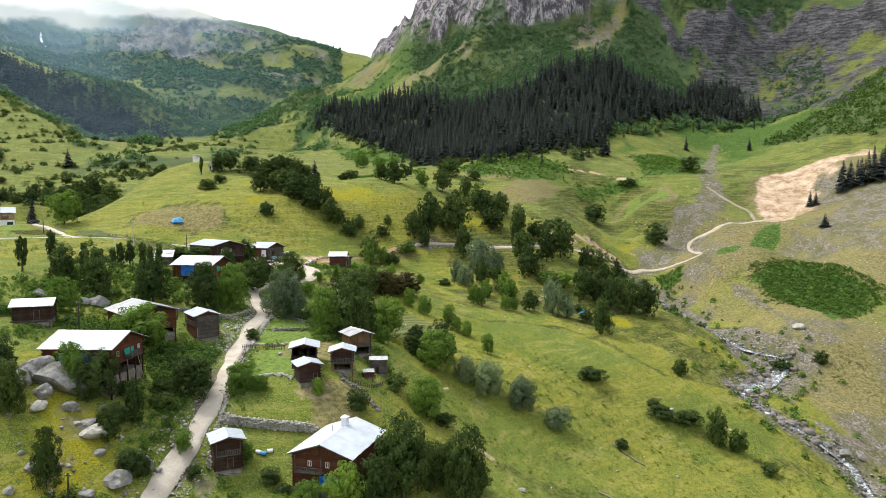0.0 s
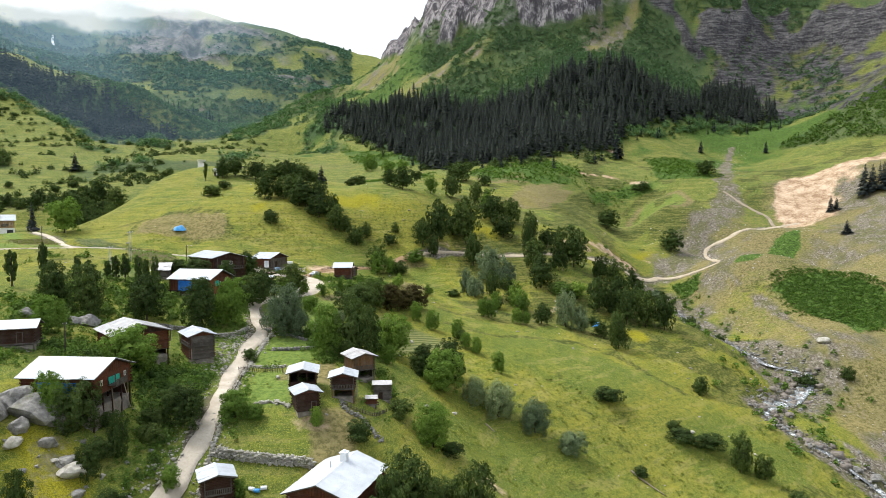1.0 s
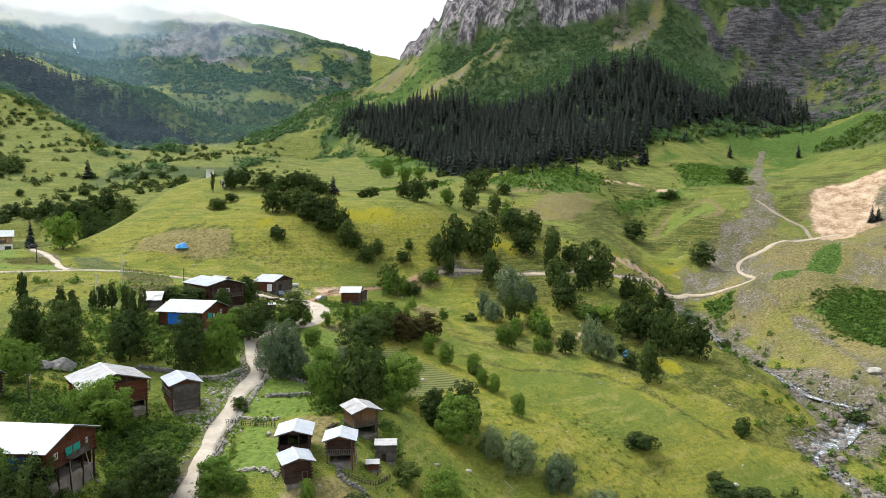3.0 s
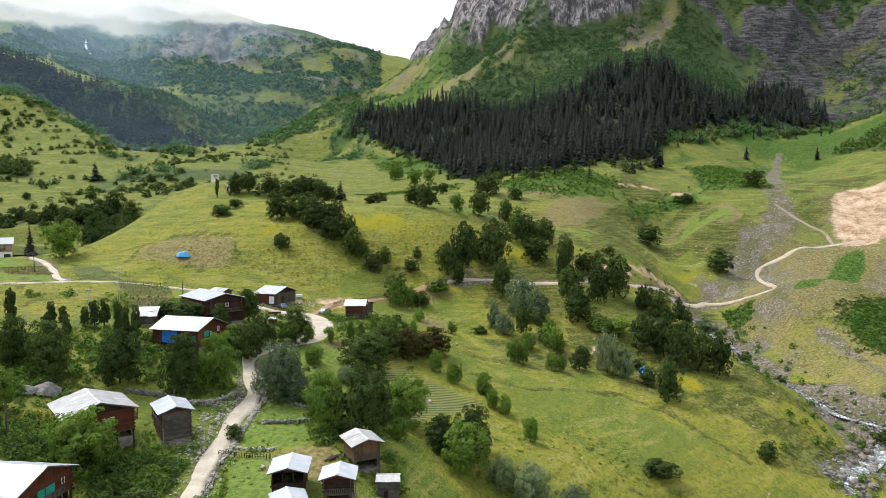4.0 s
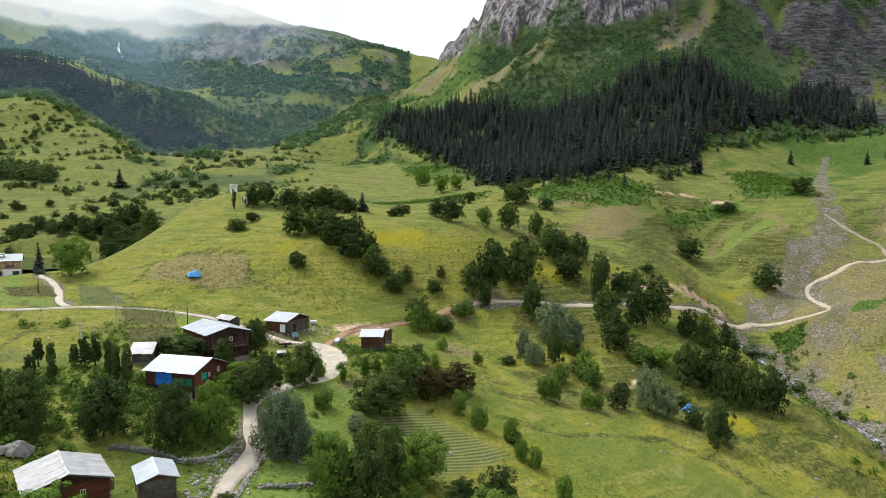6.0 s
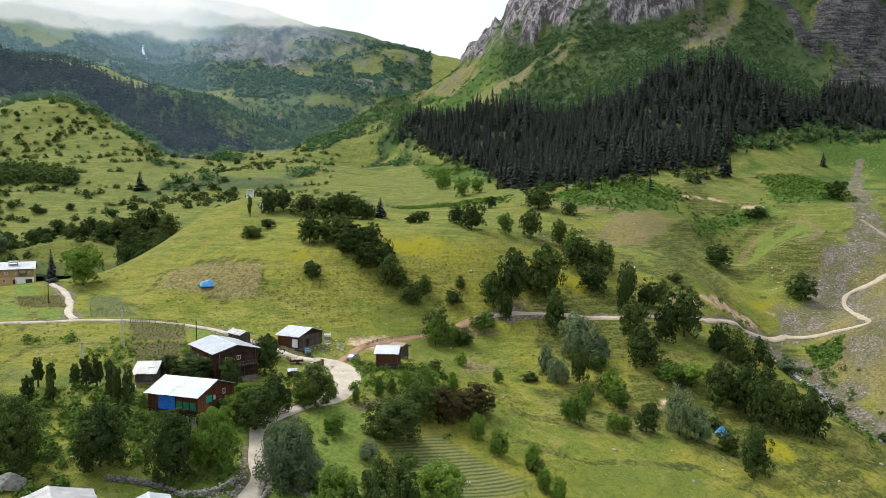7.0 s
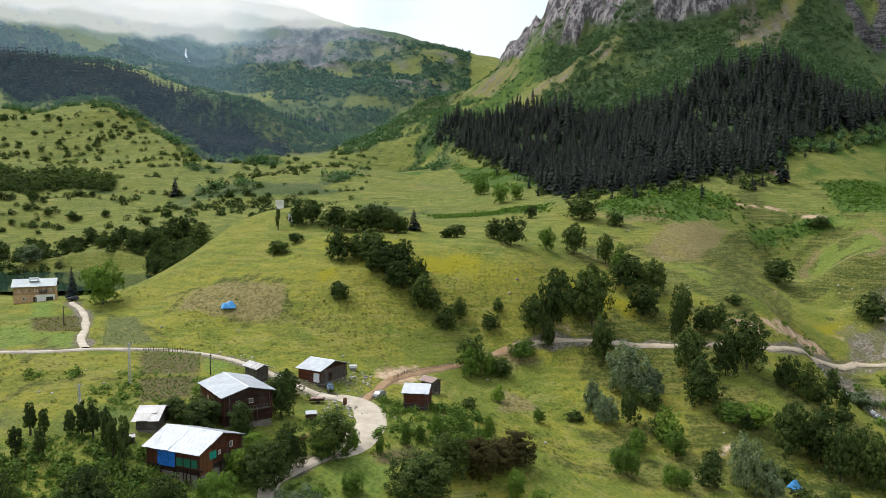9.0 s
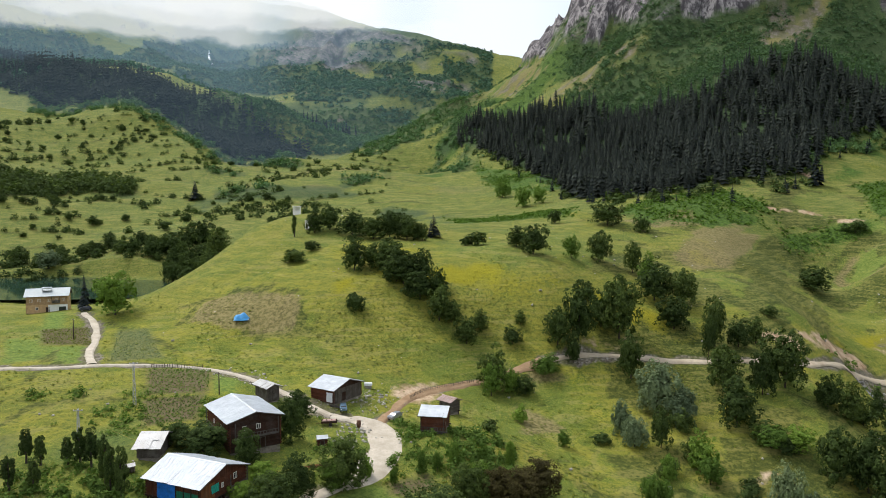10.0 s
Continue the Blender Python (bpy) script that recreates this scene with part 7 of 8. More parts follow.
farm_building("barn", "weathered two-storey log barn with a bright metal roof", -52.9, 125.1, -59, 9.3, 6.9, 5.8, 1.1, {"all": WOOD_RED, "F": WOOD_GREY}, WOOD_RED, ROOF_WHITE, seed=23, raise_floor=0.6, balconies=[("F", -2.6, 2.6, 3.5, 0.5), ("L", -3.8, 3.8, 3.5, 0.45)],
              braces=[("F", -2.5, -0.5, 2.9, 0.5)], category="barn")
farm_building("farmhouse", "dark timber farmhouse with a rust-stained metal roof", -65.1, 118.1, -52, 12.9, 13.0, 5.6, 2.0, WOOD_RED, WOOD_DARK, ROOF_OLD, seed=25, stilts=1.6, under=WOOD_DARK, snagged=0.25, balconies=[("R", -4.5, 4.5, 3.0, 1.0)], windows=[("F", -2, 3.6), ("F", 2, 3.6)], category="house")
farm_building("farmhouse", "timber farmhouse with blue tarpaulin and green painted boards", -63.3, 164.8, -15, 14.1, 13.3, 4.6, 2.3, {"all": WOOD_RED, "F": WOOD_RED}, WOOD_RED, ROOF_WHITE, seed=27, kind={"all": "logs", "L": "boards"}, stilts=1.4, under=WOOD_DARK,
              windows=[("F", 3.0, 3.1, 0.9, 1.2), ("F", -0.4, 2.7, 0.6, 0.9)], hung=[("L", -3.6, 0.6, 1.4, 4.2, TARP_BLUE, "blue tarpaulin covering a porch"), ("F", -3.4, -1.4, 2.6, 4.0, CLOTH_TEAL, "turquoise sheet on the gable wall")],
              balconies=[("F", 1.0, 5.5, 1.5, 0.8)], category="house")
blue_house_pose = pose(-63.3, 164.8, ground(-63.3, 164.8), 0, 0, -15)
farm_building("farmhouse", "tall brown timber farmhouse with balconies and a white roof", -64.9, 188.3, -47, 17.0, 12.4, 6.4, 1.6, {"all": WOOD_RED, "F": WOOD_DARK}, WOOD_DARK, ROOF_WHITE, seed=29, windows=[("F", 0.6, 4.2, 1.0, 1.1), ("F", -2.4, 4.2, 0.8, 1.0), ("L", 2.0, 3.6, 0.8, 1.0), ("L", -3.0, 3.6, 0.8, 1.0)],
              balconies=[("F", -4.6, 4.6, 2.9, 1.1), ("L", -6.5, 6.5, 2.7, 0.8)], doors=[("F", 1.5, 0.2)], hung=[("R", 5.0, 7.4, 3.2, 6.0, TARP_BLUE, "blue cloth hung under the eaves")], category="house")
farm_building("barn", "dark timber barn with a wide white metal roof", -54.5, 222.9, -25, 9.3, 12.3, 3.5, 1.9, {"all": WOOD_RED, "F": WOOD_GREY}, WOOD_DARK, ROOF_WHITE, kind={"all": "logs", "F": "ragged"}, seed=31, doors=[("F", -1.6, 0.1, 1.6, 2.2, WOOD_DARK)],
              hung=[("L", 1.6, 3.6, 0.3, 2.7, PLASTIC_WHITE, "grey plastic sheet on the barn wall")], category="barn")
farm_building("hut", "grey plank hut beside the road with a patched roof", -70.1, 213.6, -38, 7.6, 4.8, 3.4, 0.9, WOOD_GREY, WOOD_GREY, ROOF_OLD, kind="ragged", seed=33, doors=[("F", 0.3, 0.1, 1.0, 1.8, WOOD_GREY)], snagged=0.5, category="hut")
farm_building("barn", "red-brown log barn with a bright metal roof", -25.7, 210.9, -2, 7.1, 8.4, 4.5, 1.5, WOOD_RED, WOOD_RED, ROOF_WHITE, seed=35, stilts=0.8, under=WOOD_GREY, braces=[("F", -2.6, -0.4, 3.0, 0.5)], balconies=[("L", -2.8, 2.8, 0.9, 0.4)], category="barn")
farm_building("hut", "grey timber hut with a rusty red roof", -24.8, 229.7, -35, 5.4, 4.8, 3.5, 0.9, WOOD_GREY, WOOD_GREY, ROOF_RUST, seed=37, stilts=0.8, category="hut")
farm_building("shed", "grey plank shed with a stained metal roof", -77.5, 174.5, 10, 5.6, 9.6, 1.9, 1.9, WOOD_GREY, WOOD_GREY, ROOF_OLD, kind="ragged", seed=39, doors=[("F", 1.5, 0.1, 1.2, 1.6)], snagged=0.3, category="shed")


def lakeside_house():
    h = farm_building("lakeside_house", "two-storey sand-coloured and white house with a grey roof", -190.5, 287.0, 30, 15.4, 10.0, 6.4, 2.6, {"all": PLASTER_TAN, "F": PLASTER_TAN}, PLASTER_TAN,
                      metal_sheet("blue_grey_roof", (0.42, 0.47, 0.48), (0.33, 0.37, 0.39), (0.3, 0.2, 0.15), 0.0), kind="plaster", seed=41, category="house",
                      windows=[("L", u, 4.3, 1.1, 1.1) for u in (-5.2, -2.6, 0.6, 3.2, 5.6)] + [("L", -3.4, 1.2, 1.0, 1.1), ("F", 0.5, 4.3, 1.0, 1.1)], doors=[("L", 0.2, 0.0, 1.0, 2.1, WOOD_DARK)], balconies=[("L", 1.8, 4.4, 3.9, 1.0)])
    fr = Frame("L", 7.0, 4.3)
    part("plaster_panel", box_mesh("plaster_panel", *fr.box(0.4, 7.0, 0.003, 0.06, -0.3, 3.1), PLASTER), h, "white plastered ground floor")
    part("timber_storey", joined_boxes("timber_storey", [fr.box(-7.0, 7.0, 0.003, 0.045, 3.25 + 0.39 * k, 3.25 + 0.39 * k + 0.36) for k in range(8)], BROWN_BOARDS), h, "brown boarded upper storey")
    part("garage_window", box_mesh("garage_window", *fr.box(4.0, 6.4, 0.06, 0.12, 0.6, 2.2), PANE), h, "dark ground-floor window")
    heater = part("water_heater", joined_boxes("water_heater", [((-1.8, -2.6, 8.2), (1.4, -1.2, 8.35)), ((-1.8, -2.5, 8.35), (-1.6, -2.3, 9.2)), ((1.2, -2.5, 8.35), (1.4, -2.3, 9.2))], IRON), h, "rooftop solar water heater")
    v, f = [], []
    tube(v, f, [np.array((-1.9, -1.6, 9.3)), np.array((1.5, -1.6, 9.3))], [0.42, 0.42], 12)
    part("tank", from_arrays("tank", v, f, PLASTIC_WHITE), heater, "white cylindrical tank")


lakeside_house()


def green_boards():
    """The painted boards between the posts of the tarpaulined farmhouse."""
    b = [o for o in scene.objects if o.get("label", "").startswith("timber farmhouse with blue tarpaulin")][0]
    fr = Frame("L", 14.1 / 2 - 0.7, 13.3 / 2 - 0.7)
    for k in range(3):
        u = 0.9 + 1.75 * k
        part("shutter", joined_boxes("shutter", [fr.box(u + 0.3 * i, u + 0.3 * i + 0.27, 0.03, 0.09, 1.7, 3.3) for i in range(5)], BOARD_GREEN), b, "green painted board shutter")
    for k in range(4):
        part("post", box_mesh("post", *fr.box(0.7 + 1.75 * k, 0.86 + 1.75 * k, 0.02, 0.14, -1.0, 4.4), WOOD_DARK), b)
    g = Frame("F", 14.1 / 2 - 0.7, 13.3 / 2 - 0.7)
    part("cladding", joined_boxes("cladding", [g.box(-5.8 + 0.28 * i, -5.8 + 0.28 * i + 0.25, 0.03, 0.08, 0.4, 4.5) for i in range(12)], WOOD_ORANGE), b, "orange upright boards")


green_boards()

# ---- boulders, walls of stone and rubble ----
def rock_mesh(seed, mat, rough=0.32, squash=0.7, finer=2):
    """A weathered boulder about 2 m across, standing on z = -0.5."""
    rng = np.random.default_rng(seed)
    bm = bmesh.new()
    bmesh.ops.create_icosphere(bm, subdivisions=finer, radius=1.0)
    shift = Vector(rng.uniform(-50, 50, 3))
    cuts = [(Vector(rng.normal(0, 1, 3)).normalized(), rng.uniform(0.55, 0.85)) for _ in range(7)]
    for v in bm.verts:
        d = v.co.normalized()
        r = 1 + rough * noise.noise(d * 1.3 + shift) + rough * 0.5 * noise.noise(d * 3.1 + shift)
        p = d * r
        for n, k in cuts:
            over = p.dot(n) - k
            if over > 0:
                p -= n * over * 0.85
        v.co = Vector((p.x, p.y, p.z * squash))
    me = bpy.data.meshes.new("boulder")
    bm.to_mesh(me)
    bm.free()
    me.materials.append(mat)
    return me


ROCKS = [rock_mesh(k, STONE_GREY, 0.34, 0.75, 3) for k in range(4)]
ROCKS_PALE = [rock_mesh(20 + k, STONE_PALE, 0.3, 0.65, 3) for k in range(3)]
ROCKS_BROWN = [rock_mesh(40 + k, STONE_BROWN, 0.34, 0.6, 3) for k in range(3)]
SLOPE_BOULDERS = [(-51, 66, 5.0), (-57, 71.5, 4.6), (-58.6, 73, 3.0), (-48.6, 71.5, 3.6), (-55, 69, 2.0), (-66, 71.2, 3.2), (-62, 61, 2.2), (-46.5, 72, 1.2), (-54, 61, 2.0), (-63, 56, 1.6), (-58, 64, 1.1), (-60, 72, 1.3), (-53.5, 74, 0.9), (-41, 146.5, 1.7), (163, 221, 5.0), (8, 124, 1.4), (21, 88, 1.6), (53, 186, 1.1), (91, 182, 0.9), (-48, 228, 0.8), (-50, 216, 0.7), (-44, 231, 0.9)]
OUTCROPS = [(-66, 78.5, 8.0), (-70.5, 80, 6.0), (-63.5, 79.5, 5.0), (-71, 75, 4.8), (-66.5, 74.5, 3.4), (-79, 128, 4.6), (-82, 126, 3.5), (-92, 125, 3.8), (-62, 74, 2.8)]
STREAM_ROCKS = [(131, 154, 2.6), (135, 151, 3.4), (119, 159, 2.0), (123, 176, 2.6), (118, 168, 1.8), (126, 158, 1.7), (145, 203, 2.0), (128, 190, 1.6), (138, 226, 1.6), (129, 246, 1.5), (139, 212, 1.7), (127, 186, 2.1), (136, 160, 1.5), (140, 150, 2.2)]


def set_rocks(rows, meshes, name, label, group, seed, sink):
    rng = np.random.default_rng(seed)
    for x, y, size in rows:
        ob = tagged(new(name, meshes[int(rng.integers(0, len(meshes)))]), label, "boulder", group)
        s = size / 2
        ob.matrix_basis = pose(x, y, ground(x, y) + s * 0.45 - sink * s, rng.uniform(-12, 12), rng.uniform(-12, 12), rng.uniform(0, 360)) @ Matrix.Diagonal((s * rng.uniform(0.9, 1.3), s, s * rng.uniform(0.85, 1.15), 1))


set_rocks(SLOPE_BOULDERS, ROCKS_PALE + ROCKS, "boulder", "weathered grey boulder lying in the grass", "boulders on the slopes", 3, 0.35)
set_rocks(OUTCROPS, ROCKS, "rock_outcrop", "large cracked grey rock outcrop on a bank", "rock outcrops above the road", 4, 0.2)
set_rocks(STREAM_ROCKS, ROCKS_BROWN + ROCKS, "stream_boulder", "brownish grey boulder beside a mountain stream", "boulders in the stream bed", 5, 0.3)


def rubble(name, spots, size, mat, label, category, seed, lift=0.0):
    """Many small stones in one object: squared lumps, each turned and worn its own way."""
    rng = np.random.default_rng(seed)
    n = len(spots)
    z = height(spots[:, 0], spots[:, 1]) if spots.shape[1] == 2 else spots[:, 2]
    s = size[0] + (size[1] - size[0]) * rng.uniform(0, 1, n) ** 2.2
    cube = np.array([[(i >> k & 1) - 0.5 for k in range(3)] for i in range(8)])
    v = cube[None] * (rng.uniform(0.7, 1.3, (n, 1, 3)) * (1, 0.85, 0.62)) * s[:, None, None] * rng.uniform(0.55, 1.15, (n, 8, 1))
    a, b = rng.uniform(0, 2 * math.pi, n), rng.normal(0, 0.35, n)
    ca, sa, cb, sb = np.cos(a), np.sin(a), np.cos(b), np.sin(b)
    x, y, w = v[..., 0], v[..., 1] * cb[:, None] - v[..., 2] * sb[:, None], v[..., 1] * sb[:, None] + v[..., 2] * cb[:, None]
    v = np.stack([x * ca[:, None] - y * sa[:, None], x * sa[:, None] + y * ca[:, None], w], -1)
    v += np.stack([spots[:, 0], spots[:, 1], z + lift + 0.12 * s], 1)[:, None]
    f = np.array([(0, 2, 3, 1), (4, 5, 7, 6), (0, 1, 5, 4), (2, 6, 7, 3), (0, 4, 6, 2), (1, 3, 7, 5)])
    faces = (f[None] + 8 * np.arange(n)[:, None, None]).reshape(-1, 4)
    me = bpy.data.meshes.new(name)
    me.vertices.add(8 * n)
    me.vertices.foreach_set("co", v.astype(np.float32).ravel())
    me.loops.add(faces.size)
    me.loops.foreach_set("vertex_index", faces.ravel().astype(np.int32))
    me.polygons.add(len(faces))
    me.polygons.foreach_set("loop_start", np.arange(0, faces.size, 4, dtype=np.int32))
    me.update()
    me.materials.append(mat)
    return tagged(new(name, me), label, category, kind="stuff")


def stone_wall(line, tall, thick, seed, mat, label):
    rng = np.random.default_rng(seed)
    p = smooth_line(line, 0.3)
    spots = []
    for q in p:
        g = ground(q[0], q[1])
        for k in range(max(2, int(tall / 0.27))):
            for _ in range(2):
                spots.append((q[0] + rng.normal(0, thick / 2.4), q[1] + rng.normal(0, thick / 2.4), g + 0.27 * k + rng.uniform(-0.08, 0.08)))
    rubble("stone_wall", np.array(spots), (0.3, 0.62), mat, label, "wall", seed)


for k, (line, tall, mat) in enumerate((
        ([(-37, 133), (-32, 133), (-27, 134)], 0.9, STONE_GREY), ([(-40, 122), (-36, 121), (-32, 120.6)], 0.6, STONE_PALE), ([(-67, 137), (-61, 138.5), (-55, 138)], 1.1, STONE_GREY),
        ([(-54, 137.5), (-49, 139.5), (-45.6, 144)], 1.3, STONE_PALE), ([(-38.5, 86.5), (-34, 86), (-27, 85), (-21, 84.4)], 2.0, STONE_PALE), ([(-34, 99), (-30, 98.7), (-27, 96.5)], 0.7, STONE_PALE),
        ([(-17, 101), (-16, 98), (-12.5, 97), (-8.5, 94)], 0.8, STONE_GREY), ([(-38.4, 145), (-34, 144), (-30, 142)], 0.6, STONE_GREY), ([(-39.2, 76), (-39.6, 84), (-39.4, 98), (-40.2, 112)], 0.5, STONE_PALE),
        ([(-40.6, 116), (-40.2, 128), (-39.4, 140), (-38.6, 146)], 0.7, STONE_PALE))):
    stone_wall(line, tall, 0.6, 60 + k, mat, "low dry-stone field wall of pale and grey rubble")


def along(rng, line, offset, spread, step):
    p = smooth_line(line, step)
    t = np.gradient(p, axis=0)
    t /= np.hypot(t[:, 0], t[:, 1])[:, None]
    d = rng.choice([-1, 1], len(p)) * offset + rng.normal(0, spread, len(p))
    return p + np.stack([-t[:, 1], t[:, 0]], 1) * d[:, None]


def loose_stones():
    rng = np.random.default_rng(17)
    road = np.vstack([along(rng, ROAD_MAIN[:9], 3.0, 0.8, 0.12), along(rng, ROAD_MAIN[1:5], 3.6, 1.3, 0.14), along(rng, ROAD_MAIN[12:20], 3.4, 1.0, 0.5)])
    rubble("roadside_rubble", road, (0.15, 0.6), STONE_PALE, "pale stones heaped along the road edge", "stones", 71)
    bed = along(rng, STREAM_LINE[:17], 3.0, 2.6, 0.16)
    rubble("stream_cobbles", bed, (0.3, 1.2), STONE_GREY, "grey cobbles and boulders in the stream bed", "stones", 72)
    slide = np.vstack([along(rng, GULLY, 3.0, 7.0, 0.35), np.stack([rng.uniform(145, 250, 1500), rng.uniform(130, 400, 1500)], 1)])
    slide = slide[(plot(slide[:, 0], slide[:, 1], [(178, 290), (224, 290), (226, 250), (190, 230), (170, 258)], 4) < 0.1)]
    rubble("scree", slide[slide[:, 0] > 138], (0.15, 0.75), STONE_PALE, "loose pale scree on a bare hillside", "stones", 73)
    meadow = np.stack([rng.uniform(-130, 130, 420), rng.uniform(95, 420, 420)], 1)
    rubble("meadow_stones", meadow[rng.uniform(0, 1, 420) < 0.5], (0.3, 1.1), STONE_PALE, "scattered pale stones in the meadow", "stones", 74)
    falls = along(rng, STREAM_LINE[7:15], 1.6, 2.2, 0.5)
    rubble("stream_boulders", falls, (0.9, 2.8), STONE_BROWN, "large brownish boulders crowding the stream", "stones", 78)
    pebbles = along(rng, STREAM_LINE[:17], 1.2, 0.9, 0.7)
    rubble("stream_boulders", pebbles, (0.5, 1.5), STONE_GREY, "grey boulders standing in the white water", "stones", 79, 0.5)
    left = np.stack([rng.uniform(-72, -45, 170), rng.uniform(52, 96, 170)], 1)
    rubble("bank_stones", left, (0.25, 1.1), STONE_GREY, "grey stones strewn over a rough bank", "stones", 75)
    plaza = np.stack([rng.normal(-47, 5, 160), rng.normal(226, 5, 160)], 1)
    below = np.stack([rng.normal(-44, 3, 110), rng.normal(202, 3.5, 110)], 1)
    rubble("yard_rubble", np.vstack([plaza, below]), (0.2, 0.9), STONE_PALE, "rubble heaps beside the turning place", "stones", 76)
    barn = np.stack([rng.normal(-47.5, 1.6, 260), rng.uniform(118, 141, 260)], 1)
    rubble("bank_stones", barn, (0.2, 0.8), STONE_PALE, "pale rubble spilling down a road bank", "stones", 77)


loose_stones()


# ---- fences and poles ----
def stake_fence(line, label, seed, tall=1.1, gap=0.55, rails=True):
    rng = np.random.default_rng(seed)
    f = tagged(new("fence"), label, "fence")
    p = smooth_line(line, gap)
    f.matrix_basis = pose(p[0][0], p[0][1], ground(*p[0]))
    o = np.array([p[0][0], p[0][1], ground(*p[0])])
    tops = []
    me = box_mesh("stake", (-0.06, -0.05, -0.4), (0.06, 0.05, tall), WOOD_GREY, 0.02, rng)
    for q in p:
        st = part("stake", me, f)
        at = np.array([q[0], q[1], ground(*q)]) - o
        st.matrix_basis = pose(*at, rng.uniform(-7, 7), rng.uniform(-7, 7), rng.uniform(0, 360)) @ Matrix.Diagonal((1, 1, rng.uniform(0.8, 1.15), 1))
        tops.append(at + (0, 0, tall * 0.75))
    if rails:
        for drop in (0.0, 0.4):
            v, faces = [], []
            tube(v, faces, [t - (0, 0, drop) for t in tops], [0.045] * len(tops), 5)
            part("rail", from_arrays("rail", v, faces, WOOD_GREY), f)


stake_fence([(-42, 119.4), (-38.7, 118.7), (-31.5, 117)], "grey stake fence across a small meadow", 81)
stake_fence([(-106, 219.5), (-101, 225), (-96, 229)], "rough stake fence beside the road", 82, gap=0.7)
stake_fence([(-36.4, 233), (-33.6, 241), (-27.7, 249), (-21, 256)], "brown stake fence along a dirt track", 83, gap=0.9)
stake_fence([(-16.6, 98.5), (-10.6, 99.5), (-7.8, 104)], "low stake fence round a small yard", 84, 0.8)
stake_fence([(-40.5, 116), (-39.8, 106), (-40.5, 96)], "grey stake fence above the road wall", 85, 0.9, 0.9)


def lattice_pole(x, y, tall, label):
    p = tagged(new("power_pole"), label, "pole", "steel power poles")
    p.matrix_basis = pose(x, y, ground(x, y) - 0.2, 0, 0, 20)
    for sx in (-1, 1):
        for sy in (-1, 1):
            v, f = [], []
            tube(v, f, [np.array((sx * 0.32, sy * 0.32, 0)), np.array((sx * 0.12, sy * 0.12, tall))], [0.05, 0.04], 5)
            part("leg", from_arrays("leg", v, f, IRON), p)
    v, f = [], []
    n = int(tall / 0.8)
    for k in range(n):
        w0, w1 = 0.32 - 0.2 * k / n, 0.32 - 0.2 * (k + 1) / n
        for a, b in (((-1, -1), (1, -1)), ((1, -1), (1, 1)), ((1, 1), (-1, 1)), ((-1, 1), (-1, -1))):
            if k % 2:
                a, b = b, a
            tube(v, f, [np.array((a[0] * w0, a[1] * w0, tall * k / n)), np.array((b[0] * w1, b[1] * w1, tall * (k + 1) / n))], [0.025, 0.025], 4)
    part("lacing", from_arrays("lacing", v, f, IRON), p)
    part("crossarm", box_mesh("crossarm", (-0.9, -0.06, tall - 0.5), (0.9, 0.06, tall - 0.38), IRON), p)
    for u in (-0.8, 0.0, 0.8):
        part("insulator", box_mesh("insulator", (u - 0.05, -0.05, tall - 0.38), (u + 0.05, 0.05, tall - 0.15), PLASTIC_WHITE, bevel=0.02), p)


def wooden_pole(x, y, tall, lean, label):
    p = tagged(new("wooden_pole"), label, "pole", "wooden poles")
    p.matrix_basis = pose(x, y, ground(x, y) - 0.3, lean, lean * 0.6, 0)
    v, f = [], []
    tube(v, f, [np.array((0, 0, 0)), np.array((0, 0, tall * 0.5)), np.array((0, 0, tall))], [0.16, 0.14, 0.11], 8)
    part("shaft", from_arrays("shaft", v, f, BARK), p)
    part("crossarm", box_mesh("crossarm", (-0.5, -0.05, tall - 0.45), (0.5, 0.05, tall - 0.33), WOOD_GREY), p)
    for u in (-0.4, 0.4):
        part("insulator", box_mesh("insulator", (u - 0.04, -0.04, tall - 0.33), (u + 0.04, 0.04, tall - 0.15), PLASTIC_WHITE, bevel=0.015), p)


lattice_pole(-91.4, 170.2, 9.0, "grey steel lattice power pole in a mown field")
lattice_pole(-94.8, 194.3, 10.5, "grey steel lattice power pole beside a vegetable plot")
wooden_pole(-81, 209, 6.0, 0, "dark wooden pole beside a green plot")
wooden_pole(-75.3, 108.4, 6.5, -3, "slightly leaning wooden pole in front of a barn")
wooden_pole(-150, 247, 7.0, 0, "dark wooden pole beside a vegetable plot")
wooden_pole(-56, 59.5, 4.0, 2, "short grey wooden pole on a rough bank")


def cable(a, b, sag, label):
    v, f = [], []
    pts = [np.array(a) * (1 - k) + np.array(b) * k - (0, 0, 4 * sag * k * (1 - k)) for k in np.linspace(0, 1, 18)]
    tube(v, f, pts, [0.022] * len(pts), 4)
    tagged(new("cable", from_arrays("cable", v, f, YELLOW_PAINT)), label, "cable")


cable((-91.4, 170.2, ground(-91.4, 170.2) + 8.3), (-79.5, 172.0, ground(-77.5, 174.5) + 2.6), 0.5, "yellowish power cable from a pole to a shed")


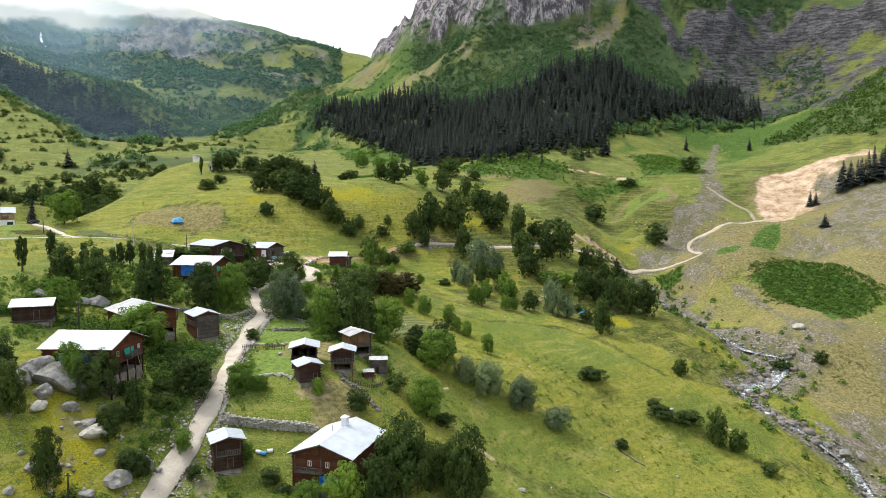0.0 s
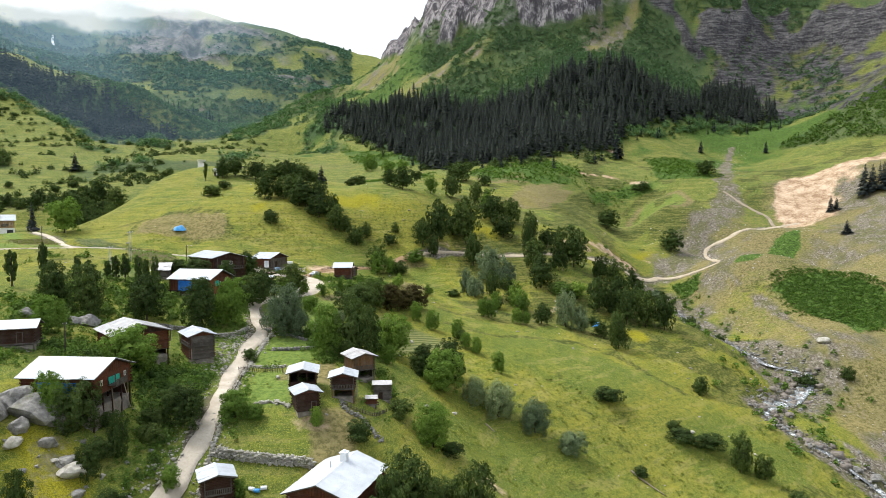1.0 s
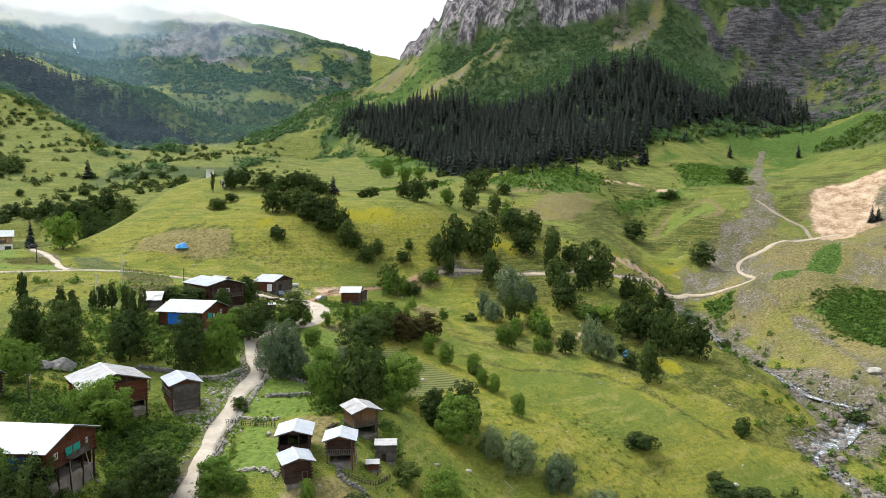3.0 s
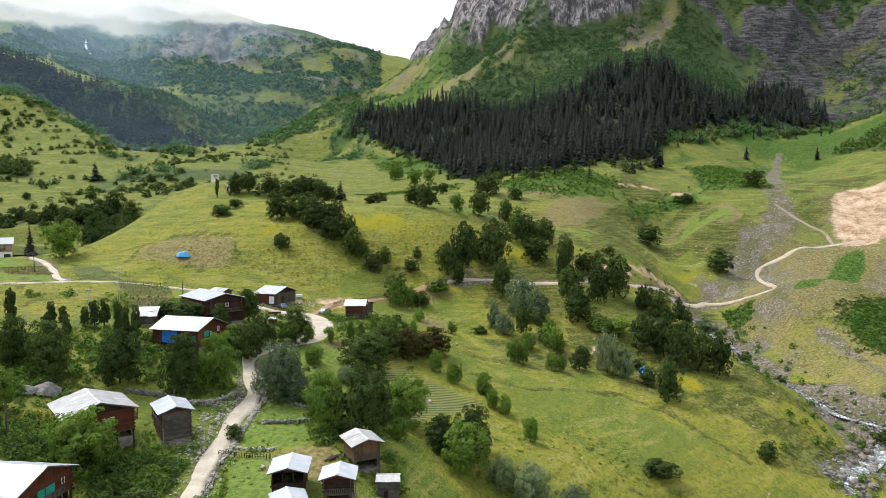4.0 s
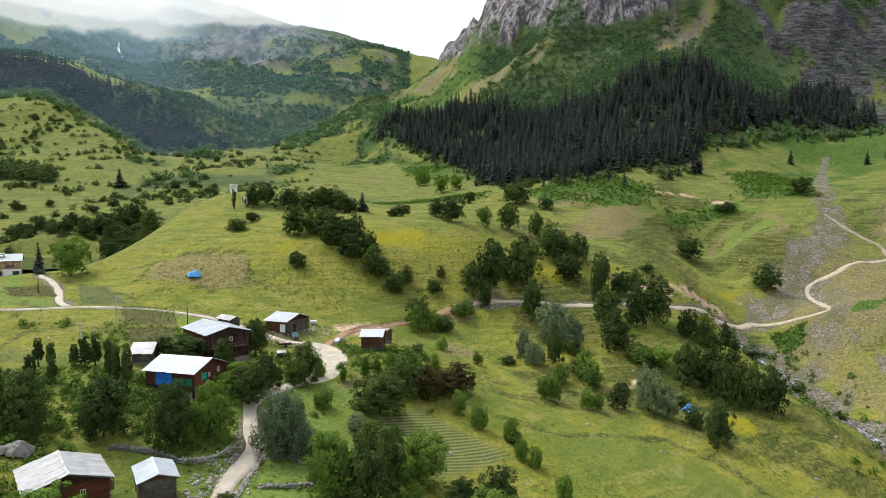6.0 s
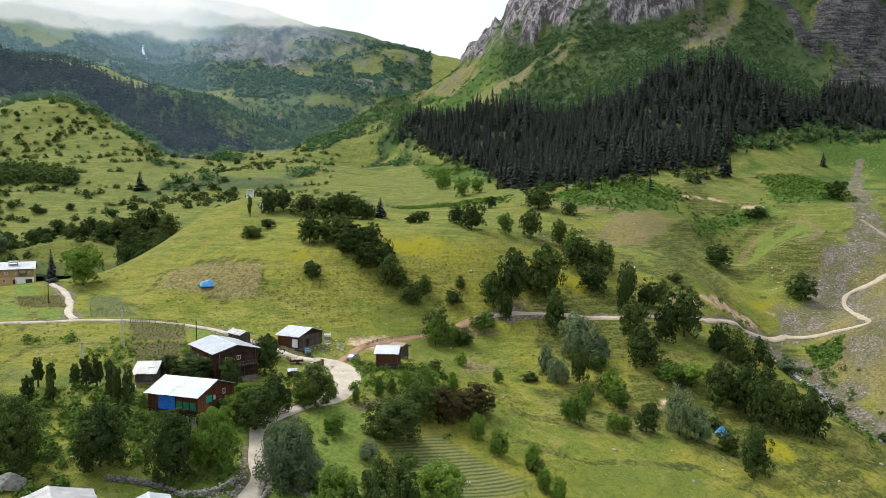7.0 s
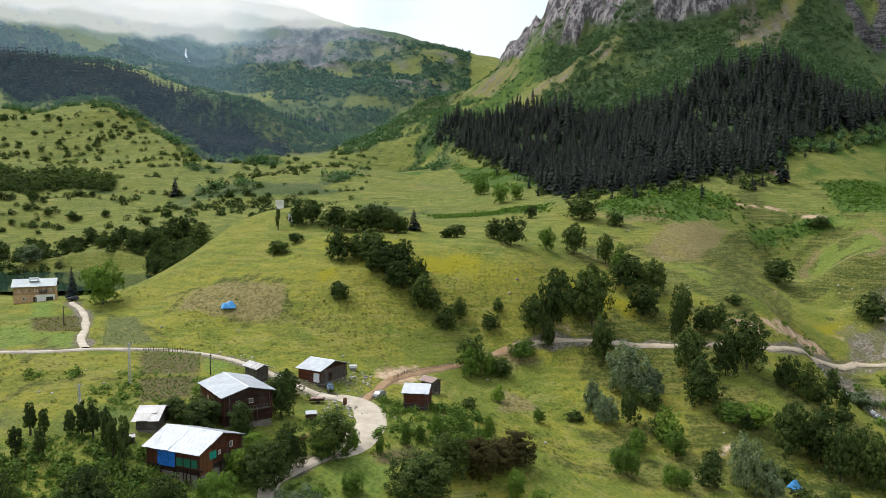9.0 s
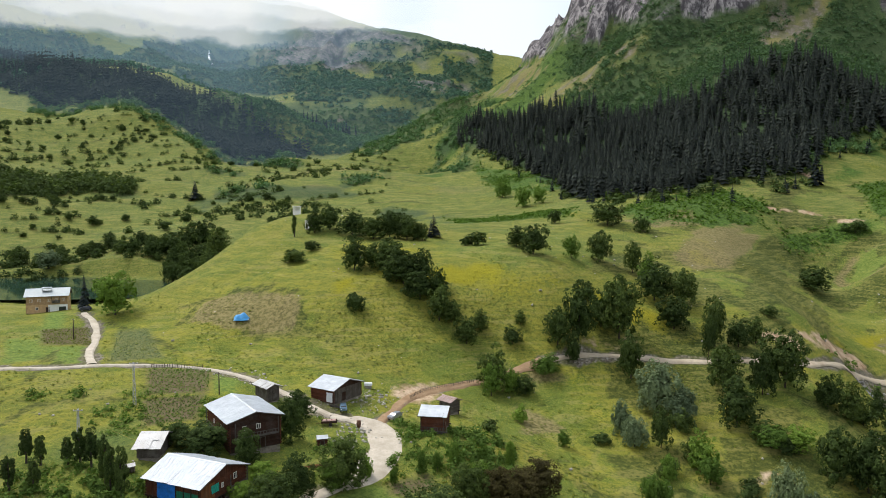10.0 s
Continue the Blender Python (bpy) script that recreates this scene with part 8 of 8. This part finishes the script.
# ---- vehicles and things lying about ----
def car(x, y, turn, paint, label):
    """A small estate car: body, cabin glass, four wheels."""
    ob = tagged(new("car"), label, "car")
    ob.matrix_basis = pose(x, y, ground(x, y) + 0.22, 0, 0, turn)
    prof = [(-2.05, 0.35), (-2.05, 0.85), (-1.95, 0.98), (-1.1, 1.02), (-0.45, 1.45), (1.35, 1.48), (1.95, 1.05), (2.05, 0.8), (2.05, 0.35)]
    verts, faces = [], []
    for yy, k in ((-0.86, 0.0), (-0.80, 0.04), (0.80, 0.04), (0.86, 0.0)):
        for a, b in prof:
            tuck = 0.82 if b > 1.05 else 1.0
            verts.append((a, yy * tuck, b + (0.03 if k else 0)))
    n = len(prof)
    for r in range(3):
        for k in range(n):
            faces.append((r * n + k, r * n + (k + 1) % n, (r + 1) * n + (k + 1) % n, (r + 1) * n + k))
    faces += [tuple(range(n))[::-1], tuple(3 * n + k for k in range(n))]
    part("body", from_arrays("body", verts, faces, paint, False), ob)
    part("windscreen", from_arrays("windscreen", [(-1.08, -0.62, 1.07), (-1.08, 0.62, 1.07), (-0.52, 0.58, 1.43), (-0.52, -0.58, 1.43)], [(0, 1, 2, 3)], PANE, False), ob)
    part("rear_window", from_arrays("rear_window", [(1.93, -0.6, 1.12), (1.93, 0.6, 1.12), (1.46, 0.56, 1.45), (1.46, -0.56, 1.45)], [(1, 0, 3, 2)], PANE, False), ob)
    for sg in (-1, 1):
        part("side_window", from_arrays("side_window", [(-0.85, sg * 0.765, 1.1), (1.55, sg * 0.765, 1.1), (1.2, sg * 0.725, 1.42), (-0.4, sg * 0.725, 1.42)], [(0, 1, 2, 3)], PANE, False), ob)
        part("headlight", box_mesh("headlight", (-2.08, sg * 0.62 - 0.14, 0.68), (-2.02, sg * 0.62 + 0.14, 0.84), PLASTIC_WHITE, bevel=0.02), ob)
        part("tail_light", box_mesh("tail_light", (2.02, sg * 0.66 - 0.1, 0.7), (2.08, sg * 0.66 + 0.1, 0.95), RUST, bevel=0.02), ob)
        for a in (-1.3, 1.3):
            v, f = [], []
            tube(v, f, [np.array((a, sg * 0.70, 0.1)), np.array((a, sg * 0.88, 0.1))], [0.32, 0.32], 14)
            w = part("wheel", from_arrays("wheel", v, f, TYRE), ob)
            part("rim", box_mesh("rim", (a - 0.15, sg * 0.885 - 0.01, -0.05), (a + 0.15, sg * 0.885 + 0.01, 0.25), IRON, bevel=0.005), w)
    return ob


car(-36.9, 215.5, 65, PAINT_SILVER, "silver estate car parked on the turning place")
car(-50.2, 214.8, 110, PAINT_BLUE, "blue-grey car parked beside a barn")
car(-170.5, 281.0, 40, PAINT_DARK, "dark car parked beside the lakeside house")
car(62.0, 281.5, 10, PAINT_DARK, "dark car standing on the dirt track")


def trailer(x, y, turn):
    ob = tagged(new("farm_trailer"), "old farm trailer loaded with pinkish sacks", "trailer")
    ob.matrix_basis = pose(x, y, ground(x, y), 0, 0, turn)
    bed = part("bed", joined_boxes("bed", [((-1.9, -0.9, 0.75), (1.9, 0.9, 0.87)), ((-1.9, -0.95, 0.87), (1.9, -0.88, 1.25)), ((-1.9, 0.88, 0.87), (1.9, 0.95, 1.25)), ((1.85, -0.9, 0.87), (1.92, 0.9, 1.25))], WOOD_DARK), ob)
    part("drawbar", box_mesh("drawbar", (-3.2, -0.06, 0.6), (-1.8, 0.06, 0.72), RUST), ob)
    for sg in (-1, 1):
        v, f = [], []
        tube(v, f, [np.array((0.3, sg * 0.78, 0.42)), np.array((0.3, sg * 0.98, 0.42))], [0.42, 0.42], 14)
        part("wheel", from_arrays("wheel", v, f, TYRE), ob)
    for k in range(3):
        part("sack", rock_mesh(90 + k, plain("pink_sacking", (0.45, 0.30, 0.26), 0.9), 0.15, 0.55), bed).matrix_basis = Matrix.Translation((-1.1 + 1.1 * k, 0, 1.25)) @ Matrix.Diagonal((0.7, 0.8, 0.7, 1))


trailer(-50.8, 205.0, 15)


def kennel(x, y):
    farm_building("kennel", "small brown kennel with a white roof", x, y, 20, 2.6, 2.6, 1.6, 0.4, WOOD_RED, WOOD_RED, ROOF_WHITE, over=0.25, seed=91, sheet=0.9, category="kennel", doors=[("L", 0, 0.1, 0.7, 1.0, WOOD_DARK)])


kennel(-49.0, 194.5)
farm_building("kiosk", "small pale hut standing on the crest of a knoll", -107, 352, -20, 4.2, 3.6, 3.6, 0.3, PLASTER, PLASTER, ROOF_OLD, kind="plaster", over=0.25, seed=93, category="hut", windows=[("L", 0.8, 1.8, 1.0, 1.1)], doors=[("L", -0.8, 0.1, 0.8, 2.0, WOOD_DARK)])


def oil_drum(x, y):
    ob = tagged(new("oil_drum"), "dark rusty barrel beside the turning place", "barrel")
    ob.matrix_basis = pose(x, y, ground(x, y))
    v, f = [], []
    tube(v, f, [np.array((0, 0, z)) for z in (-0.1, 0.45, 0.5, 0.95, 1.0, 1.5)], [0.5, 0.5, 0.54, 0.54, 0.5, 0.5], 16)
    part("body", from_arrays("body", v, f, RUST), ob)
    part("lid", box_mesh("lid", (-0.34, -0.34, 1.5), (0.34, 0.34, 1.55), RUST, bevel=0.02), ob)


oil_drum(-43.8, 206.3)


def water_tank(x, y):
    ob = tagged(new("water_trough"), "white box-shaped water tank on stones", "tank")
    ob.matrix_basis = pose(x, y, ground(x, y), 0, 0, 10)
    part("box", box_mesh("box", (-1.1, -0.6, 0.7), (1.1, 0.6, 1.5), PLASTIC_WHITE, bevel=0.06), ob)
    part("stand", box_mesh("stand", (-0.9, -0.5, -0.2), (0.9, 0.5, 0.7), STONE_GREY, bevel=0.05), ob)


water_tank(-48.7, 234.0)


def crest_hut(x, y, turn):
    ob = tagged(new("shelter"), "small pale concrete shelter standing open on a grassy crest", "shelter")
    ob.matrix_basis = pose(x, y, ground(x, y), 0, 0, turn)
    part("floor_slab", box_mesh("floor_slab", (-2.0, -1.7, -0.8), (2.0, 1.7, 0.25), PLASTER, bevel=0.04), ob)
    for a in (-1.7, 1.7):
        for b in (-1.4, 1.4):
            part("post", box_mesh("post", (a - 0.26, b - 0.26, 0.25), (a + 0.26, b + 0.26, 4.3), PLASTER, bevel=0.03), ob)
        part("side_wall", box_mesh("side_wall", (a - 0.1, -1.14, 0.25), (a + 0.1, 1.14, 2.2), PLASTER, bevel=0.02), ob)
    part("back_wall", box_mesh("back_wall", (-1.44, 1.3, 0.25), (1.44, 1.5, 4.3), PLASTER, bevel=0.02), ob)
    part("parapet", box_mesh("parapet", (-1.44, -1.5, 0.25), (1.44, -1.3, 2.0), PLASTER, bevel=0.02), ob)
    part("roof_slab", box_mesh("roof_slab", (-2.2, -1.9, 4.3), (2.2, 1.9, 4.7), PLASTER, bevel=0.05), ob)


crest_hut(-124.0, 380.0, 20)


def wood_stack(x, y, turn):
    rng = np.random.default_rng(95)
    ob = tagged(new("firewood_stack"), "long firewood stack covered with old metal sheets", "woodpile")
    ob.matrix_basis = pose(x, y, ground(x, y), 0, 0, turn)
    v, f = [], []
    for i in range(22):
        for j in range(5):
            a, b = -2.5 + 0.235 * i + rng.uniform(-0.03, 0.03), 0.12 + 0.23 * j
            tube(v, f, [np.array((a, -0.7 + rng.uniform(-0.1, 0.1), b)), np.array((a, 0.7 + rng.uniform(-0.1, 0.1), b))], [0.11, 0.11], 6)
    tagged(part("logs", from_arrays("logs", v, f, WOOD_PALE, False), ob), kind="stuff")
    me = sheet_mesh(1.35, 1.9, ROOF_OLD)
    for k in range(4):
        part("cover_sheet", me, ob).matrix_basis = pose(-1.95 + 1.3 * k, 0.95, 1.34 + 0.03 * (k % 2), rng.uniform(-6, 6), rng.uniform(-6, 6), rng.uniform(-5, 5))


wood_stack(-79.3, 165.4, 32)


def tent(x, y, turn, long, wide, tall, label):
    """A tarpaulin pulled over a heap or a ridge pole."""
    rng = np.random.default_rng(int(abs(x)))
    verts, faces = [], []
    nu, nv = 14, 12
    for i in range(nu + 1):
        for j in range(nv + 1):
            a, b = 2 * i / nu - 1, 2 * j / nv - 1
            z = tall * max(0.0, 1 - abs(b) ** 1.4) * (1 - 0.75 * abs(a) ** 3) * (1 + 0.15 * math.sin(5 * a + 3 * b)) + rng.uniform(-0.03, 0.03)
            verts.append((a * long / 2 * (1 + 0.06 * math.sin(4 * b)), b * wide / 2 * (1 + 0.06 * math.sin(5 * a)), z - 0.1))
    for i in range(nu):
        for j in range(nv):
            a = i * (nv + 1) + j
            faces.append((a, a + nv + 1, a + nv + 2, a + 1))
    ob = tagged(new("tarpaulin_heap"), label, "tarpaulin")
    ob.matrix_basis = pose(x, y, ground(x, y) + 0.05, 0, 0, turn)
    part("tarpaulin", from_arrays("tarpaulin", verts, faces, TARP_LIGHT), ob)
    for k, (a, b) in enumerate(((-0.9, -0.9), (0.9, -0.9), (-0.9, 0.9), (0.9, 0.9))):
        part("weight_stone", ROCKS_PALE[k % 3], ob).matrix_basis = Matrix.Translation((a * long / 2, b * wide / 2, 0.1)) @ Matrix.Diagonal((0.25, 0.25, 0.25, 1))


TARP_LIGHT = plain("sky_blue_tarpaulin", (0.06, 0.30, 0.62), 0.4, 0.25, 1.2)
tent(-101.5, 266.5, 20, 5.2, 3.4, 2.2, "sky-blue tarpaulin over a heap in a mown field")
tent(70.8, 219.5, 40, 3.6, 3.0, 2.0, "sky-blue tarpaulin tent beside the trees")


def fallen_log(x0, y0, x1, y1, thick):
    v, f = [], []
    pts = []
    for k in np.linspace(0, 1, 7):
        x, y = x0 + (x1 - x0) * k, y0 + (y1 - y0) * k
        pts.append(np.array((x, y, ground(x, y) + thick * 0.7)))
    tube(v, f, pts, [thick, thick * 0.95, thick * 0.9, thick * 0.8, thick * 0.7, thick * 0.6, thick * 0.4], 8)
    tagged(new("fallen_log", from_arrays("fallen_log", v, f, WOOD_PALE)), "pale bare fallen log lying in the grass", "log")


fallen_log(53, 127, 59.5, 121, 0.28)
fallen_log(42, 104, 47, 102, 0.24)
fallen_log(16.2, 128.4, 18.4, 126.8, 0.2)


def bicycle_heap():
    """Blue and white plastic drums lying behind the lower hut."""
    for k, (x, y, mat, label) in enumerate(((-31.0, 80.6, PLASTIC_WHITE, "white plastic drum lying in the weeds"), (-30.0, 80.3, TARP_LIGHT, "light blue plastic drum lying in the weeds"), (-28.9, 80.8, PLASTIC_WHITE, "white plastic drum lying in the weeds"))):
        ob = tagged(new("plastic_drum"), label, "drum", "plastic drums behind a hut")
        ob.matrix_basis = pose(x, y, ground(x, y) + 0.4, 90, 0, 70 + 15 * k)
        v, f = [], []
        tube(v, f, [np.array((0, 0, z)) for z in (-0.55, -0.5, 0.0, 0.5, 0.55)], [0.3, 0.36, 0.38, 0.36, 0.3], 14)
        part("body", from_arrays("body", v, f, mat), ob)
        part("cap", box_mesh("cap", (-0.1, -0.1, 0.55), (0.1, 0.1, 0.62), TYRE, bevel=0.02), ob)


bicycle_heap()


def timber_heap(x, y, turn, label, mat, seed):
    rng = np.random.default_rng(seed)
    ob = tagged(new("timber_heap"), label, "timber")
    ob.matrix_basis = pose(x, y, ground(x, y), 0, 0, turn)
    for k in range(9):
        z = 0.1 + 0.16 * (k // 4)
        part("plank", box_mesh("plank", (-1.7, -0.09, -0.05), (1.7, 0.09, 0.05), mat), ob).matrix_basis = pose(rng.uniform(-0.4, 0.4), -0.6 + 0.35 * (k % 4), z, 0, rng.uniform(-4, 4), rng.uniform(-14, 14))


timber_heap(-47.4, 183.5, 20, "heap of orange planks in the weeds", WOOD_ORANGE, 97)
timber_heap(-19.9, 116.5, 60, "heap of grey planks behind the granaries", WOOD_GREY, 98)
timber_heap(-52.5, 216.2, -20, "grey planks leaning by a barn", WOOD_GREY, 99)
